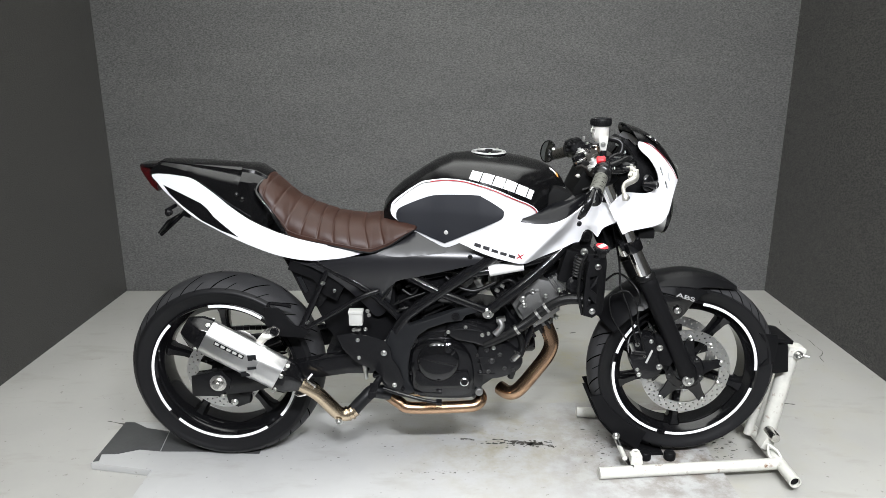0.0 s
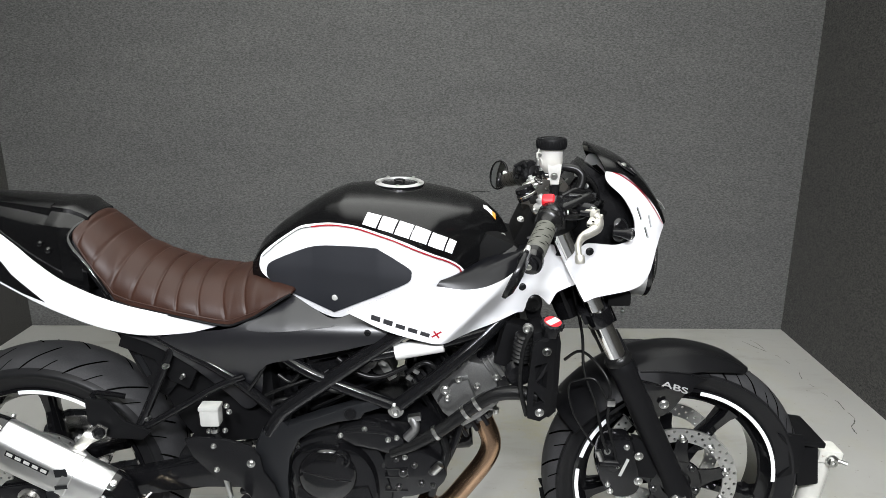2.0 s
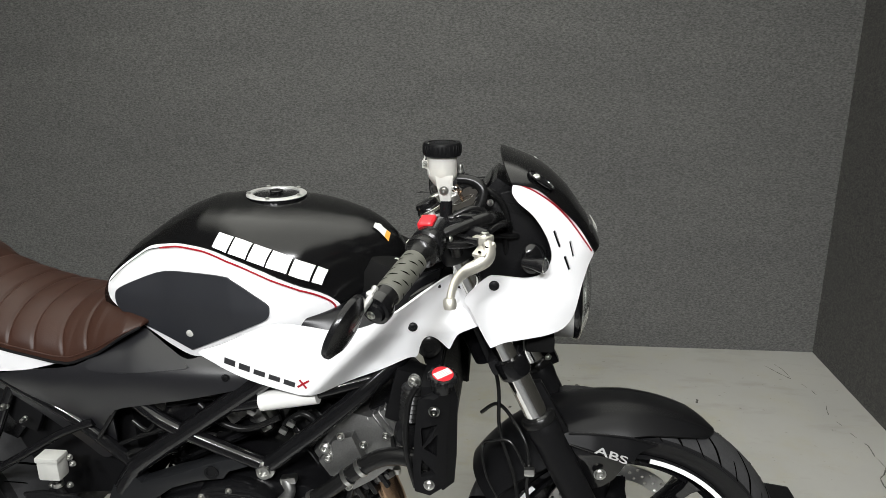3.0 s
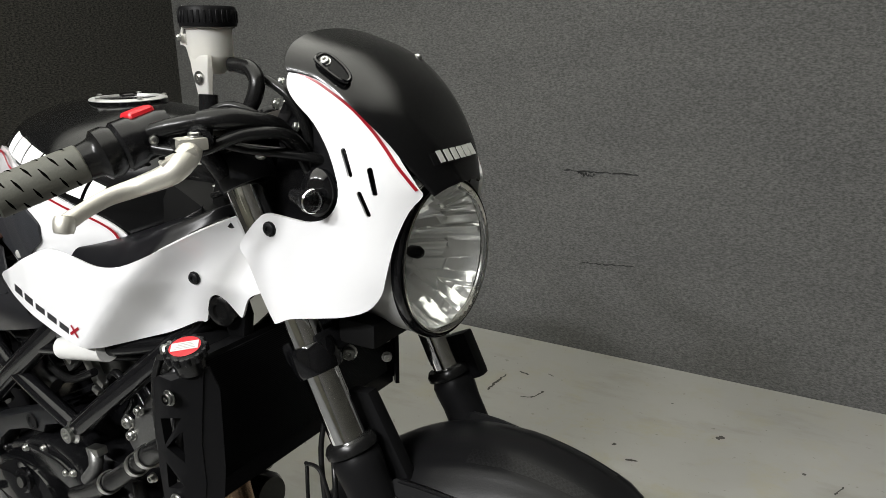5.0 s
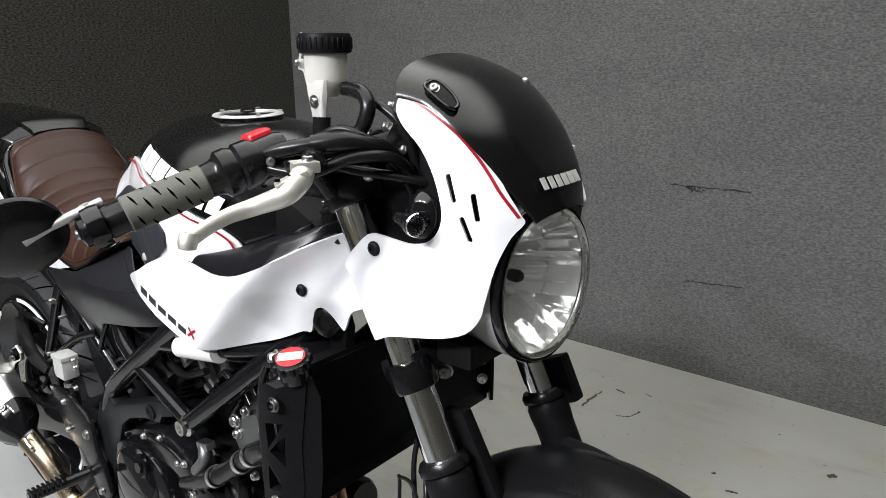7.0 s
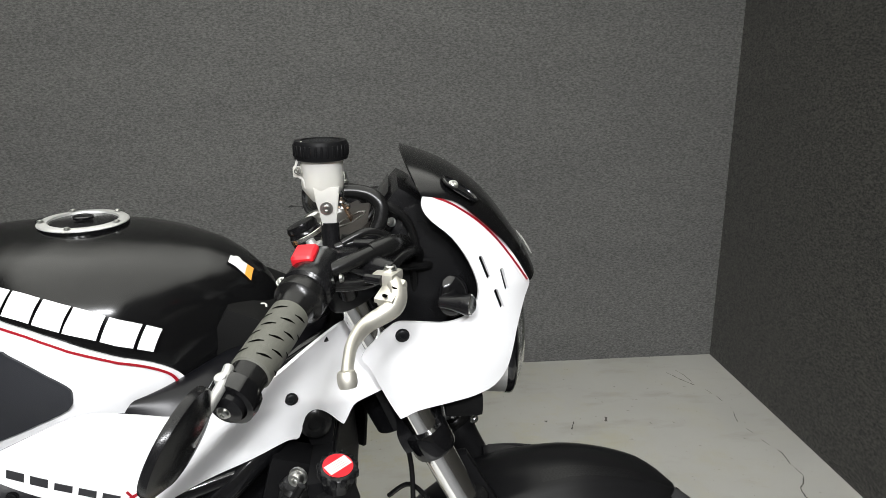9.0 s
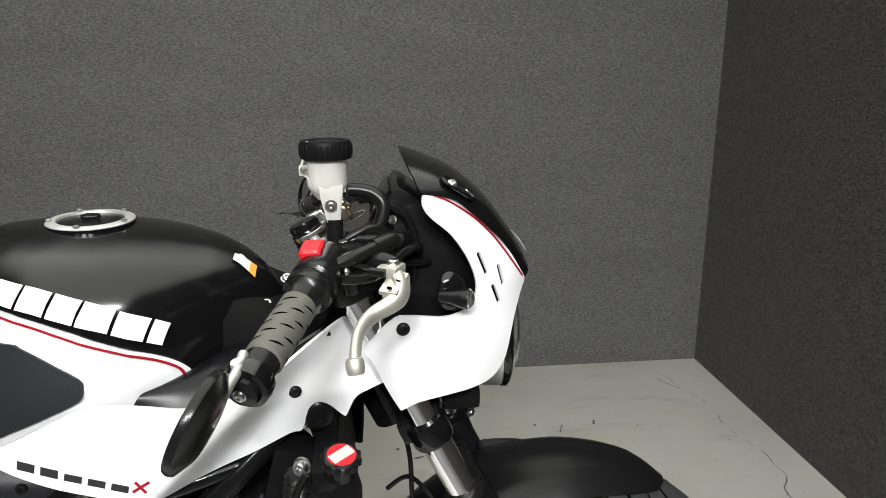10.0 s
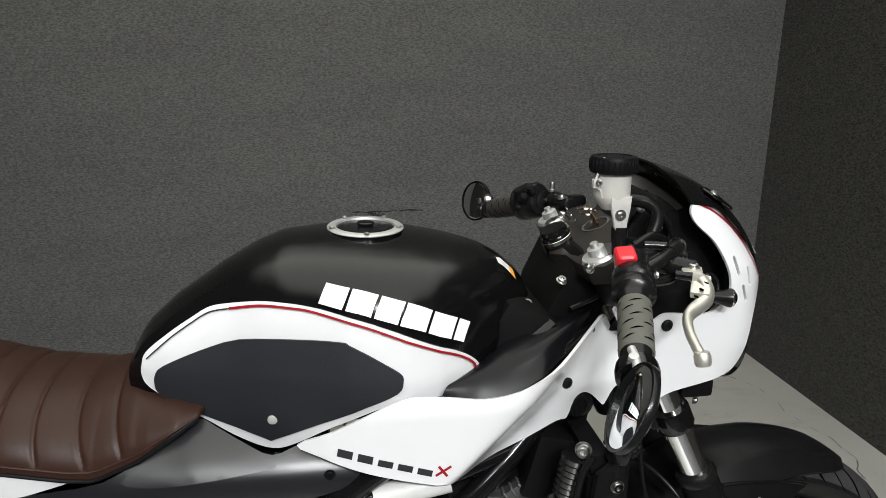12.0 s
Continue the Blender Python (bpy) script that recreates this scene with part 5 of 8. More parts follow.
def on_screen(side, u, degrees, lift):
    centre, edge = screen_lines()
    n = int(u)
    (cx, cz), (ex, ey, ez) = centre[n].lerp(centre[n + 1], u - n), edge[n].lerp(edge[n + 1], u - n)
    ph = radians(degrees)
    f = 1 - math.cos(ph)
    k0 = keel(cx + (ex - cx) * f)
    p = Vector((cx + (ex - cx) * f, k0 + side * (ey + side * k0) * math.sin(ph), cz + (ez - cz) * f))
    return p + Vector((0.35, side * 0.6 * math.sin(ph), 0.75)).normalized() * lift


for s in (-1, 1):
    part("screen_recess", screen_patch(s, 6.0, 11.6, 41, 54, 0.0012), MATT, screen)
    rim = []
    for k in range(25):
        a = 2 * math.pi * k / 24
        rim.append(on_screen(s, 8.9 + 3.0 * math.copysign(abs(math.cos(a)) ** 0.7, math.cos(a)), 47.5 + (7.5 - 1.5 * math.cos(a)) * math.copysign(abs(math.sin(a)) ** 0.7, math.sin(a)), 0.0008))
    part("recess_rim", tube(rim, 0.0022, 8, 1), BLACK, screen, "gloss black rim of the screw recess")
    part("screen_screw", bolt(on_screen(s, 7.6, 49, 0.0012), (0.35, s * 0.6, 0.7), 0.0048, 0.004), BOLT, screen, "bright screen screw")
for k in range(6):
    y = -0.058 + 0.0125 * k
    part("emblem_block", block((0.0092, 0.013, 0.0008), aim((0.6875 - 1.8 * (y + 0.024) ** 2, y + 0.0049, 0.960), (1, -1.2 * (y + 0.03), 0.62)), 0), DECALGREY, screen, "plain grey block of the nose emblem", 0)

# headlight
HL = Vector((0.660, -0.012, 0.841))
HD = Vector((1, -0.05, 0.02))
HM = aim(HL, HD) @ Matrix.Scale(0.965, 4)
head = part("headlight", lathe([(0.03, -0.14), (0.06, -0.125), (0.082, -0.085), (0.091, -0.03), (0.093, 0.0), (0.090, 0.004), (0.086, 0.0), (0.084, -0.03), (0.06, -0.10), (0.03, -0.125)], HM, 48, closed=True), SHELL, bike, "round headlight in a silver shell with black ring")
part("bezel", lathe([(0.090, -0.003), (0.0940, -0.001), (0.0950, 0.004), (0.0940, 0.008), (0.0915, 0.010), (0.0880, 0.009), (0.087, 0.0)], HM, 64, closed=True), BLACK, head, "gloss black headlight ring")
part("bezel_lip", lathe([(0.0855, 0.006), (0.088, 0.0115), (0.0865, 0.0125), (0.083, 0.009), (0.083, 0.005)], HM, 64, closed=True), STEEL, head)
lens = part("lens", lathe([(0.0855, 0.006), (0.078, 0.016), (0.060, 0.024), (0.035, 0.029), (0, 0.031), (0, 0.0288), (0.035, 0.0268), (0.059, 0.0218), (0.0768, 0.0138), (0.0838, 0.0045)], HM, 48, closed=True), GLASS, head, "clear domed headlight lens", 60)
lens.visible_shadow = False


def reflector_mesh():
    """A dish of flat and fluted mirror facets in stepped columns and rows."""
    rng = random.Random(11)
    R, N = 0.0835, 50
    tilt = {}
    bm = bmesh.new()
    grid = []
    for i in range(N + 1):
        row = []
        for k in range(N + 1):
            u, v = R * (2 * i / N - 1), R * (2 * k / N - 1)
            # a square grid pressed into the round rim
            m = max(abs(u), abs(v)) / max(math.hypot(u, v), 1e-6)
            a, b = u * m, v * m
            cell = (int(i / 7.2), int(k / 6.3))
            if cell not in tilt:
                tilt[cell] = (rng.uniform(-0.42, 0.42), rng.uniform(-0.42, 0.42), rng.uniform(-0.001, 0.001), rng.choice((0, 0.0006, 0.0009)))
            tu, tv, off, flute = tilt[cell]
            cu, cv = R * (2 * (cell[0] * 7.2 + 3.6) / N - 1), R * (2 * (cell[1] * 6.3 + 3.1) / N - 1)
            rr = math.hypot(a, b) / R
            z = -0.078 + 0.082 * rr ** 2
            if rr < 0.985:
                z += tu * (u - cu) + tv * (v - cv) + off + flute * math.cos(v * 900)
            row.append(bm.verts.new(HM @ Vector((a, b, min(z, 0.003)))))
        grid.append(row)
    for i in range(N):
        for k in range(N):
            bm.faces.new((grid[i][k], grid[i + 1][k], grid[i + 1][k + 1], grid[i][k + 1]))
    return bm


part("reflector", reflector_mesh(), REFLECTOR, head, "faceted chrome headlight reflector", 18)
part("bulb_holder", lathe([(0.019, -0.080), (0.019, -0.070), (0.016, -0.067), (0.012, -0.070), (0.006, -0.070), (0.005, -0.046), (0, -0.046)], HM, 28), SHELL, head, "silver bulb holder")
part("bulb_shade", lathe([(0.005, -0.047), (0.0075, -0.043), (0.0078, -0.032), (0.005, -0.027), (0, -0.026)], HM, 20), SATIN, head, "black bulb tip")
part("bucket_bracket", block((0.05, 0.19, 0.03), pose(0.60, 0, 0.765), 0.008), DEEP, bike)
for s in (-1, 1):
    for z in (0.752, 0.728):
        part("bracket_bolt", bolt((0.615, s * 0.06, z), (0.7, s * 0.7, 0), 0.005, 0.006), BOLT, bike)
    # slim indicator inside the cowl opening
    im = aim((0.600, s * 0.152, 0.924), (0.93, s * 0.32, -0.03)) @ Matrix.Scale(0.82, 4)
    part("indicator_base", lathe([(0.0, -0.004), (0.019, -0.003), (0.0205, 0.001), (0.018, 0.005), (0.012, 0.008), (0, 0.009)], aim((0.584, s * 0.122, 0.925), (0.35, s, 0.1)) @ Matrix.Diagonal((1, 1.25, 1, 1)), 32), BLACK, bike, "gloss black base of the indicator")
    ind = part("indicator", lathe([(0.0, -0.045), (0.008, -0.043), (0.010, -0.025), (0.0135, -0.012), (0.0155, -0.004), (0.0155, 0.0), (0.014, 0.001)], im, 24), SATIN, bike, "short black indicator with clear lens")
    part("indicator_lens", lathe([(0.014, -0.004), (0.0142, 0), (0.0125, 0.004), (0.007, 0.008), (0, 0.009)], im, 24), GLASS, ind)
    part("indicator_ring", lathe([(0.0140, -0.001), (0.0152, 0.001), (0.0140, 0.003)], im, 28, closed=True), CHROME, ind)
dash = part("instrument", block((0.045, 0.15, 0.075), pose(0.52, 0, 1.005, 0, 35, 0), 0.012), SATIN, bike, "black instrument housing behind the screen")
part("display", block((0.002, 0.12, 0.05), pose(0.4985, 0, 1.018, 0, 35, 0), 0.0005), BLACK, dash)


# frame
def frame_y(x):
    return lerp(x, (-0.2, 0.0, 0.2, 0.32, 0.42), (0.145, 0.152, 0.15, 0.12, 0.065))


def bar2(points, r, side, seg=14, n=5):
    return tube([(x, side * (frame_y(x) + (q[0] if q else 0)), z) for x, z, *q in points], r, seg, n)


chassis = part("frame", tube([(0.418, 0, 0.905), (0.515, 0, 0.70)], 0.032, 24, 2), FRAMEBLACK, bike, "black tubular trellis frame")
for s in (-1, 1):
    part("frame_tube", bar2([(-0.150, 0.475), (-0.125, 0.515), (-0.09, 0.548), (0.10, 0.684), (0.22, 0.77), (0.38, 0.87)], 0.0175, s), FRAMEBLACK, chassis)
    part("frame_tube", bar2([(0.128, 0.541), (0.23, 0.622), (0.318, 0.697), (0.42, 0.79)], 0.016, s), FRAMEBLACK, chassis)
    part("frame_tube", bar2([(-0.165, 0.668, -0.045), (-0.09, 0.636, -0.01), (-0.02, 0.603), (0.125, 0.542)], 0.013, s), FRAMEBLACK, chassis)
    part("frame_tube", bar2([(0.06, 0.655), (0.127, 0.668), (0.23, 0.687), (0.33, 0.706)], 0.0125, s), FRAMEBLACK, chassis)
    part("frame_tube", bar2([(-0.02, 0.598), (0.05, 0.64), (0.08, 0.66)], 0.010, s), FRAMEBLACK, chassis)
    part("frame_tube", bar2([(0.0, 0.72, -0.03), (0.12, 0.70, -0.02), (0.22, 0.71, -0.02)], 0.009, s), FRAMEBLACK, chassis)
    part("frame_bolt", lathe([(0.017, 0), (0.017, 0.006), (0.012, 0.009), (0.012, 0.016), (0.007, 0.016), (0.006, 0.01), (0, 0.01)], aim((0.127, s * 0.155, 0.538), (0, s, 0)), 18), BOLT, chassis, "large chromed engine mount bolt")
    # cast pivot plate
    pv = part("pivot_plate", prism([(-0.165, 0.484), (-0.135, 0.495), (-0.118, 0.512), (-0.105, 0.50), (-0.04, 0.522), (0.03, 0.548), (0.072, 0.560), (0.098, 0.543), (0.06, 0.53), (0.05, 0.515), (0.003, 0.508), (-0.05, 0.490), (-0.082, 0.466), (-0.105, 0.42), (-0.112, 0.37), (-0.112, 0.32), (-0.093, 0.282), (-0.13, 0.262), (-0.175, 0.275), (-0.205, 0.33), (-0.20, 0.40)], s * 0.128, s * 0.163, 0.008, 0), CASTGREY, chassis, "matt dark grey cast swingarm pivot plate")
    part("plate_plug", lathe([(0.013, 0), (0.013, 0.003), (0.009, 0.003), (0.008, 0.001), (0, 0.001)], aim((0.03, s * 0.163, 0.530), (0, s, 0)), 20), MATT, pv)
    part("plate_plug", lathe([(0.012, 0), (0.012, 0.003), (0.008, 0.003), (0.007, 0.001), (0, 0.001)], aim((-0.158, s * 0.163, 0.34), (0, s, 0)), 20), MATT, pv)
    # rear subframe
    part("subframe_tube", tube([(-0.13, s * 0.12, 0.50), (-0.235, s * 0.125, 0.60), (-0.37, s * 0.12, 0.68), (-0.55, s * 0.10, 0.78)], 0.012, 12, 5), FRAMEBLACK, chassis)
    part("subframe_tube", tube([(-0.445, s * 0.135, 0.468), (-0.41, s * 0.13, 0.54), (-0.372, s * 0.125, 0.62), (-0.35, s * 0.12, 0.67)], 0.010, 12, 5), FRAMEBLACK, chassis)
    part("subframe_tube", tube([(-0.45, s * 0.137, 0.466), (-0.35, s * 0.14, 0.525), (-0.26, s * 0.138, 0.578), (-0.20, s * 0.13, 0.60)], 0.008, 12, 5), FRAMEBLACK, chassis)
    part("subframe_gusset", prism([(-0.46, 0.70), (-0.36, 0.69), (-0.30, 0.62), (-0.33, 0.56), (-0.37, 0.58), (-0.40, 0.63), (-0.475, 0.66)], s * 0.10, s * 0.112, 0.003), MATT, chassis)
    for x, z, r in ((-0.367, 0.625, 0.006), (-0.333, 0.600, 0.004), (-0.285, 0.560, 0.005), (-0.42, 0.50, 0.005)):
        part("frame_bolt", bolt((x, s * 0.128, z), (0, s, 0), r, 0.014), BOLT, chassis)
part("tube_label", tube([(0.128, -frame_y(0.15) - 0.0005, 0.668), (0.228, -frame_y(0.2) - 0.0005, 0.6865)], 0.0168, 20, 2), LABELWHITE, chassis, "white paper label round the frame tube")
part("shock", tube([(-0.10, 0.0, 0.45), (-0.17, 0.0, 0.62)], 0.03, 16, 2), SATIN, chassis)
bm = bmesh.new()
for k in range(7):
    t = k / 6
    lathe([(0.036, -0.004), (0.041, 0), (0.036, 0.004), (0.032, 0)], aim((-0.10 - 0.07 * t, 0, 0.45 + 0.17 * t), (-0.07, 0, 0.17)), 20, closed=True, bm=bm)
part("shock_spring", bm, BLACK, chassis)

# swingarm, chain and hugger bracket
swing = part("swingarm", prism([(-0.775, 0.325), (-0.70, 0.345), (-0.60, 0.352), (-0.452, 0.372), (-0.30, 0.405), (-0.18, 0.42), (-0.15, 0.37), (-0.20, 0.335), (-0.30, 0.335), (-0.455, 0.312), (-0.60, 0.272), (-0.70, 0.262), (-0.778, 0.266), (-0.788, 0.295)], -0.148, -0.108, 0.008), FRAMEBLACK, bike, "black box section swingarm")
part("swingarm_leg", prism([(-0.775, 0.325), (-0.70, 0.345), (-0.452, 0.372), (-0.18, 0.42), (-0.15, 0.37), (-0.30, 0.335), (-0.455, 0.312), (-0.60, 0.272), (-0.778, 0.266)], 0.108, 0.148, 0.008), SATIN, swing)
part("swingarm_bridge", block((0.07, 0.24, 0.07), pose(-0.335, 0, 0.365), 0.012), SATIN, swing)
part("axle_plate", prism([(-0.782, 0.33), (-0.69, 0.345), (-0.66, 0.32), (-0.67, 0.285), (-0.70, 0.262), (-0.785, 0.262)], -0.154, -0.146, 0.003), SATIN, swing)
part("axle_nut", lathe([(0.026, 0), (0.026, 0.004), (0.018, 0.005), (0.0175, 0.016), (0.012, 0.018), (0.010, 0.018), (0.010, 0.024), (0, 0.024)], aim((-0.700, -0.154, 0.308), (0, -1, 0)), 20), STEEL, swing, "bright steel rear axle nut")
part("arm_bolt", bolt((-0.655, -0.152, 0.243), (0, -1, 0), 0.009, 0.008), BOLT, swing)
part("arm_bolt", bolt((-0.69, -0.152, 0.262), (0, -1, 0), 0.006, 0.006), BOLT, swing)
part("caliper_rear", prism([(-0.70, 0.26), (-0.66, 0.27), (-0.615, 0.25), (-0.62, 0.215), (-0.66, 0.20), (-0.69, 0.215)], -0.11, -0.075, 0.008), CASTBLACK, swing, "black rear brake caliper")
bm = bmesh.new()
cp = [(-0.706 + 0.085 * math.cos(a), 0.312 + 0.085 * math.sin(a)) for a in np.linspace(math.pi / 2, 3 * math.pi / 2, 24)]
cp += [(-0.706 + 0.55 * t, 0.227 + 0.11 * t) for t in np.linspace(0.05, 1, 26)]
cp += [(-0.13 + 0.04 * math.cos(a), 0.375 + 0.04 * math.sin(a)) for a in np.linspace(-1.3, 1.5, 9)]
cp += [(-0.156 - 0.55 * t, 0.412 - 0.015 * t) for t in np.linspace(0, 0.95, 26)]
for i, (x, z) in enumerate(cp):
    xn, zn = cp[(i + 1) % len(cp)]
    a = math.atan2(zn - z, xn - x)
    block((math.hypot(xn - x, zn - z) * 0.9, 0.014 if i % 2 else 0.009, 0.013), pose((x + xn) / 2, 0.075, (z + zn) / 2, 0, -math.degrees(a), 0), 0, bm)
part("chain", bm, CASTGREY, bike, "steel roller chain")
part("sprocket", lathe([(0.05, -0.003), (0.08, -0.003), (0.086, 0), (0.08, 0.003), (0.05, 0.003)], aim(RW + Vector((0, 0.075, 0)), (0, 1, 0)), 44, closed=True), STEEL, rear_wheel)
part("hugger_arm", tube([(-0.47, -0.12, 0.545), (-0.50, -0.13, 0.556), (-0.535, -0.135, 0.556), (-0.50, -0.14, 0.50)], 0.006, 8, 4), FRAMEBLACK, bike)
part("silencer_bracket", prism([(-0.545, 0.552), (-0.50, 0.55), (-0.465, 0.50), (-0.41, 0.475), (-0.43, 0.455), (-0.50, 0.46), (-0.525, 0.475), (-0.545, 0.50)], -0.150, -0.142, 0.002), MATT, bike, "black plate that carries the silencer")

part("inner_mudguard", prism([(-0.44, 0.655), (-0.16, 0.665), (-0.15, 0.42), (-0.33, 0.40), (-0.372, 0.46), (-0.415, 0.56)], -0.075, 0.075, 0.006), MATT, bike, "black inner mudguard and battery box")

# foot control plates
for s in (-1, 1):
    fp = part("foot_plate", prism([(-0.325, 0.476), (-0.29, 0.482), (-0.232, 0.476), (-0.185, 0.46), (-0.165, 0.435), (-0.16, 0.40), (-0.138, 0.365), (-0.125, 0.32), (-0.14, 0.295), (-0.175, 0.305), (-0.195, 0.34), (-0.215, 0.365), (-0.25, 0.378), (-0.28, 0.40), (-0.31, 0.435)], s * 0.172, s * 0.182, 0.004, 0), SATIN, bike, "black footrest hanger plate")
    for x, z, r in ((-0.262, 0.462, 0.005), (-0.26, 0.405, 0.005), (-0.185, 0.42, 0.0075), (-0.155, 0.315, 0.006)):
        part("plate_bolt", bolt((x, s * 0.182, z), (0, s, 0), r, 0.006), BOLT, fp)
    peg = part("footpeg", tube([(-0.20, s * 0.18, 0.335), (-0.21, s * 0.215, 0.33), (-0.215, s * 0.285, 0.33)], [0.010, 0.011, 0.009], 10, 3), CASTBLACK, fp, "ribbed black footpeg")
    bm = bmesh.new()
    for k in range(8):
        block((0.022, 0.005, 0.016), pose(-0.213, s * (0.225 + 0.008 * k), 0.334), 0.001, bm)
    part("peg_ribs", bm, CASTBLACK, peg)
    part("pedal", tube([(-0.19, s * 0.175, 0.30), (-0.13, s * 0.185, 0.285), (-0.06, s * 0.195, 0.27), (-0.02, s * 0.20, 0.268)], 0.006, 10, 4), CASTBLACK, fp)
    part("pedal_tip", block((0.018, 0.03, 0.008), pose(-0.02, s * 0.207, 0.27), 0.003), CASTBLACK, fp)
rr = part("brake_reservoir", block((0.041, 0.030, 0.038), pose(-0.266, -0.168, 0.526), 0.006), MILKYDIM, bike, "milky white rear brake fluid reservoir")
part("reservoir_cap", block((0.044, 0.033, 0.010), pose(-0.266, -0.168, 0.548), 0.004), MILKYDIM, rr)
part("reservoir_hose", tube([(-0.262, -0.168, 0.508), (-0.262, -0.168, 0.49), (-0.245, -0.165, 0.45), (-0.24, -0.16, 0.40)], 0.006, 10), HOSE, rr)
part("reservoir_clip", lathe([(0.007, -0.004), (0.010, -0.004), (0.010, 0.004), (0.007, 0.004)], aim((-0.262, -0.168, 0.492), (0, 0, 1)), 14, closed=True), BOLT, rr)
for x, z in ((-0.232, 0.548), (-0.228, 0.535), (-0.24, 0.49), (-0.275, 0.488)):
    part("small_bolt", bolt((x, -0.165, z), (0, -1, 0), 0.005, 0.006), BOLT, rr)
part("brake_rod", tube([(-0.25, -0.168, 0.40), (-0.245, -0.17, 0.37), (-0.24, -0.17, 0.33)], [0.009, 0.007, 0.006], 10), BOLT, bike)
part("heel_mount", tube([(-0.22, -0.15, 0.33), (-0.175, -0.165, 0.345), (-0.13, -0.165, 0.29)], 0.008, 10), FRAMEBLACK, bike)

# engine
engine = part("engine", prism([(-0.135, 0.33), (-0.12, 0.29), (-0.06, 0.262), (0.09, 0.255), (0.12, 0.29), (0.16, 0.32), (0.22, 0.35), (0.24, 0.40), (0.23, 0.45), (0.19, 0.49), (0.12, 0.50), (0.05, 0.505), (-0.03, 0.49), (-0.09, 0.46)], -0.135, 0.135, 0.012), CASTBLACK, bike, "black V-twin engine with bare alloy cylinders")
cc = part("clutch_cover", prism([(-0.104, 0.37), (-0.100, 0.42), (-0.075, 0.446), (-0.03, 0.457), (0.02, 0.453), (0.052, 0.436), (0.074, 0.405), (0.084, 0.37), (0.087, 0.32), (0.080, 0.285), (0.04, 0.271), (-0.05, 0.271), (-0.096, 0.287)], -0.176, -0.13, 0.016, 3), BLACK, engine, "gloss black clutch cover")
part("cover_dome", lathe([(0.064, -0.004), (0.063, 0.004), (0.058, 0.009), (0.046, 0.0125), (0.030, 0.0145), (0.012, 0.0155), (0, 0.0157)], aim((-0.022, -0.176, 0.390), (0, -1, 0.05)), 44), BLACK, cc, "domed gloss black clutch bulge", 60)
part("cover_face", prism([(-0.088, 0.36), (-0.02, 0.352), (0.066, 0.362), (0.070, 0.30), (0.04, 0.286), (-0.05, 0.286), (-0.084, 0.30)], -0.183, -0.172, 0.006, 2), BLACK, cc)
part("oil_filler", lathe([(0.021, 0), (0.021, 0.006), (0.017, 0.008), (0.015, 0.004), (0.010, 0.004), (0.009, 0.010), (0, 0.010)], aim((0.008, -0.178, 0.430), (0, -1, 0.1)), 24), BLACK, cc, "black oil filler cap")
part("sight_glass", lathe([(0.015, -0.004), (0.0155, 0.003), (0.012, 0.005), (0.011, 0.001), (0, 0.002)], aim((0.057, -0.181, 0.325), (0, -1, 0.1)) @ Matrix.Scale(0.85, 4), 24), CHROME, cc, "bright oil sight glass")
part("cover_rib", tube([(-0.075, -0.184, 0.405), (-0.02, -0.1915, 0.393), (0.03, -0.186, 0.381)], 0.0025, 8, 2), BLACK, cc)
for x, z in ((-0.088, 0.445), (-0.098, 0.40), (-0.096, 0.29), (-0.09, 0.275), (0.098, 0.40), (0.088, 0.262), (0.0, 0.468), (0.107, 0.345), (-0.105, 0.34)):
    part("cover_bolt", bolt((x, -0.150, z), (0, -1, 0), 0.005, 0.007), DARKBOLT, engine)
part("cover_flange", prism([(-0.105, 0.385), (-0.095, 0.44), (-0.055, 0.465), (0.0, 0.475), (0.055, 0.462), (0.09, 0.43), (0.11, 0.37), (0.115, 0.315), (0.10, 0.268), (0.05, 0.255), (-0.07, 0.26), (-0.105, 0.29)], -0.152, -0.13, 0.004, 3), CASTBLACK, engine)
wp = part("water_pump", prism([(0.00, 0.485), (0.02, 0.50), (0.06, 0.507), (0.10, 0.50), (0.135, 0.482), (0.145, 0.455), (0.12, 0.435), (0.08, 0.445), (0.03, 0.455)], -0.168, -0.13, 0.008, 3), CASTBLACK, engine, "black pump cover")
for x, z in ((0.008, 0.482), (0.06, 0.497), (0.128, 0.477), (0.11, 0.472), (0.145, 0.43)):
    part("pump_bolt", bolt((x, -0.168, z), (0, -1, 0), 0.005, 0.006), BOLT, wp)
part("pump_rib", tube([(0.02, -0.17, 0.49), (0.05, -0.172, 0.493), (0.10, -0.172, 0.489), (0.125, -0.17, 0.476)], 0.003, 8), CASTBLACK, wp)
part("gear_housing", prism([(0.10, 0.43), (0.15, 0.445), (0.20, 0.43), (0.235, 0.39), (0.22, 0.35), (0.16, 0.325), (0.12, 0.33), (0.105, 0.37)], -0.160, -0.12, 0.008, 3), CASTBLACK, engine)
for x, z, r in ((0.125, 0.42, 0.006), (0.165, 0.405, 0.006), (0.205, 0.39, 0.008), (0.18, 0.36, 0.006), (0.13, 0.35, 0.006), (0.14, 0.385, 0.008), (0.205, 0.355, 0.005)):
    part("case_bolt", bolt((x, -0.160, z), (0, -1, 0), r, 0.006), DARKBOLT, engine)
for z in (0.375, 0.34, 0.395):
    part("case_rib", tube([(0.10, -0.158, z), (0.15, -0.160, z + 0.002)], 0.003, 8, 2), CASTBLACK, engine)
part("oil_filter", lathe([(0.034, -0.04), (0.036, -0.035), (0.036, 0.03), (0.030, 0.04), (0, 0.042)], aim((0.255, 0.05, 0.36), (1, 0, 0.1)), 24), CASTBLACK, engine)
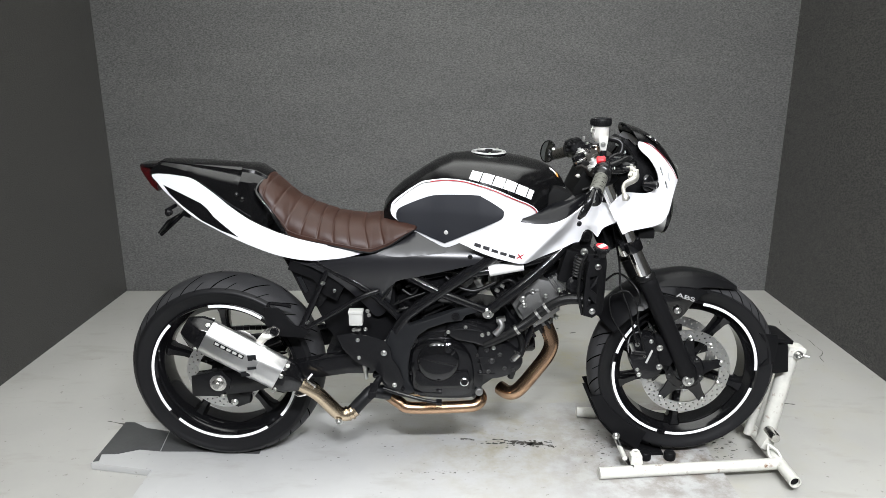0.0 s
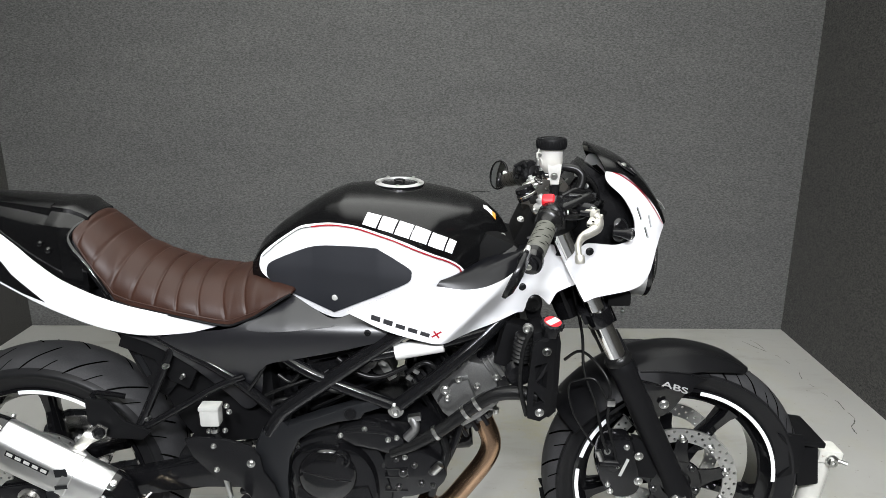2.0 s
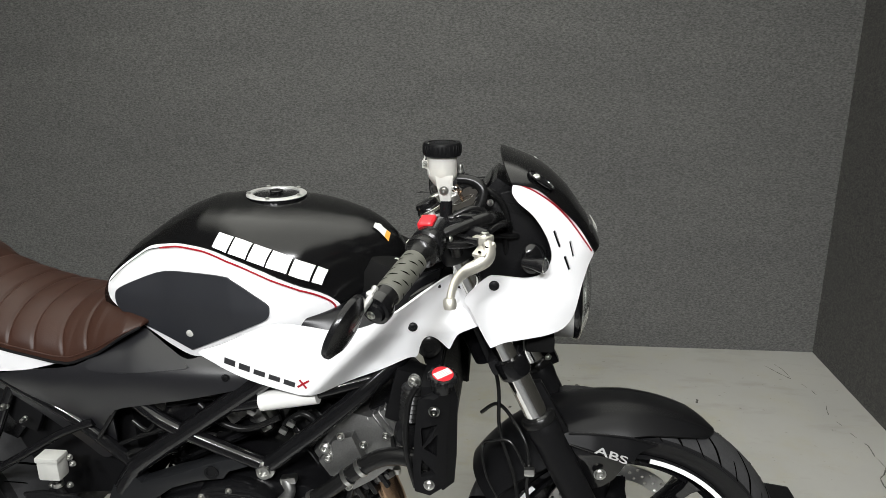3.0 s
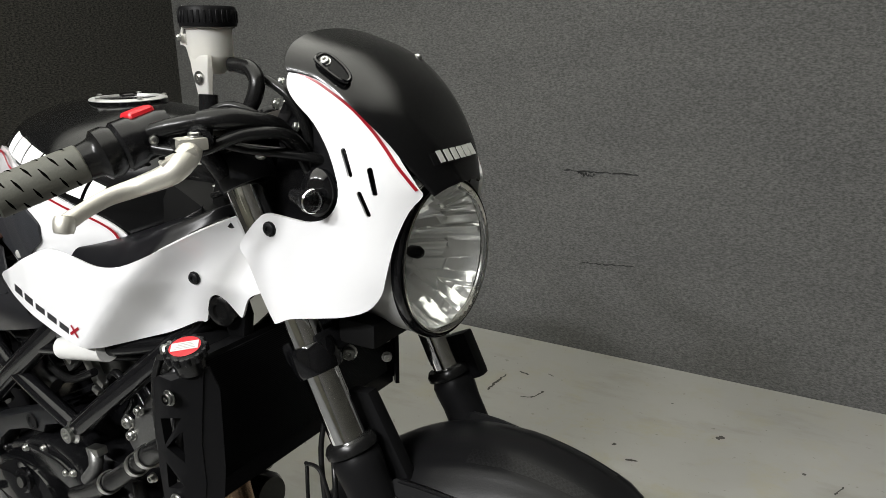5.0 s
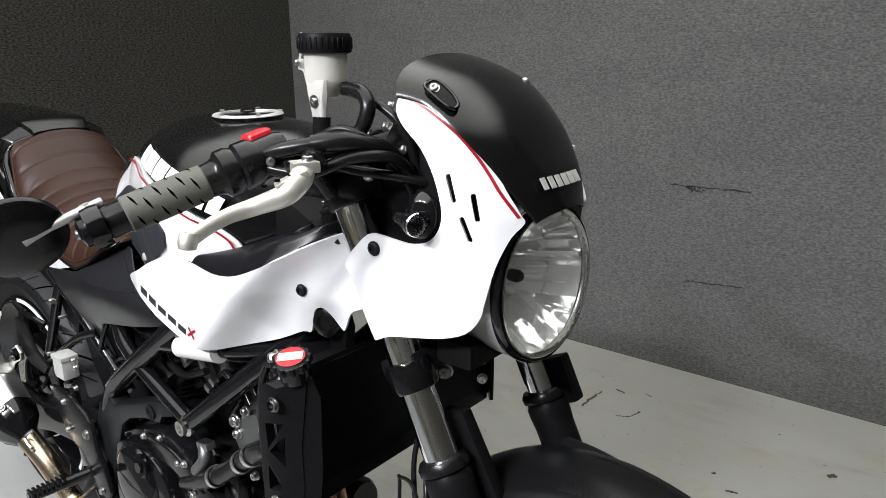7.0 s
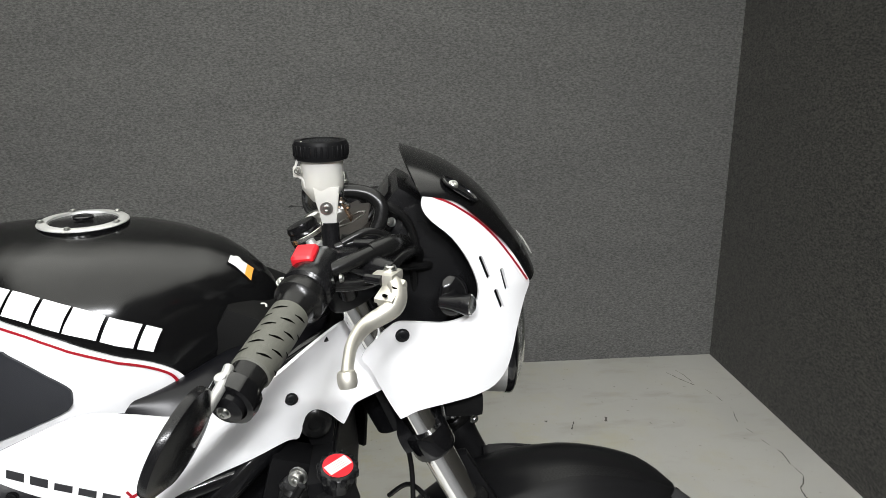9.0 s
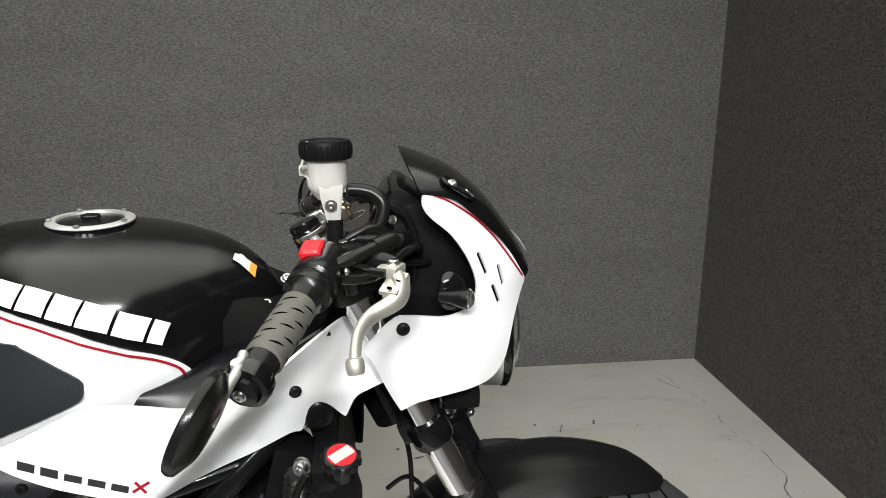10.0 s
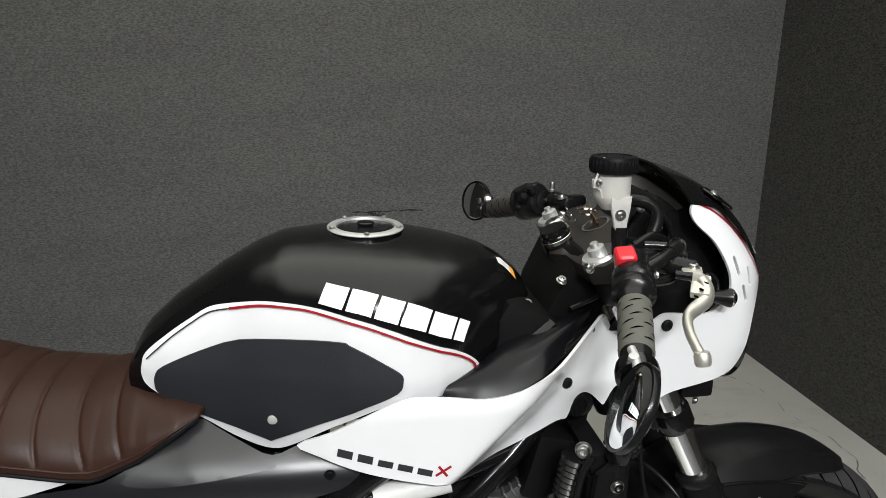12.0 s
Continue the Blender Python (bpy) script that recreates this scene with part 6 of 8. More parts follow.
part("drain_fitting", lathe([(0.012, 0), (0.012, 0.032), (0.008, 0.034), (0, 0.034)], aim((0.103, -0.13, 0.280), (0, -1, 0)), 14), ALU, engine)


def finned(centre, axis, size, count, mat, parent, name, label=""):
    """A cylinder barrel: a rounded core with cooling fins along its axis."""
    m = aim(centre, axis)
    bm = block((size[0] * 0.9, size[1] * 0.9, size[2]), m, 0.01)
    for k in range(count):
        block((size[0], size[1], size[2] / count * 0.38), m @ pose(0, 0, -size[2] / 2 + size[2] * (k + 0.5) / count), 0.002, bm, 1)
    return part(name, bm, mat, parent, label)


finned((0.235, 0, 0.525), (0.72, 0, 0.45), (0.15, 0.22, 0.11), 4, CASTBLACK, engine, "front_cylinder")
part("front_head", prism([(0.20, 0.55), (0.235, 0.60), (0.27, 0.635), (0.315, 0.625), (0.345, 0.58), (0.35, 0.53), (0.31, 0.495), (0.27, 0.47), (0.225, 0.505)], -0.115, 0.115, 0.012), ALU, engine, "bare aluminium front cylinder head")
part("head_step", prism([(0.215, 0.545), (0.245, 0.59), (0.28, 0.60), (0.30, 0.55), (0.27, 0.51), (0.235, 0.515)], -0.138, -0.11, 0.010), ALU, engine)
part("head_cover", prism([(0.30, 0.63), (0.35, 0.655), (0.385, 0.62), (0.375, 0.565), (0.345, 0.55), (0.33, 0.60)], -0.10, 0.10, 0.014), CASTBLACK, engine)
finned((0.338, -0.088, 0.612), (0.72, 0, 0.45), (0.052, 0.060, 0.062), 5, ALU, engine, "ribbed_cover", "ribbed alloy cover on the cylinder head")
for x, z, r in ((0.232, 0.575, 0.009), (0.236, 0.556, 0.007), (0.26, 0.60, 0.006), (0.30, 0.585, 0.006), (0.335, 0.56, 0.007), (0.27, 0.50, 0.006), (0.34, 0.605, 0.006)):
    part("head_bolt", bolt((x, -0.138, z), (0, -1, 0), r, 0.008), BOLT, engine)
finned((-0.01, 0, 0.585), (-0.42, 0, 0.85), (0.15, 0.20, 0.14), 5, CASTBLACK, engine, "rear_cylinder")
part("rear_head", prism([(-0.12, 0.66), (-0.05, 0.70), (0.02, 0.69), (0.045, 0.64), (0.03, 0.60), (-0.03, 0.585), (-0.08, 0.60), (-0.13, 0.625)], -0.105, 0.105, 0.012), CASTBLACK, engine)
th = part("throttle_body", lathe([(0.026, -0.05), (0.03, -0.045), (0.03, 0.03), (0.034, 0.035), (0.034, 0.05), (0.026, 0.055)], aim((0.085, -0.06, 0.635), (-0.25, 0, 1)), 22), ALU, engine, "alloy throttle body between the cylinders")
part("throttle_pulley", lathe([(0.020, 0), (0.022, 0.003), (0.020, 0.008), (0.010, 0.008), (0.009, 0.012), (0, 0.012)], aim((0.065, -0.10, 0.628), (0, -1, 0.1)), 20), ALU, th)
part("throttle_bracket", block((0.02, 0.012, 0.06), pose(0.045, -0.105, 0.625, 0, -35, 0), 0.003), ALU, th)
part("throttle_bracket", block((0.02, 0.012, 0.05), pose(0.105, -0.10, 0.605, 0, -30, 0), 0.003), BOLT, th)
part("alloy_elbow", tube([(-0.035, -0.115, 0.60), (-0.015, -0.12, 0.575), (0.02, -0.115, 0.565)], [0.016, 0.015, 0.012], 14), ALU, engine)
for k, pts in enumerate((
    [(0.0, -0.12, 0.64), (0.04, -0.128, 0.61), (0.09, -0.13, 0.60), (0.15, -0.128, 0.625)],
    [(-0.13, -0.12, 0.60), (-0.10, -0.125, 0.585), (-0.08, -0.125, 0.62), (-0.12, -0.12, 0.65)],
    [(0.15, -0.11, 0.60), (0.19, -0.12, 0.63), (0.22, -0.12, 0.60), (0.20, -0.12, 0.57)],
    [(-0.16, -0.12, 0.55), (-0.12, -0.125, 0.57), (-0.06, -0.12, 0.59)],
    [(0.17, -0.12, 0.65), (0.21, -0.12, 0.66), (0.27, -0.11, 0.67), (0.33, -0.10, 0.69)],
    [(-0.20, -0.13, 0.56), (-0.17, -0.135, 0.60), (-0.14, -0.13, 0.65)],
    [(-0.15, -0.12, 0.52), (-0.13, -0.125, 0.54), (-0.05, -0.12, 0.545)],
)):
    part("engine_hose", tube(pts, 0.0045 if k % 2 else 0.006, 10), HOSE, engine)
for x, z in ((0.10, 0.635), (0.155, 0.60), (0.13, 0.655), (-0.11, 0.645), (0.17, 0.615)):
    part("hose_clip", block((0.014, 0.01, 0.010), pose(x, -0.13, z, 0, 30, 0), 0.002), BOLT, engine)
part("loom_box", block((0.09, 0.05, 0.04), pose(-0.02, -0.10, 0.66, 0, -12, 0), 0.006), MATT, engine)
part("spark_wire", tube([(-0.05, -0.11, 0.665), (0.02, -0.125, 0.655), (0.07, -0.11, 0.67)], 0.005, 10), HOSE, engine)
wh = part("coolant_hose", tube([(0.115, -0.165, 0.437), (0.16, -0.168, 0.458), (0.207, -0.168, 0.486), (0.245, -0.165, 0.512), (0.29, -0.162, 0.548), (0.335, -0.165, 0.578), (0.38, -0.175, 0.589), (0.425, -0.19, 0.588)], [0.0105, 0.012, 0.0145, 0.014, 0.0145, 0.0155, 0.0155, 0.0145], 18), HOSE, bike, "thick black coolant hose")
for p, d in (((0.213, -0.168, 0.49), (0.8, 0, 0.55)), ((0.275, -0.163, 0.536), (0.78, 0, 0.62)), ((0.41, -0.187, 0.589), (1, -0.3, 0)), ((0.30, -0.163, 0.556), (0.78, 0, 0.62))):
    part("hose_clamp", lathe([(0.0150, -0.004), (0.0166, -0.004), (0.0166, 0.004), (0.0150, 0.004)], aim(p, d), 24, closed=True), BOLT, wh, "bright hose clamp")
part("alloy_pipe", tube([(0.160, -0.150, 0.515), (0.168, -0.158, 0.495), (0.15, -0.16, 0.47)], [0.011, 0.010, 0.012], 14), ALU, engine, "short bright water pipe")
part("pipe_clip", block((0.028, 0.016, 0.012), pose(0.166, -0.152, 0.517, 0, -10, 0), 0.002), BOLT, engine)
part("coolant_hose", tube([(0.22, -0.13, 0.47), (0.235, -0.14, 0.42), (0.215, -0.145, 0.37), (0.20, -0.14, 0.32)], 0.010, 12), HOSE, bike)
part("hose_joint", tube([(0.205, -0.165, 0.392), (0.222, -0.167, 0.412)], 0.009, 12, 2), BOLT, bike)
part("front_strut", tube([(0.275, -0.10, 0.52), (0.255, -0.11, 0.44), (0.225, -0.11, 0.37), (0.20, -0.10, 0.33)], 0.009, 12), FRAMEBLACK, bike)

# exhaust
header = part("exhaust_header", tube([(0.305, -0.035, 0.50), (0.318, -0.045, 0.455), (0.336, -0.052, 0.405), (0.326, -0.056, 0.36), (0.285, -0.058, 0.30), (0.235, -0.06, 0.238), (0.205, -0.045, 0.220), (0.18, -0.015, 0.222)], 0.0235, 20, 7), BRONZE, bike, "heat tinted bronze exhaust header")
part("header_clamp", lathe([(0.021, -0.006), (0.027, -0.006), (0.028, 0), (0.027, 0.006), (0.021, 0.006)], aim((0.313, -0.043, 0.470), (0.2, 0, -1)), 20, closed=True), ALU, header)
part("header_flange", block((0.08, 0.06, 0.012), pose(0.308, -0.035, 0.498, 0, 12, 0), 0.004), ALU, header)
for y in (-0.07, 0.0):
    part("flange_nut", bolt((0.345 if y else 0.28, y, 0.495), (0.1, 0, -1), 0.006, 0.012), BOLT, header)
part("lower_pipe", tube([(0.06, -0.03, 0.235), (0.10, -0.07, 0.238), (0.113, -0.105, 0.232), (0.098, -0.128, 0.222), (0.06, -0.132, 0.216), (-0.105, -0.13, 0.210), (-0.145, -0.125, 0.226), (-0.185, -0.115, 0.252)], 0.019, 18, 7), BRONZE, header, "bronze lower exhaust pipe")
part("lower_pipe", tube([(0.08, -0.085, 0.244), (-0.05, -0.10, 0.248), (-0.12, -0.10, 0.246), (-0.16, -0.10, 0.256)], 0.013, 14, 5), GOLDPIPE, header)
part("pipe_joint", tube([(-0.175, -0.12, 0.255), (-0.225, -0.135, 0.270), (-0.255, -0.15, 0.25), (-0.29, -0.162, 0.215)], [0.022, 0.022, 0.020, 0.0205], 18), CASTGREY, header, "dark pipe joint")
part("mid_pipe", tube([(-0.278, -0.160, 0.222), (-0.305, -0.166, 0.208), (-0.330, -0.172, 0.215), (-0.352, -0.178, 0.242), (-0.39, -0.188, 0.290), (-0.43, -0.197, 0.322), (-0.465, -0.20, 0.342)], [0.021, 0.021, 0.0215, 0.0215, 0.0215, 0.022, 0.023], 20, 7), GOLDPIPE, header, "straw coloured silencer link pipe")
for x, z, y in ((-0.302, 0.210, -0.165), (-0.289, 0.214, -0.163)):
    part("pipe_band", lathe([(0.0205, -0.004), (0.024, -0.003), (0.024, 0.003), (0.0205, 0.004)], aim((x, y, z), (-1, -0.2, -0.35)), 20, closed=True), GOLDPIPE, header)
part("pipe_bolt", bolt((-0.327, -0.195, 0.200), (0, -1, -0.3), 0.009, 0.01), BOLT, header)
part("spring_hook", tube([(-0.40, -0.20, 0.36), (-0.412, -0.212, 0.345), (-0.392, -0.21, 0.325), (-0.40, -0.205, 0.317)], 0.0035, 8), STEEL, header)
part("spring_hook", tube([(-0.455, -0.20, 0.296), (-0.44, -0.208, 0.292), (-0.415, -0.205, 0.298)], 0.0035, 8), STEEL, header)
MA, MB = Vector((-0.712, -0.202, 0.487)), Vector((-0.487, -0.202, 0.358))
MX = (MB - MA).normalized()
MU = Vector((0, -1, 0)).cross(MX).normalized()
if MU.z < 0:
    MU = -MU


def can_section(t, grow=1.0, rear=1.0):
    """One rounded six-sided section of the silencer, at t along it."""
    p = MA + (MB - MA) * t
    out = []
    for k in range(36):
        a = 2 * math.pi * k / 36
        r = 0.0535 * grow * (1 - 0.045 * math.cos(6 * (a - 0.0))) * rear
        out.append(p + MU * (r * math.sin(a)) + Vector((0, -1, 0)) * (r * 0.80 * math.cos(a)))
    return out


can = part("silencer", loft([can_section(0, 0.97), can_section(0.01), can_section(0.99), can_section(1, 0.97)]), CAN, bike, "brushed steel silencer with black end caps", 35)
part("rear_cap", loft([can_section(0.03, 1.03), can_section(0.0, 1.035), can_section(-0.09, 0.96), can_section(-0.2, 0.66), can_section(-0.235, 0.52), can_section(-0.235, 0.42), can_section(-0.12, 0.40)]), BLACK, can, "black rear silencer cap")
part("front_cap", loft([can_section(0.965, 1.03), can_section(1.0, 1.035), can_section(1.10, 0.92), can_section(1.21, 0.5), can_section(1.24, 0.42)]), BLACK, can, "black front silencer cap")
part("strap", loft([can_section(0.615, 1.0), can_section(0.62, 1.035), can_section(0.69, 1.035), can_section(0.695, 1.0)]), CAN, can, "steel silencer strap")
part("strap_lug", prism([(-0.575, 0.448), (-0.545, 0.485), (-0.515, 0.502), (-0.495, 0.49), (-0.50, 0.472), (-0.535, 0.455), (-0.56, 0.43)], -0.168, -0.158, 0.003), STEEL, can)
part("lug_bush", lathe([(0.013, 0), (0.013, 0.008), (0.008, 0.009), (0.006, 0.006), (0, 0.006)], aim((-0.512, -0.168, 0.484), (0, -1, 0)), 18), CASTBLACK, can)
for t, a in ((0.0, 1.0), (0.0, 2.3), (0.0, -0.6), (0.995, 1.0), (0.995, -0.6), (0.985, -1.15), (0.985, 0.3)):
    p = MA + (MB - MA) * t
    d = MU * math.sin(a) + Vector((0, -1, 0)) * math.cos(a)
    q = p + MU * (0.0550 * math.sin(a)) + Vector((0, -1, 0)) * (0.0450 * math.cos(a))
    part("cap_rivet", bolt(q, d, 0.0055, 0.006), BOLT, can)
part("badge_plate", block((0.094, 0.0012, 0.013), Matrix.Translation(MA + (MB - MA) * 0.335 + Vector((0, -0.0436, 0)) + MU * 0.016) @ MX.to_track_quat("X", "Z").to_matrix().to_4x4(), 0.0003), CASTBLACK, can, "dark silencer badge", 0)
for k in range(5):
    c = MA + (MB - MA) * (0.19 + 0.072 * k) + Vector((0, -0.0440, 0)) + MU * 0.016
    part("badge_bar", block((0.013, 0.0016, 0.007), Matrix.Translation(c) @ MX.to_track_quat("X", "Z").to_matrix().to_4x4(), 0.0003), DECALGREY, can, "pale bar of the silencer badge", 0)
for t, u, h in ((0.60, 0.026, 0.018), (0.655, -0.002, 0.008), (0.62, -0.03, 0.015)):
    c = MA + (MB - MA) * t + Vector((0, -0.0445 if abs(u) < 0.02 else -0.0405, 0)) + MU * u
    part("strap_mark", block((0.026, 0.002, h), Matrix.Translation(c) @ MX.to_track_quat("X", "Z").to_matrix().to_4x4() @ pose(0, 0, 0, 0, -35, 0), 0.0005), CASTGREY, can, "", 0)


# seat
def seat_top(x):
    return lerp(x, (-0.560, -0.547, -0.527, -0.498, -0.449, -0.398, -0.329, -0.242, -0.172, -0.122, -0.083), (0.918, 0.934, 0.936, 0.908, 0.867, 0.840, 0.814, 0.803, 0.814, 0.812, 0.798))


def seat_low(x):
    return lerp(x, (-0.560, -0.548, -0.531, -0.508, -0.477, -0.464, -0.43, -0.38, -0.314, -0.248, -0.215, -0.164, -0.113, -0.078), (0.912, 0.898, 0.864, 0.830, 0.790, 0.768, 0.757, 0.749, 0.737, 0.723, 0.720, 0.740, 0.774, 0.790))


def seat_wide(x):
    return lerp(x, (-0.560, -0.545, -0.5, -0.42, -0.32, -0.22, -0.15, -0.115, -0.09, -0.078), (0.075, 0.102, 0.120, 0.132, 0.143, 0.145, 0.142, 0.136, 0.118, 0.08))


def seat_mesh():
    rings = []
    grooves = (-0.518, -0.480, -0.443, -0.405, -0.368, -0.333, -0.293, -0.246, -0.200)
    for x0 in np.linspace(-0.560, -0.078, 270):
        ring = []
        for k in range(41):
            th = math.pi * k / 40
            c, s = math.cos(th), math.sin(th)
            zb, zt, w = seat_low(x0), seat_top(x0), seat_wide(x0)
            y = -w * math.copysign(abs(c) ** 0.88, c)
            h = s ** 0.95
            z = zb + (zt - zb) * h
            lean = lerp(x0, (-0.5, -0.4, -0.336, -0.24), (0.38, 0.25, -0.05, -0.3))
            g = min(abs(x0 - lean * (z - zt) - q) for q in grooves)
            dip = 0.0026 * math.exp(-(g / 0.0022) ** 2) * min(1, max(0, (h - 0.16) / 0.06)) if x0 > -0.545 else 0
            puff = 0.0008 * math.cos(min(g / 0.0185, 1) * math.pi) * -1 * min(1, max(0, (h - 0.16) / 0.06))
            n = Vector((0, y / max(w, 0.01), 0.4 + h)).normalized()
            ring.append(Vector((x0, y, z)) - n * dip + n * puff * 0.6)
        rings.append(ring)
    return loft(rings)


seat = part("seat", seat_mesh(), LEATHER, bike, "brown leather seat with stitched rolls", 60)
for s in (-1, 1):
    def seam(h, out):
        pts = []
        for x in np.linspace(-0.545, -0.092, 40):
            c = math.cos(math.asin(min(1, h ** (1 / 0.95))))
            pts.append((x, s * (seat_wide(x) * c ** 0.88 + out), seat_low(x) + (seat_top(x) - seat_low(x)) * h))
        return pts
    part("seat_piping", tube(seam(0.15, 0.0), 0.0016, 8, 1), LEATHER, seat)
    part("seat_trim", tube(seam(0.02, 0.0), 0.0028, 8, 1), MATT, seat)


# tail
def tail_side(x, z):
    return lerp(x, (-0.95, -0.87, -0.76, -0.6, -0.45, -0.3, -0.22), (0.048, 0.072, 0.100, 0.124, 0.137, 0.142, 0.135)) - 0.18 * max(0, z - 0.80) - 0.10 * max(0, 0.74 - z)


def tail_skin(x, z):
    return tail_side(x, min(z, 0.86))


def cover_side(x, z):
    """Side cover: a soft ridge that falls away above and below."""
    ridge = lerp(x, (-0.5, -0.3, -0.1, 0.14), (0.695, 0.690, 0.705, 0.700))
    base = lerp(x, (-0.5, -0.38, -0.28, -0.18, -0.08, 0.02, 0.14), (0.108, 0.130, 0.146, 0.156, 0.160, 0.162, 0.160))
    d = z - ridge
    return base - (lerp(x, (-0.30, -0.12), (0.42, 1.2)) if d > 0 else 0.34) * (math.sqrt(d * d + 0.0009) - 0.03)


def tail_mesh():
    rings = []
    for x in sorted([*np.linspace(-0.918, -0.532, 36), -0.612, -0.606]):
        zt = lerp(x, (-0.918, -0.907, -0.877, -0.787, -0.695, -0.610, -0.568, -0.533, -0.498, -0.470), (0.918, 0.945, 0.966, 0.962, 0.957, 0.951, 0.946, 0.926, 0.894, 0.85))
        zb = lerp(x, (-0.918, -0.86, -0.76, -0.66, -0.57, -0.49, -0.478), (0.910, 0.903, 0.885, 0.822, 0.78, 0.755, 0.75))
        w = (tail_side(x, 0.86) - 0.004) * lerp(x, (-0.575, -0.545), (1.0, 0.80))
        h = zt - zb
        k = lerp(x, (-0.90, -0.80, -0.612), (0.08, 0.28, 1.1)) if x < -0.609 else 0.6
        half = [(-w, zb), (-w, zb + 0.40 * h), (-w * 0.985, zb + 0.60 * h), (-w * 0.95, zt - min(0.060 * k, 0.3 * h)), (-w * 0.90, zt - min(0.050 * k, 0.25 * h)), (-w * 0.64, zt - 0.022 * k), (-w * 0.615, zt - 0.008 * k), (-w * 0.56, zt - 0.004 * k), (-w * 0.25, zt + 0.001), (0, zt + 0.002)]
        rings.append([(x, y, z) for y, z in half] + [(x, -y, z) for y, z in half[-2::-1]])
    return loft(rings)


tail = part("tail_unit", tail_mesh(), BODYBLACK, bike, "gloss black tail hump with white sides", 28)
for s in (-1, 1):
    tw = part("tail_panel", panel([(-0.898, 0.922), (-0.893, 0.929), (-0.86, 0.931), (-0.819, 0.929), (-0.764, 0.922), (-0.722, 0.899), (-0.68, 0.870), (-0.639, 0.841), (-0.569, 0.801), (-0.50, 0.772), (-0.44, 0.753), (-0.386, 0.740), (-0.30, 0.726), (-0.228, 0.714), (-0.286, 0.696), (-0.34, 0.688), (-0.397, 0.684), (-0.456, 0.690), (-0.524, 0.707), (-0.607, 0.738), (-0.690, 0.773), (-0.778, 0.818), (-0.852, 0.873), (-0.882, 0.905)], tail_skin, s, 0.004, 4, 0.012, lift=0.003), WHITE, tail, "gloss white tail side panel")
    part("tail_inset", panel([(-0.860, 0.898), (-0.80, 0.875), (-0.735, 0.849), (-0.714, 0.833), (-0.695, 0.812), (-0.618, 0.753), (-0.670, 0.770), (-0.735, 0.800), (-0.800, 0.840), (-0.840, 0.872)], tail_skin, s, 0.002, 0, 0.012, lift=0.0045), BLACK, tw, "black inset on the tail panel", 0)
    part("tail_edge", tube([(-0.530, 0.0, 0.916), (-0.540, s * 0.045, 0.914), (-0.552, s * 0.085, 0.902), (-0.558, s * 0.102, 0.884), (-0.545, s * 0.113, 0.866), (-0.525, s * 0.118, 0.844), (-0.503, s * 0.122, 0.816), (-0.474, s * 0.127, 0.770)], 0.006, 10), BLACK, tail, "rounded gloss edge of the tail beside the seat")
    part("seat_clip", lathe([(0.006, 0), (0.007, 0.004), (0.004, 0.008), (0, 0.009)], aim((-0.600, s * (tail_side(-0.60, 0.86) - 0.003), 0.863), (0, s, 0.3)), 14), BLACK, tail)
    part("seat_clip", lathe([(0.005, 0), (0.006, 0.004), (0.003, 0.007), (0, 0.008)], aim((-0.618, s * (tail_side(-0.618, 0.86) - 0.003), 0.876), (0, s, 0.3)), 14), BLACK, tail)
    # satin side covers under the seat
    sd = part("side_cover", panel([(-0.49, 0.695), (-0.42, 0.684), (-0.38, 0.688), (-0.30, 0.705), (-0.205, 0.720), (-0.152, 0.750), (-0.128, 0.765), (-0.095, 0.776), (-0.070, 0.767), (-0.035, 0.751), (0.0, 0.738), (0.035, 0.746), (0.07, 0.750), (0.14, 0.712), (0.02, 0.674), (-0.08, 0.650), (-0.148, 0.632), (-0.160, 0.60), (-0.168, 0.56), (-0.185, 0.520), (-0.215, 0.505), (-0.245, 0.545), (-0.318, 0.622), (-0.40, 0.672)], cover_side, s, 0.004, 3, 0.012), COVER, bike, "satin black side cover below the seat")
    part("cover_insert", panel([(-0.182, 0.720), (-0.145, 0.742), (-0.100, 0.762), (-0.070, 0.758), (-0.030, 0.742), (0.005, 0.728), (-0.03, 0.722), (-0.09, 0.716), (-0.146, 0.713)], lambda x, z: cover_side(x, z) + 0.002, s, 0.004, 3, 0.012), COVER, sd, "raised satin insert in the side cover")
    part("cover_bolt", bolt((0.072, s * 0.158, 0.713), (0, s, 0), 0.006, 0.004), MATT, sd)
tl = part("tail_light", loft([[(x, y * w, z) for y, z in ((-1, zl), (-1.02, (zl + zh) / 2), (-0.9, zh), (0.9, zh), (1.02, (zl + zh) / 2), (1, zl))] for x, w, zl, zh in ((-0.944, 0.03, 0.940, 0.950), (-0.930, 0.038, 0.920, 0.952), (-0.908, 0.046, 0.893, 0.942), (-0.886, 0.053, 0.876, 0.915))]), TAILRED, bike, "dark red tail light")
part("tail_tip", loft([[(x, y, z) for y, z in ((-w, 0.948), (-w * 0.8, 0.955), (w * 0.8, 0.955), (w, 0.948))] for x, w in ((-0.945, 0.03), (-0.91, 0.05), (-0.87, 0.05))]), BLACK, tail)
part("under_tail", prism([(-0.90, 0.915), (-0.86, 0.888), (-0.80, 0.852), (-0.70, 0.795), (-0.60, 0.752), (-0.52, 0.715), (-0.42, 0.69), (-0.42, 0.72), (-0.60, 0.78), (-0.80, 0.88), (-0.90, 0.915)], -0.055, 0.055, 0.006), MATT, bike, "black plastic under the tail")
ph = part("plate_holder", tube([(-0.82, 0, 0.83), (-0.83, 0, 0.80), (-0.87, 0, 0.765), (-0.915, 0, 0.728)], 0.006, 10), MATT, bike, "small black plate holder")
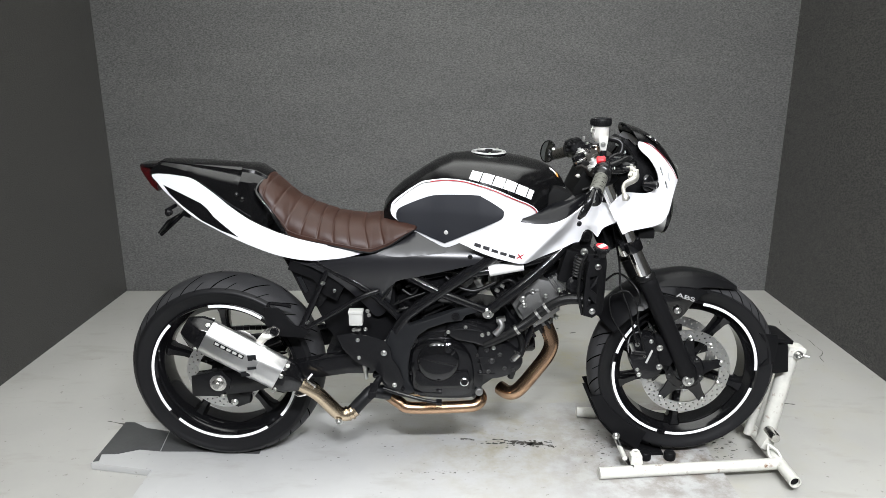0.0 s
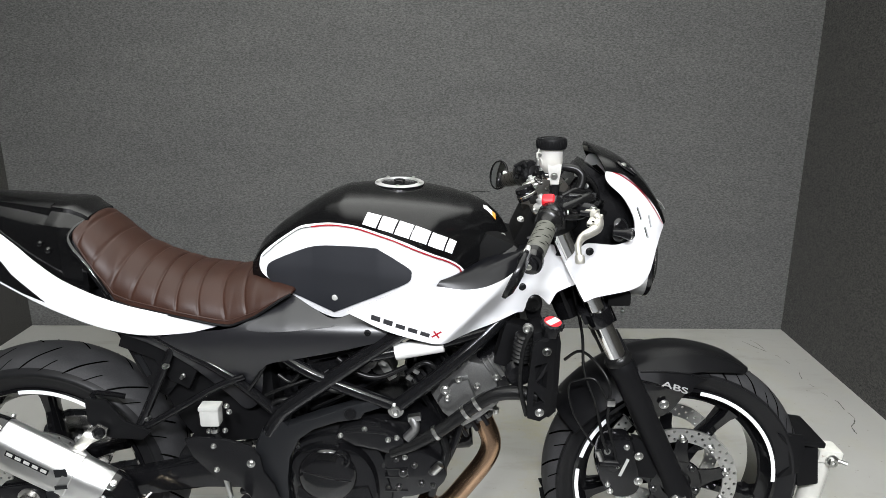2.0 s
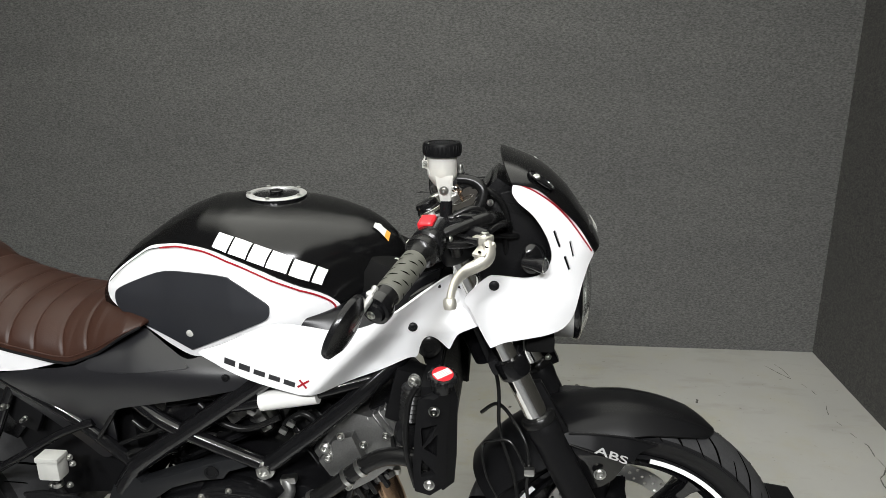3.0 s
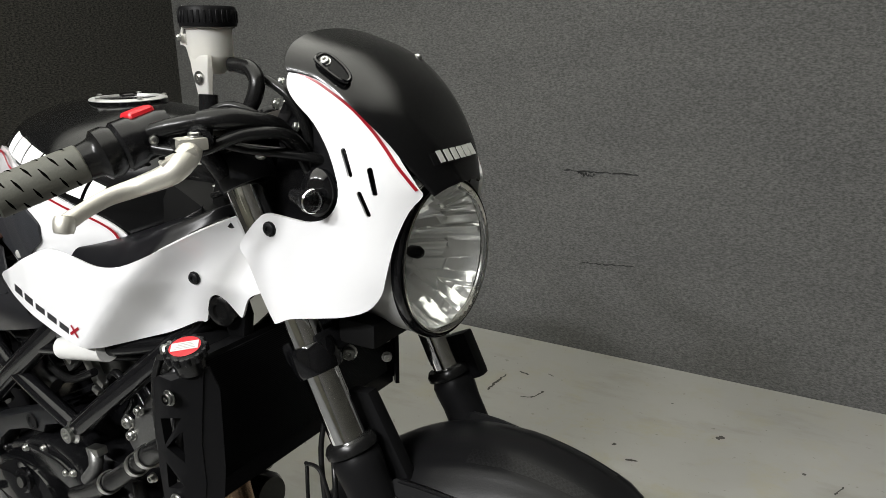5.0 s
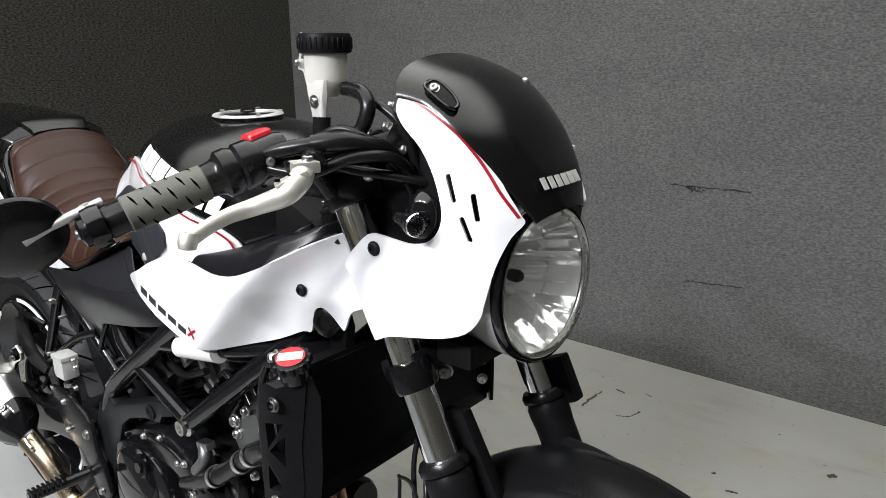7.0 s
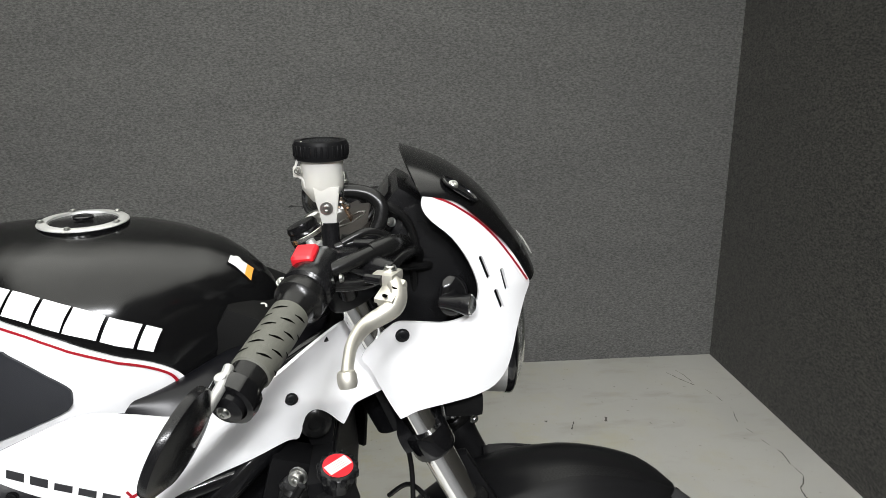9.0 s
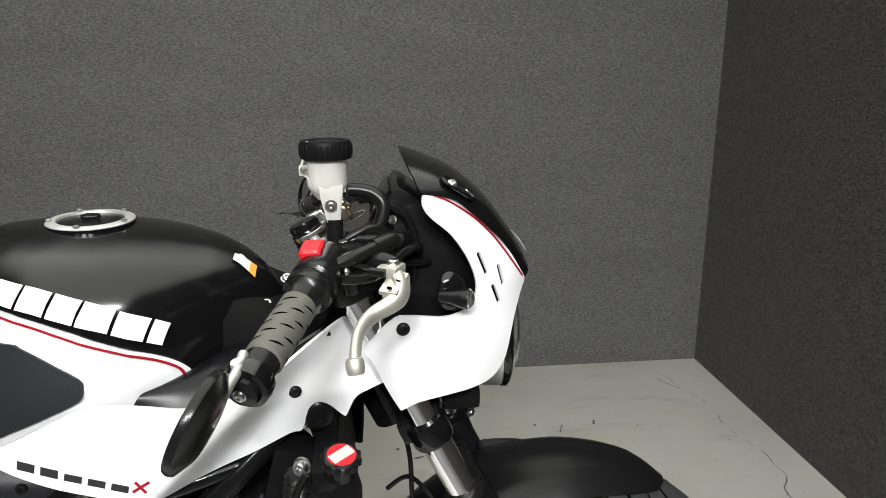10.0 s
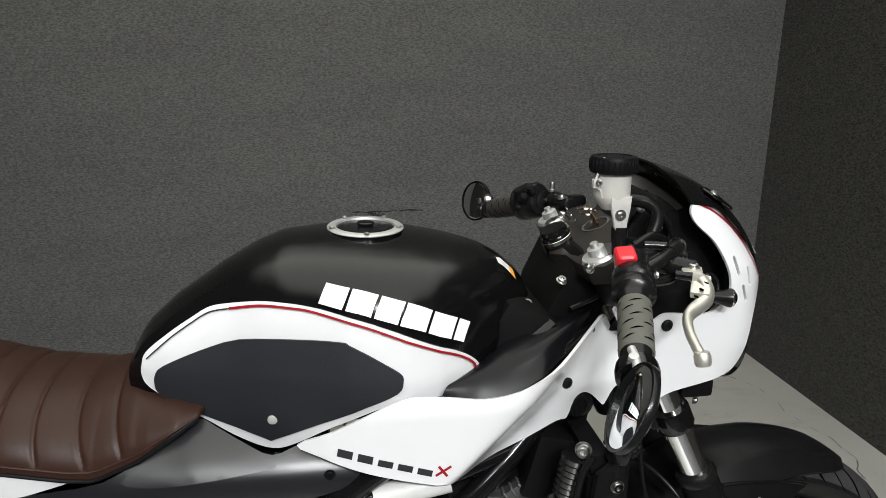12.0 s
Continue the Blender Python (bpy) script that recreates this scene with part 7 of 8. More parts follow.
part("plate_bracket", block((0.006, 0.11, 0.05), pose(-0.883, 0.0, 0.765, 0, 42, 0), 0.002), MATT, ph)
part("plate_lamp", block((0.03, 0.05, 0.016), pose(-0.815, 0, 0.798, 0, 20, 0), 0.004), CASTGREY, ph)
for s in (-1, 1):
    ri = part("rear_indicator", tube([(-0.84, s * 0.04, 0.83), (-0.845, s * 0.10, 0.828)], 0.006, 10, 2), MATT, bike, "short black rear indicator")
    part("indicator_lens", lathe([(0.009, 0), (0.010, 0.006), (0.010, 0.016), (0.007, 0.021), (0, 0.022)], aim((-0.835, s * 0.095, 0.822), (-0.2, s, 0)), 16), SATIN, ri)

def settle_rear(ob):
    """Lifts and shortens the tail, which sits high and short on this bike."""
    for v in ob.data.vertices:
        lift = min(1.0, max(0.0, (-0.10 - v.co.x) / 0.12))
        v.co.z += 0.012 * lift
        v.co.x += 0.062 * max(0.0, -0.50 - v.co.x)


for top in (tail, tl, ph, *[o for o in bike.children if o.name.split(".")[0] in ("under_tail", "rear_indicator")]):
    for ob in (top, *top.children_recursive):
        settle_rear(ob)

# radiator
rad = part("radiator", prism([(0.408, 0.725), (0.434, 0.729), (0.449, 0.550), (0.422, 0.542)], -0.185, 0.185, 0.004), MATT, bike, "black radiator with plastic side shrouds")
bm = bmesh.new()
for k in range(60):
    z = 0.575 + 0.150 * k / 60
    x = 0.447 - (z - 0.570) * 0.082 + 0.0015
    block((0.003, 0.335, 0.0012), pose(x, 0, z), 0, bm)
tagged(part("radiator_core", bm, MATT, rad), kind="stuff")
for s in (-1, 1):
    RS = [(0.408, 0.715), (0.418, 0.722), (0.460, 0.728), (0.452, 0.64), (0.452, 0.585), (0.448, 0.552), (0.425, 0.545), (0.400, 0.552), (0.398, 0.60), (0.402, 0.66)]
    tri = [[(0.412, 0.668), (0.438, 0.672), (0.414, 0.635)], [(0.438, 0.655), (0.437, 0.615), (0.416, 0.632)], [(0.412, 0.612), (0.434, 0.585), (0.410, 0.578)]]
    sh = part("radiator_shroud", panel(RS, lambda x, z: 0.215 - 0.9 * max(0, x - 0.43), s, 0.012, 0, 0.012, tri), MATT, rad, "black radiator side shroud with cut-outs", 30)
    part("shroud_back", prism([(0.405, 0.70), (0.44, 0.70), (0.44, 0.56), (0.405, 0.56)], s * 0.17, s * 0.195, 0.003), MATT, sh)
    part("shroud_front", panel([(0.44, 0.728), (0.462, 0.728), (0.468, 0.70), (0.466, 0.60), (0.462, 0.55), (0.445, 0.546), (0.448, 0.62)], lambda x, z: 0.206 - 1.1 * max(0, x - 0.44), s, 0.006, 0, 0.012), MATT, sh)
    for z, x in ((0.700, 0.434), (0.700, 0.434), (0.566, 0.424)):
        part("shroud_bolt", bolt((x, s * 0.216, z), (0, s, 0), 0.0075, 0.006), BOLT, sh)
RC = aim((0.445, -0.195, 0.746), (0.1, -0.25, 0.95)) @ Matrix.Scale(0.66, 4)
rc = part("radiator_cap", lathe([(0.026, -0.03), (0.027, -0.004), (0.033, 0.0), (0.033, 0.012), (0.028, 0.016), (0, 0.0165)], RC, 20), SATIN, rad, "black radiator cap with a red and white label")
for k in range(12):
    a = 2 * math.pi * k / 12
    part("cap_lobe", lathe([(0.006, 0.0), (0.006, 0.011), (0.004, 0.014), (0, 0.014)], RC @ pose(0.031 * math.cos(a), 0.031 * math.sin(a), 0), 8), SATIN, rc)
part("cap_label", lathe([(0.026, 0.0168), (0, 0.0175)], RC, 28), SWITCHRED, rc, "round red warning label")
part("label_band", block((0.044, 0.021, 0.0008), RC @ pose(0, 0, 0.0178, 0, 0, 20), 0.0002), LABELWHITE, rc, "white band across the label")
for k in range(4):
    part("print_bar", block((0.034 - 0.004 * k, 0.0016, 0.0004), RC @ pose(0, 0, 0.0183, 0, 0, 20) @ pose(0, -0.0065 + 0.0042 * k, 0), 0), DECALGREY, rc, "", 0)
horn = part("horn", lathe([(0.026, -0.02), (0.027, -0.012), (0.024, -0.008), (0.027, -0.004), (0.024, 0.0), (0.027, 0.004), (0.022, 0.010), (0.010, 0.012), (0, 0.012)], aim((0.385, -0.155, 0.622), (0.1, -1, 0.0)), 32), SATIN, bike, "ribbed round black horn")
part("rubber_bellows", lathe([(0.017 + 0.004 * (k % 2), -0.035 + 0.0045 * k) for k in range(15)], aim((0.392, -0.165, 0.69), (0.15, -0.1, 1)), 24), HOSE, bike)
part("coil_box", block((0.06, 0.05, 0.10), pose(0.375, -0.10, 0.67, 0, 15, 0), 0.01), MATT, bike)
part("overflow_hose", tube([(0.405, -0.20, 0.735), (0.39, -0.20, 0.70), (0.385, -0.20, 0.62), (0.40, -0.20, 0.55)], 0.005, 10), HOSE, bike)
part("horn_bolt", bolt((0.40, -0.18, 0.735), (-0.4, -1, 0), 0.009, 0.012), BOLT, bike)

# handlebars
GI, GO = Vector((0.423, -0.244, 0.970)), Vector((0.382, -0.356, 0.932))
for s in (-1, 1):
    gi, go = Vector((GI.x, -s * GI.y * 1.0, GI.z)), Vector((GO.x, -s * GO.y, GO.z))
    gi.y, go.y = s * abs(GI.y), s * abs(GO.y)
    if s > 0:
        go.z += 0.006
    d = (go - gi).normalized()
    hb = part("handlebar", tube([fork_point(0.937, s) + Vector((0.004, s * 0.03, 0.0)), gi - d * 0.085 + Vector((0.004, 0, -0.014)), gi - d * 0.055, gi, go + d * 0.02], 0.0111, 16, 4), SATIN, bike, "black clip-on handlebar")
    part("bar_clamp", lathe([(0.0225, -0.018), (0.031, -0.018), (0.033, -0.014), (0.033, 0.014), (0.031, 0.018), (0.0225, 0.018)], aim(fork_point(0.937, s) + Vector((0.004, 0, 0)), (-RAKE, 0, 1)), 28, closed=True), CASTGREY, hb)
    L = (go - gi).length
    m = aim(gi, d)
    grip = part("grip", lathe([(0.0125, -0.012), (0.023, -0.012), (0.0255, -0.006), (0.025, 0.004), (0.020, 0.008), (0.0185, 0.012), (0.0175, 0.02), (0.017, 0.022), (0.017, L - 0.022), (0.0165, L - 0.02), (0.0165, L - 0.004), (0.015, L), (0.0125, L)], m, 32), HOSE, hb, "rubber handlebar grip")
    part("grip_sleeve", lathe([(0.0165, 0.021), (0.0185, 0.023), (0.0188, L * 0.5), (0.0185, L - 0.023), (0.0165, L - 0.021)], m, 36, closed=True), GRIP if s < 0 else GRIPSHADE, grip, "grey-green grip sleeve with cut slits" if s < 0 else "grey-green grip sleeve with cut slits, darkened for shade")
    bm = bmesh.new()
    for k in range(6):
        for j in range(5):
            a0 = 2 * math.pi * j / 5 + (0.5 if k % 2 else 0)
            rows = []
            for i in range(7):
                t = i / 6
                a = a0 + 0.72 * t
                h = 0.0013 * math.sin(math.pi * min(max(t, 0.15), 0.85))
                z = 0.034 + (L - 0.066) * (k / 5) + 0.004 * (t - 0.5)
                rows.append([bm.verts.new(m @ Vector((0.01905 * math.cos(a), 0.01905 * math.sin(a), z + q * h))) for q in (-1, 1)])
            for p, q in zip(rows, rows[1:]):
                bm.faces.new((p[0], p[1], q[1], q[0]))
    part("grip_slit", bm, GROOVE, grip)
    part("bar_end", lathe([(0.0125, 0), (0.0165, 0.002), (0.0168, 0.009), (0.0145, 0.014), (0.0145, 0.020), (0.009, 0.023), (0, 0.023)], aim(go, d), 20), SATIN, hb, "black bar end weight")
    part("switch_housing", lathe([(0.0125, -0.070), (0.019, -0.068), (0.0215, -0.060), (0.0225, -0.035), (0.0255, -0.03), (0.0255, -0.016), (0.022, -0.012), (0.0125, -0.012)], m, 24), SATIN if s < 0 else MATT, hb, "black switch housing")
    part("housing_bolt", bolt(gi - d * 0.04 + Vector((0.025, s * 0.008, 0.0)), (0.9, s * 0.2, 0.1), 0.004, 0.003), BOLT, hb)
    part("master_clamp", block((0.03, 0.024, 0.034), Matrix.Translation(gi - d * 0.082 + Vector((0.014, 0, -0.012))), 0.006), SATIN, hb)
    out = 0.036 if s > 0 else 0.0
    lv = part("lever", tube([(x + out * i / 6, y, z + out * 0.4 * i / 6) for i, (x, y, z) in enumerate([(0.508, s * 0.211, 0.980), (0.518, s * 0.226, 0.971), (0.513, s * 0.241, 0.958), (0.486, s * 0.256, 0.946), (0.474, s * 0.280, 0.939), (0.4705, s * 0.302, 0.931), (0.470, s * 0.319, 0.924)])], [0.0080, 0.0085, 0.0080, 0.0065, 0.0056, 0.0053, 0.0056], 14, 6, flat=1.4), SILVER, hb, "silver adjustable brake lever" if s < 0 else "silver clutch lever")
    part("lever_ball", lathe([(0.003, -0.008), (0.0078, -0.007), (0.0090, -0.003), (0.0090, 0.004), (0.0075, 0.008), (0.004, 0.0085), (0.0035, 0.004), (0, 0.004)], aim((0.470 + out, s * 0.322, 0.922 + out * 0.4), (-0.1, s * -0.25, 1)), 20), SILVER, lv)
    part("lever_knuckle", block((0.024, 0.028, 0.012), Matrix.Translation((0.508, s * 0.212, 0.981)) @ pose(0, 0, 0, 0, 0, s * 25), 0.004), SILVER, lv)
    part("lever_plate", block((0.022, 0.034, 0.010), Matrix.Translation((0.511, s * 0.230, 0.970)) @ pose(0, 0, 0, s * -24, 0, s * 30), 0.004), SILVER, lv)
    part("lever_adjuster", tube([(0.487, s * 0.214, 0.981), (0.503, s * 0.224, 0.981)], 0.0055, 10, 2), CASTBLACK, lv)
    part("pivot_bolt", bolt((0.511, s * 0.209, 0.987), (0, 0, 1), 0.006, 0.005), BOLT, lv)
    for k in range(3):
        part("lever_hole", lathe([(0.0028, 0), (0.0028, 0.0008), (0, 0.0008)], aim((0.515 - 0.010 * k, s * (0.235 + 0.008 * k), 0.9765 - 0.0055 * k), (0.2, s * 0.2, 1)), 12), GROOVE, lv)
    part("master_body", tube([(0.462, s * 0.165, 0.985), (0.49, s * 0.185, 0.985), (0.515, s * 0.205, 0.983)], [0.014, 0.013, 0.011], 14), SATIN, hb, "black master cylinder" if s < 0 else "black clutch perch")
part("kill_switch", block((0.024, 0.028, 0.021), aim((0.427, -0.204, 1.000), (-0.15, -0.25, 1), 20), 0.0066, segs=3), SWITCHRED, bike, "bright red kill switch")
part("throttle_cable", tube([(0.44, -0.215, 0.985), (0.475, -0.20, 0.995), (0.51, -0.165, 1.0), (0.53, -0.12, 0.99), (0.525, -0.08, 0.95), (0.48, -0.06, 0.88)], 0.0085, 10), HOSE, bike)
part("throttle_cable", tube([(0.445, -0.215, 0.975), (0.49, -0.195, 0.97), (0.525, -0.155, 0.985), (0.545, -0.11, 0.975), (0.53, -0.07, 0.92), (0.48, -0.05, 0.85)], 0.0065, 10), HOSE, bike)
part("cable_sleeve", tube([(0.49, -0.185, 0.998), (0.512, -0.163, 1.0), (0.528, -0.125, 0.992)], [0.0105, 0.0115, 0.0095], 14), HOSE, bike)
part("brake_line", tube([(0.46, -0.15, 1.0), (0.49, -0.14, 1.01), (0.52, -0.12, 0.99), (0.54, -0.09, 0.94), (0.53, -0.07, 0.86)], 0.005, 10), HOSE, bike)
part("wire_sleeve", tube([(0.45, -0.16, 0.98), (0.49, -0.13, 0.965), (0.53, -0.11, 0.96), (0.56, -0.08, 0.95), (0.55, -0.03, 0.93)], 0.006, 10), HOSE, bike)
for x, y, z in ((0.481, -0.121, 0.990), (0.505, -0.12, 0.96), (0.495, -0.165, 0.975)):
    part("bracket_bolt", bolt((x, y, z), (0.4, -0.9, 0.3), 0.006, 0.006), BOLT, bike)
part("key_switch", lathe([(0.026, -0.03), (0.026, 0.0), (0.022, 0.004), (0.016, 0.004), (0.015, 0.002), (0, 0.002)], aim((0.466, 0, 0.988), (-RAKE, 0, 1)), 28), CASTGREY, fork, "dark ignition switch")
part("key", block((0.022, 0.003, 0.03), aim((0.458, 0, 1.006), (-RAKE, 0, 1)), 0.001), BRONZE, fork, "ignition key")
for p, d, r in (((0.450, -0.002, 1.012), (0.2, 0.5, 0.9), 0.013), ((0.432, 0.018, 1.000), (0.5, -0.3, 0.8), 0.010), ((0.422, 0.036, 0.994), (-0.3, 0.4, 0.9), 0.009)):
    part("key_ring", lathe([(r - 0.0012, -0.0012), (r + 0.0012, -0.0012), (r + 0.0012, 0.0012), (r - 0.0012, 0.0012)], aim(p, d), 24, closed=True), CHROME, fork, "bright key ring on the ignition key")
part("switch_ring", lathe([(0.018, 0.003), (0.0215, 0.003), (0.0215, 0.0062), (0.018, 0.0062)], aim((0.466, 0, 0.988), (-RAKE, 0, 1)), 28, closed=True), STEEL, fork)
part("clamp_bolt", bolt((0.415, -0.125, 0.966), (-0.9, -0.2, 0.4), 0.006, 0.01), BOLT, fork)
for x, y, z in ((0.33, -0.045, 0.915), (0.352, -0.055, 0.893), (0.385, -0.10, 0.94)):
    part("tank_bolt", bolt((x, y, z), (0.2, -0.4, 0.9), 0.006, 0.006), BOLT, tank)

lsw = part("left_switch_box", lathe([(0.012, -0.034), (0.024, -0.033), (0.0275, -0.028), (0.0285, -0.004), (0.027, 0.002), (0.0285, 0.008), (0.0275, 0.024), (0.022, 0.030), (0.012, 0.031)], aim((0.424, 0.212, 0.982), (-0.33, 0.9, -0.3)) @ Matrix.Diagonal((0.9, 1.1, 1, 1)), 28), SATIN, bike, "rounded black left switch box with buttons")
for p, d, r, h in (((0.405, 0.186, 0.995), (-1, 0, 0.2), 0.008, 0.006), ((0.405, 0.200, 0.975), (-1, 0, 0.1), 0.006, 0.008), ((0.418, 0.176, 1.008), (-0.5, -0.2, 1), 0.007, 0.008)):
    part("button", lathe([(r, -0.004), (r, h * 0.7), (r * 0.8, h), (0, h)], aim(p, d), 16), MATT, lsw)
part("switch_lever", block((0.03, 0.012, 0.008), pose(0.408, 0.205, 1.006, 0, -25, 20), 0.003), MATT, lsw)
part("clutch_switch", lathe([(0.010, -0.03), (0.015, -0.026), (0.015, 0.014), (0.012, 0.018), (0.009, 0.03), (0, 0.031)], aim((0.458, 0.138, 0.995), (0.15, -1, 0.05)), 20), SATIN, bike, "black clutch perch cylinder")
part("perch_bolt", bolt((0.447, 0.158, 1.010), (0, 0, 1), 0.0045, 0.016), BOLT, bike)
part("perch_bolt", bolt((0.452, 0.118, 1.006), (-0.3, 0, 1), 0.005, 0.006), BOLT, bike)
part("brake_clip", block((0.024, 0.018, 0.022), pose(0.470, -0.128, 0.992, 0, 10, 20), 0.004), MATT, bike)
part("line_joint", tube([(0.474, -0.150, 1.000), (0.500, -0.158, 1.000)], 0.006, 10, 2), CASTBLACK, bike)
for x, y, z in ((0.515, -0.10, 1.01), (0.530, -0.088, 0.985), (0.50, -0.075, 1.03)):
    part("dash_bolt", bolt((x, y, z), (-0.5, -0.8, 0.3), 0.0045, 0.006), BOLT, bike)
part("loom_wire", tube([(0.50, -0.10, 1.035), (0.525, -0.098, 1.02), (0.54, -0.09, 0.99), (0.545, -0.08, 0.94)], 0.0055, 10), HOSE, bike)
part("headstock_cover", block((0.075, 0.17, 0.11), pose(0.425, 0, 0.915, 0, 25, 0), 0.022), DEEP, bike, "black wiring cover round the steering head")
part("stem_cap", lathe([(0.022, -0.02), (0.022, 0.002), (0.020, 0.006), (0.021, 0.010), (0.019, 0.016), (0, 0.017)], aim((0.405, 0.0, 0.975), (-RAKE, 0, 1)), 26), CASTBLACK, fork, "black cap with a bright ring")
part("cap_band", lathe([(0.0215, -0.003), (0.0228, -0.002), (0.0228, 0.003), (0.0215, 0.004)], aim((0.406, 0.0, 0.973), (-RAKE, 0, 1)), 26, closed=True), STEEL, fork)
for s in (-1, 1):
    part("inner_guard", prism([(-0.495, 0.70), (-0.47, 0.65), (-0.448, 0.60), (-0.425, 0.545), (-0.39, 0.53), (-0.33, 0.60), (-0.30, 0.66), (-0.34, 0.69)], s * 0.082, s * 0.09, 0.003), SATIN, bike, "black inner guard behind the side cover")
    part("guard_slot", prism([(-0.452, 0.63), (-0.440, 0.632), (-0.420, 0.585), (-0.43, 0.578)], s * 0.0895, s * 0.0925, 0.001), CASTGREY, bike)
for k in range(7):
    a = 0.35 * k
    part("loom_wire", tube([(0.40 + 0.015 * math.sin(a), -0.10 + 0.02 * k, 0.90 - 0.004 * k), (0.46 + 0.01 * math.cos(a), -0.09 + 0.02 * k, 0.925), (0.50, -0.07 + 0.018 * k, 0.93 + 0.004 * k), (0.52, -0.05 + 0.015 * k, 0.90)], 0.0035 + 0.0008 * (k % 3), 8), HOSE, bike)

# brake fluid reservoir
RB = Vector((0.440, -0.1165, 1.04))
RM = Matrix.Translation(RB) @ Matrix.Diagonal((0.93, 0.93, 1, 1))
res = part("front_reservoir", lathe([(0.008, 0.000), (0.013, 0.001), (0.0195, 0.009), (0.0240, 0.015), (0.0250, 0.020), (0.0252, 0.046), (0.0275, 0.047), (0.0275, 0.051), (0.024, 0.052), (0.0235, 0.020), (0.018, 0.011), (0.006, 0.003)], RM, 40, closed=True), MILKY, bike, "translucent brake fluid reservoir with a black cap")
part("brake_fluid", lathe([(0.006, 0.0032), (0.0179, 0.0112), (0.0234, 0.0202), (0.0234, 0.030), (0, 0.030)], RM, 32), FLUID, res, "pale brake fluid half filling the reservoir")
part("reservoir_cap", lathe([(0.0280, 0.0475), (0.0312, 0.0485), (0.0318, 0.051), (0.0318, 0.0655), (0.0300, 0.0685), (0.0235, 0.0690), (0.0225, 0.0675), (0, 0.0675)], RM, 44), MATT, res, "ribbed black screw cap")
bm = bmesh.new()
for k in range(30):
    a = 2 * math.pi * k / 30
    block((0.0018, 0.0030, 0.0125), RM @ pose(0.0318 * math.cos(a), 0.0318 * math.sin(a), 0.0583, 0, 0, math.degrees(a)), 0.0006, bm, 1)
part("cap_ribs", bm, MATT, res)
bm = bmesh.new()
for k in range(9):
    block((0.026 - 0.0022 * abs(k - 4), 0.0016, 0.0006), RM @ pose(0, -0.012 + 0.003 * k, 0.0678), 0, bm, 1)
part("cap_print", bm, CASTGREY, res, "", 0)
part("reservoir_tab", prism([(0.431, 1.060), (0.459, 1.060), (0.457, 1.042), (0.455, 1.026), (0.454, 1.012), (0.440, 1.012), (0.437, 1.028), (0.433, 1.044)], -0.139, -0.132, 0.002), MILKY, res, "milky plastic mounting tab")
part("tab_washer", lathe([(0.0035, 0), (0.0072, 0), (0.0072, 0.0012), (0.0035, 0.0012)], aim((0.4445, -0.139, 1.037), (0, -1, 0)), 20, closed=True), BOLT, res)
part("reservoir_bolt", bolt((0.4445, -0.139, 1.037), (0, -1, 0), 0.0042, 0.004), BOLT, res)
part("cap_strap", tube([(0.422, -0.133, 1.1085), (0.4165, -0.131, 1.104), (0.4155, -0.130, 1.090), (0.4130, -0.130, 1.081), (0.4150, -0.130, 1.072), (0.4195, -0.130, 1.068), (0.4225, -0.130, 1.058)], 0.0014, 8), MILKY, res, "thin white cap retainer")
part("strap_tab", block((0.010, 0.008, 0.012), RM @ pose(-0.0275, -0.012, 0.036), 0.0025), MILKY, res)
part("strap_bolt", bolt((0.416, -0.1345, 1.078), (-0.5, -1, 0), 0.0032, 0.004), BOLT, res)
part("reservoir_hose", tube([(0.462, -0.112, 1.050), (0.476, -0.110, 1.049), (0.492, -0.112, 1.045), (0.503, -0.116, 1.034), (0.502, -0.120, 1.018), (0.494, -0.124, 1.002)], [0.0075, 0.0085, 0.0085, 0.0085, 0.0085, 0.0075], 14), HOSE, res, "black reservoir hose")
part("bracket_stem", tube([(0.447, -0.135, 0.985), (0.447, -0.132, 1.02)], 0.010, 14, 2), SATIN, res)
part("bracket_arm", tube([(0.452, -0.150, 0.995), (0.475, -0.145, 1.0), (0.495, -0.135, 1.004)], 0.006, 10), CASTBLACK, res)
part("stop_switch", block((0.016, 0.014, 0.02), pose(0.462, -0.165, 0.988, 12, 0, 0), 0.003), MATT, bike)

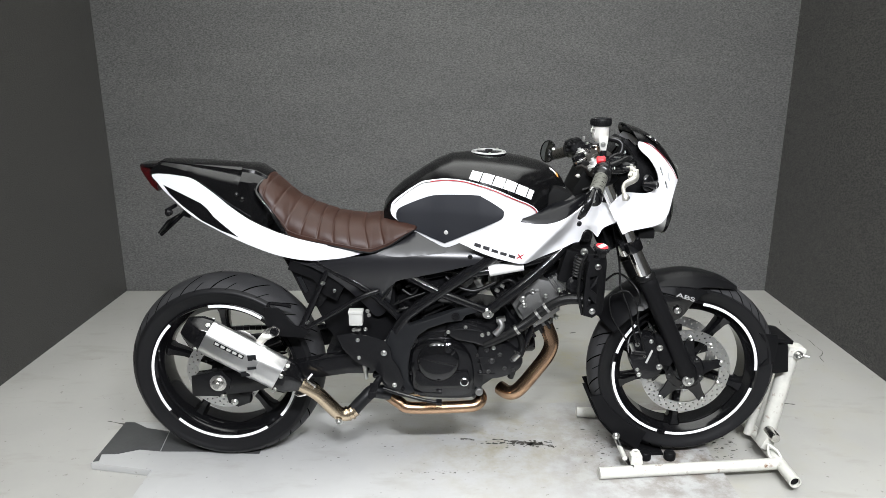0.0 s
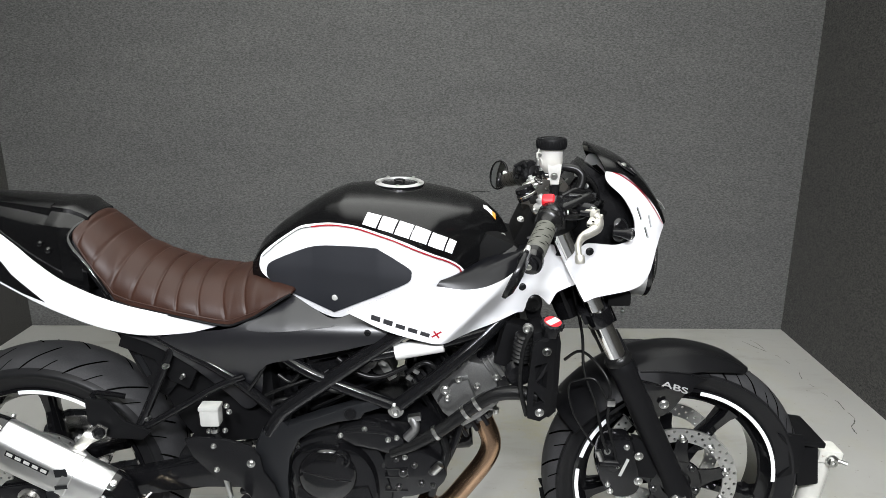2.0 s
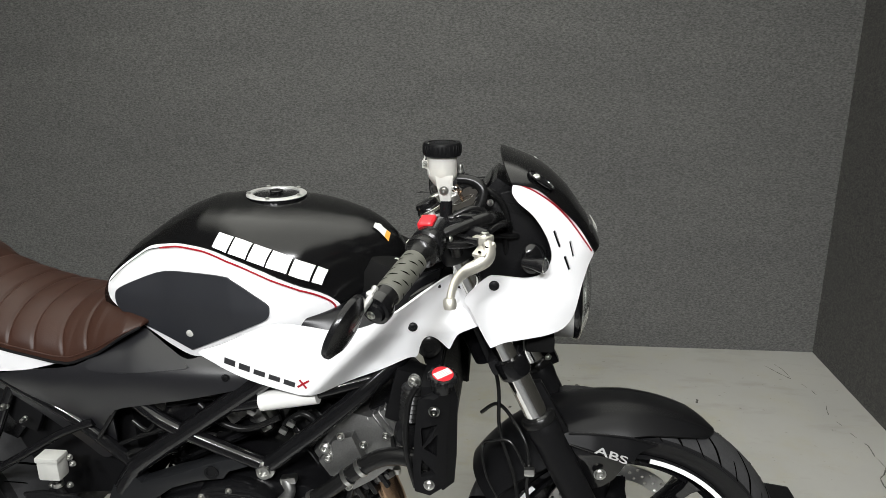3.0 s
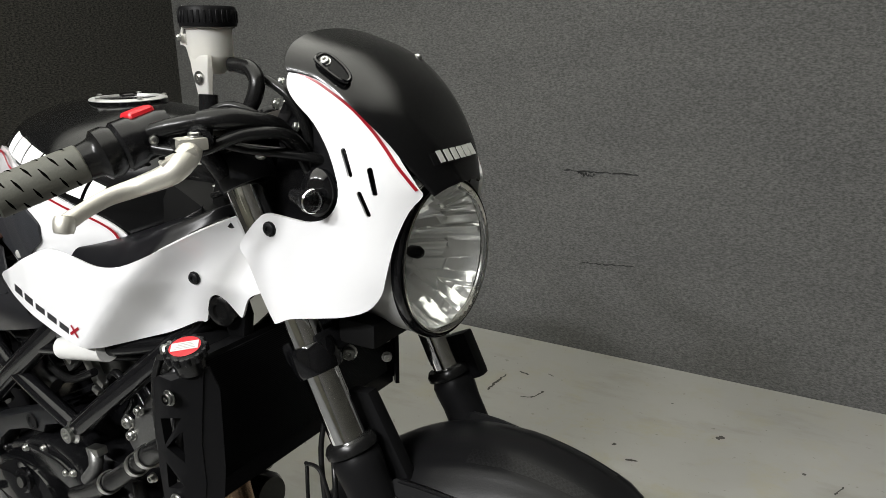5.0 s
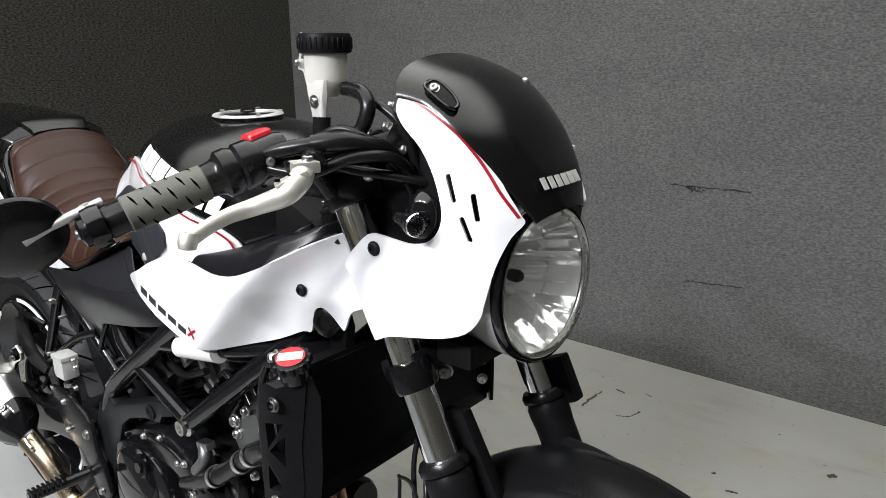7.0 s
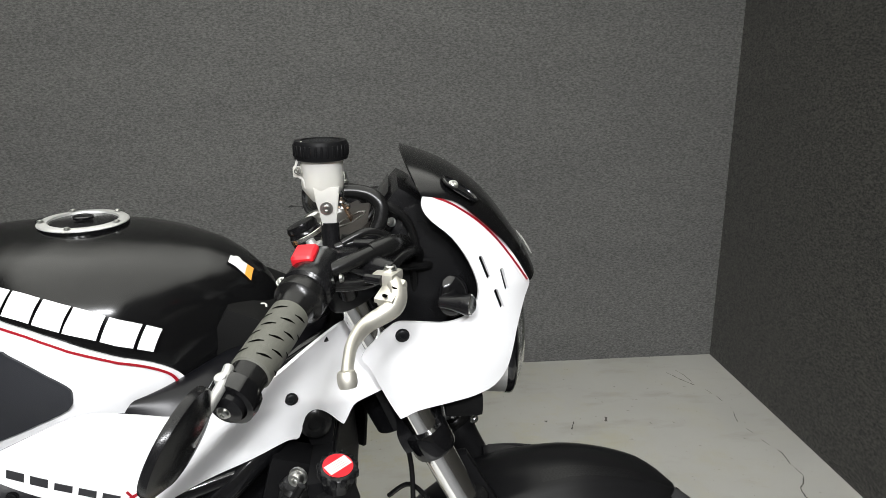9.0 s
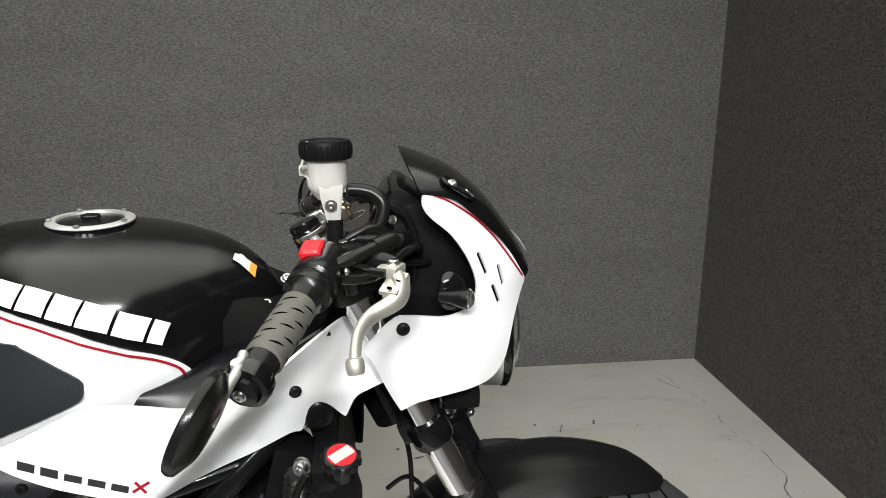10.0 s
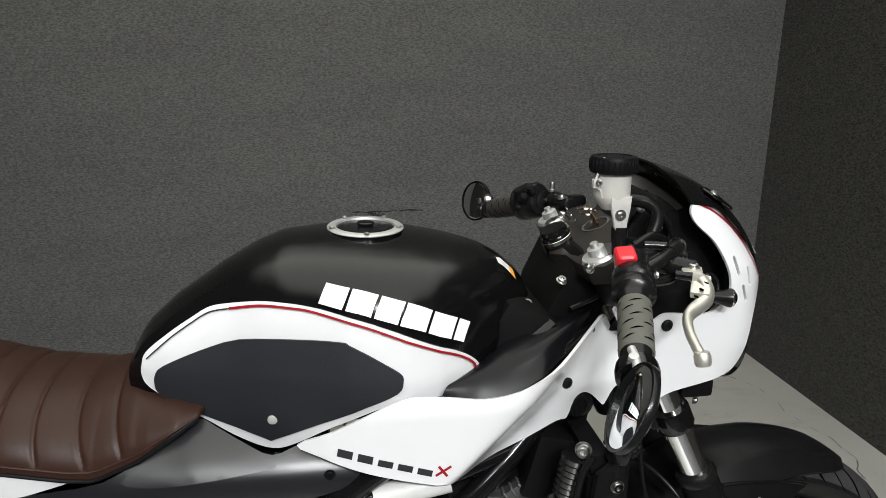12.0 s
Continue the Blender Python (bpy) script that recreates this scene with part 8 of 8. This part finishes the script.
# mirrors
for s, c, nrm in ((-1, Vector((0.349, -0.420, 0.927)), Vector((-0.89, 0.19, 0.41))), (1, Vector((0.371, 0.424, 0.941)), Vector((-0.84, -0.50, 0.18)))):
    nrm.normalize()
    m = aim(c, nrm)
    R = 0.043 if s < 0 else 0.040
    mi = part("mirror", lathe([(0.012, -0.013), (0.030, -0.011), (R, -0.004), (R + 0.001, 0.0), (R, 0.003), (R - 0.003, 0.003), (R - 0.003, 0.0015), (0, 0.0015)], m, 40), SATIN, bike, "round black bar end mirror")
    part("mirror_glass", lathe([(R - 0.003, 0.0018), (R - 0.004, 0.0025), (0, 0.0026)], m, 40), MIRROR, mi, "mirror glass")
    e = Vector((GO.x, s * abs(GO.y), GO.z))
    dd = (Vector((GO.x - GI.x, s * (abs(GO.y) - abs(GI.y)), GO.z - GI.z))).normalized()
    k0 = e + dd * 0.016
    if s < 0:
        part("mirror_stem", tube([(0.376, -0.352, 0.953), (0.374, -0.370, 0.947), (0.366, -0.396, 0.936), (0.359, -0.420, 0.924)], [0.0045, 0.0048, 0.0045, 0.0048], 12), RINGALU, mi, "silver mirror stem")
        part("stem_clamp", lathe([(0.0165, -0.009), (0.0215, -0.008), (0.0225, 0), (0.0215, 0.008), (0.0165, 0.009)], aim(e + dd * 0.006, dd), 24, closed=True), BLACK, mi)
        part("stem_joint", lathe([(0.008, -0.006), (0.010, 0), (0.008, 0.008), (0, 0.009)], aim((0.373, -0.366, 0.948), (-0.2, -0.3, 1)) @ Matrix.Scale(0.62, 4), 14), RINGALU, mi)
        part("stem_bolt", bolt(e + dd * 0.022, dd, 0.005, 0.004), BOLT, mi)
        part("stem_arm", tube([k0, k0 + Vector((0.006, 0.004, 0.014))], 0.0085, 12, 2), BLACK, mi)
    else:
        part("mirror_stem", tube([k0, k0 + Vector((-0.005, 0.025, 0.018)), c - nrm * 0.012], 0.006, 12), SATIN, mi)
        part("stem_joint", lathe([(0.010, -0.006), (0.012, 0), (0.010, 0.006), (0, 0.007)], aim(k0 + Vector((0.008, 0.006, 0.026)), (-0.3, -0.9, 0.3)), 18), BLACK, mi)
        part("stem_bolt", bolt(k0 + Vector((0.0065, 0.0005, 0.028)), (-0.3, -0.9, 0.3), 0.005, 0.004), BOLT, mi)

# ---- the wheel chock ----
chock = thing("wheel_chock", "chipped white steel wheel chock that clamps the front tyre", "wheel chock", (0.9, 0, 0))


def cp_part(name, bm, mat, label=""):
    return under(part(name, bm, mat, None, label), chock)


cp_part("base_tube", tube([(0.480, -0.196, 0.0185), (1.06, -0.142, 0.0185)], 0.0185, 20, 2), CHOCKPAINT, "white painted base tube")
cp_part("base_tube", tube([(0.480, 0.195, 0.0185), (1.06, 0.142, 0.0185)], 0.0185, 20, 2), CHOCKPAINT, "white painted base tube")
cp_part("cross_tube", lathe([(0.0145, 0), (0.0185, 0), (0.0185, 0.48), (0.0145, 0.48)], aim((1.070, -0.245, 0.0185), (0, 1, 0)), 24, closed=True), CHOCKPAINT, "open ended white cross tube")
# black disc inside the open tube stands in for the shade of its bore
cp_part("tube_bore", lathe([(0.0, 0.0), (0.0143, 0.0), (0.0143, 0.004), (0.0, 0.004)], aim((1.070, -0.235, 0.0185), (0, 1, 0)), 20), MATT, "black disc standing in for the shaded bore of the tube")
post = cp_part("post", tube([(1.076, -0.01, 0.02), (1.124, -0.01, 0.352)], 0.026, 20, 2), CHOCKPAINT, "white upright post")
cp_part("brace", tube([(1.045, 0.05, 0.015), (1.095, 0.045, 0.30)], 0.014, 14, 2), CHOCKPAINT)
cp_part("post_cap", block((0.056, 0.056, 0.03), pose(1.130, -0.012, 0.356, 0, 6, 0), 0.005), CHOCKPAINT)
cp_part("post_nut", bolt((1.132, -0.040, 0.350), (0, -1, 0), 0.012, 0.014), BOLT)
cp_part("post_pin", tube([(1.130, -0.03, 0.352), (1.164, -0.05, 0.346)], 0.005, 10, 2), BOLT)
cp_part("clamp_pad", prism([(0.985, 0.435), (1.045, 0.428), (1.052, 0.40), (1.046, 0.335), (1.0, 0.318), (1.022, 0.35), (1.012, 0.40)], -0.068, -0.056, 0.004), MATT, "black rubber clamp pad")
cp_part("clamp_pad", prism([(0.985, 0.435), (1.045, 0.428), (1.052, 0.40), (1.046, 0.335), (1.0, 0.318), (1.022, 0.35), (1.012, 0.40)], 0.056, 0.068, 0.004), MATT, "black rubber clamp pad")
cp_part("clamp_bridge", block((0.05, 0.12, 0.10), pose(1.068, 0, 0.345, 0, -8, 0), 0.006), MATT)
cp_part("clamp_top", block((0.09, 0.13, 0.014), pose(1.055, 0, 0.408, 0, 8, 0), 0.005), MATT)
bm = bmesh.new()
rows = []
for k in range(17):
    a = radians(200 + 62 * k / 16)
    r = 0.305
    rows.append([(FW.x + (r + dr) * math.cos(a), y, FW.z + (r + dr) * math.sin(a)) for dr, y in ((0.0, -0.062), (0.0, 0.062), (0.012, 0.065), (0.012, -0.065))])
cp_part("cradle", loft(rows), MATT, "black cradle under the front tyre")
for s in (-1, 1):
    cp_part("cradle_side", prism([(FW.x + rr * math.cos(radians(a)), FW.z + rr * math.sin(radians(a))) for rr, a in ((0.312, 196), (0.312, 212), (0.310, 228), (0.31, 244), (0.24, 243), (0.25, 226), (0.262, 210), (0.275, 197))], s * 0.066, s * 0.074, 0.003), MATT)
    cp_part("cradle_leg", tube([(0.56, s * 0.075, 0.075), (0.575, s * 0.14, 0.04), (0.59, s * 0.19, 0.03)], 0.007, 10), DARKBOLT)
    cp_part("leg_bracket", block((0.035, 0.03, 0.045), pose(0.60, s * 0.165, 0.045), 0.004), CHOCKPAINT)
    cp_part("hinge_bolt", bolt((0.555, s * 0.085, 0.085), (0, s, 0), 0.010, 0.01), BOLT)
cp_part("cradle_pivot", tube([(0.565, -0.17, 0.055), (0.565, 0.17, 0.055)], 0.008, 12, 2), CHOCKPAINT)
for x in (0.655, 0.735):
    cp_part("support_lug", lathe([(0.0, 0.0), (0.017, 0.0), (0.019, 0.004), (0.019, 0.022), (0.015, 0.027), (0.0, 0.027)], aim((x, -0.085, 0.0), (0, 0, 1)), 18), MATT, "round black support lug")
cp_part("latch_loop", tube([(1.045, -0.100, 0.062), (1.068, -0.118, 0.050), (1.074, -0.140, 0.030), (1.056, -0.134, 0.022), (1.046, -0.112, 0.032), (1.045, -0.100, 0.062)], 0.0042, 8, 4), CHOCKPAINT, "bent rod latch handle")
cp_part("leg_clip", tube([(0.598, -0.160, 0.030), (0.592, -0.150, 0.066), (0.612, -0.150, 0.068), (0.622, -0.165, 0.032)], 0.0040, 8, 4), CHOCKPAINT, "bent rod clip on the base tube")
cp_part("latch", block((0.035, 0.05, 0.05), pose(1.055, -0.06, 0.055, 0, 25, 0), 0.006), CHOCKPAINT)
cp_part("latch_pin", lathe([(0.014, -0.03), (0.016, -0.024), (0.016, 0.024), (0.014, 0.03)], aim((1.066, -0.075, 0.085), (0, 1, 0)), 16), STEEL)
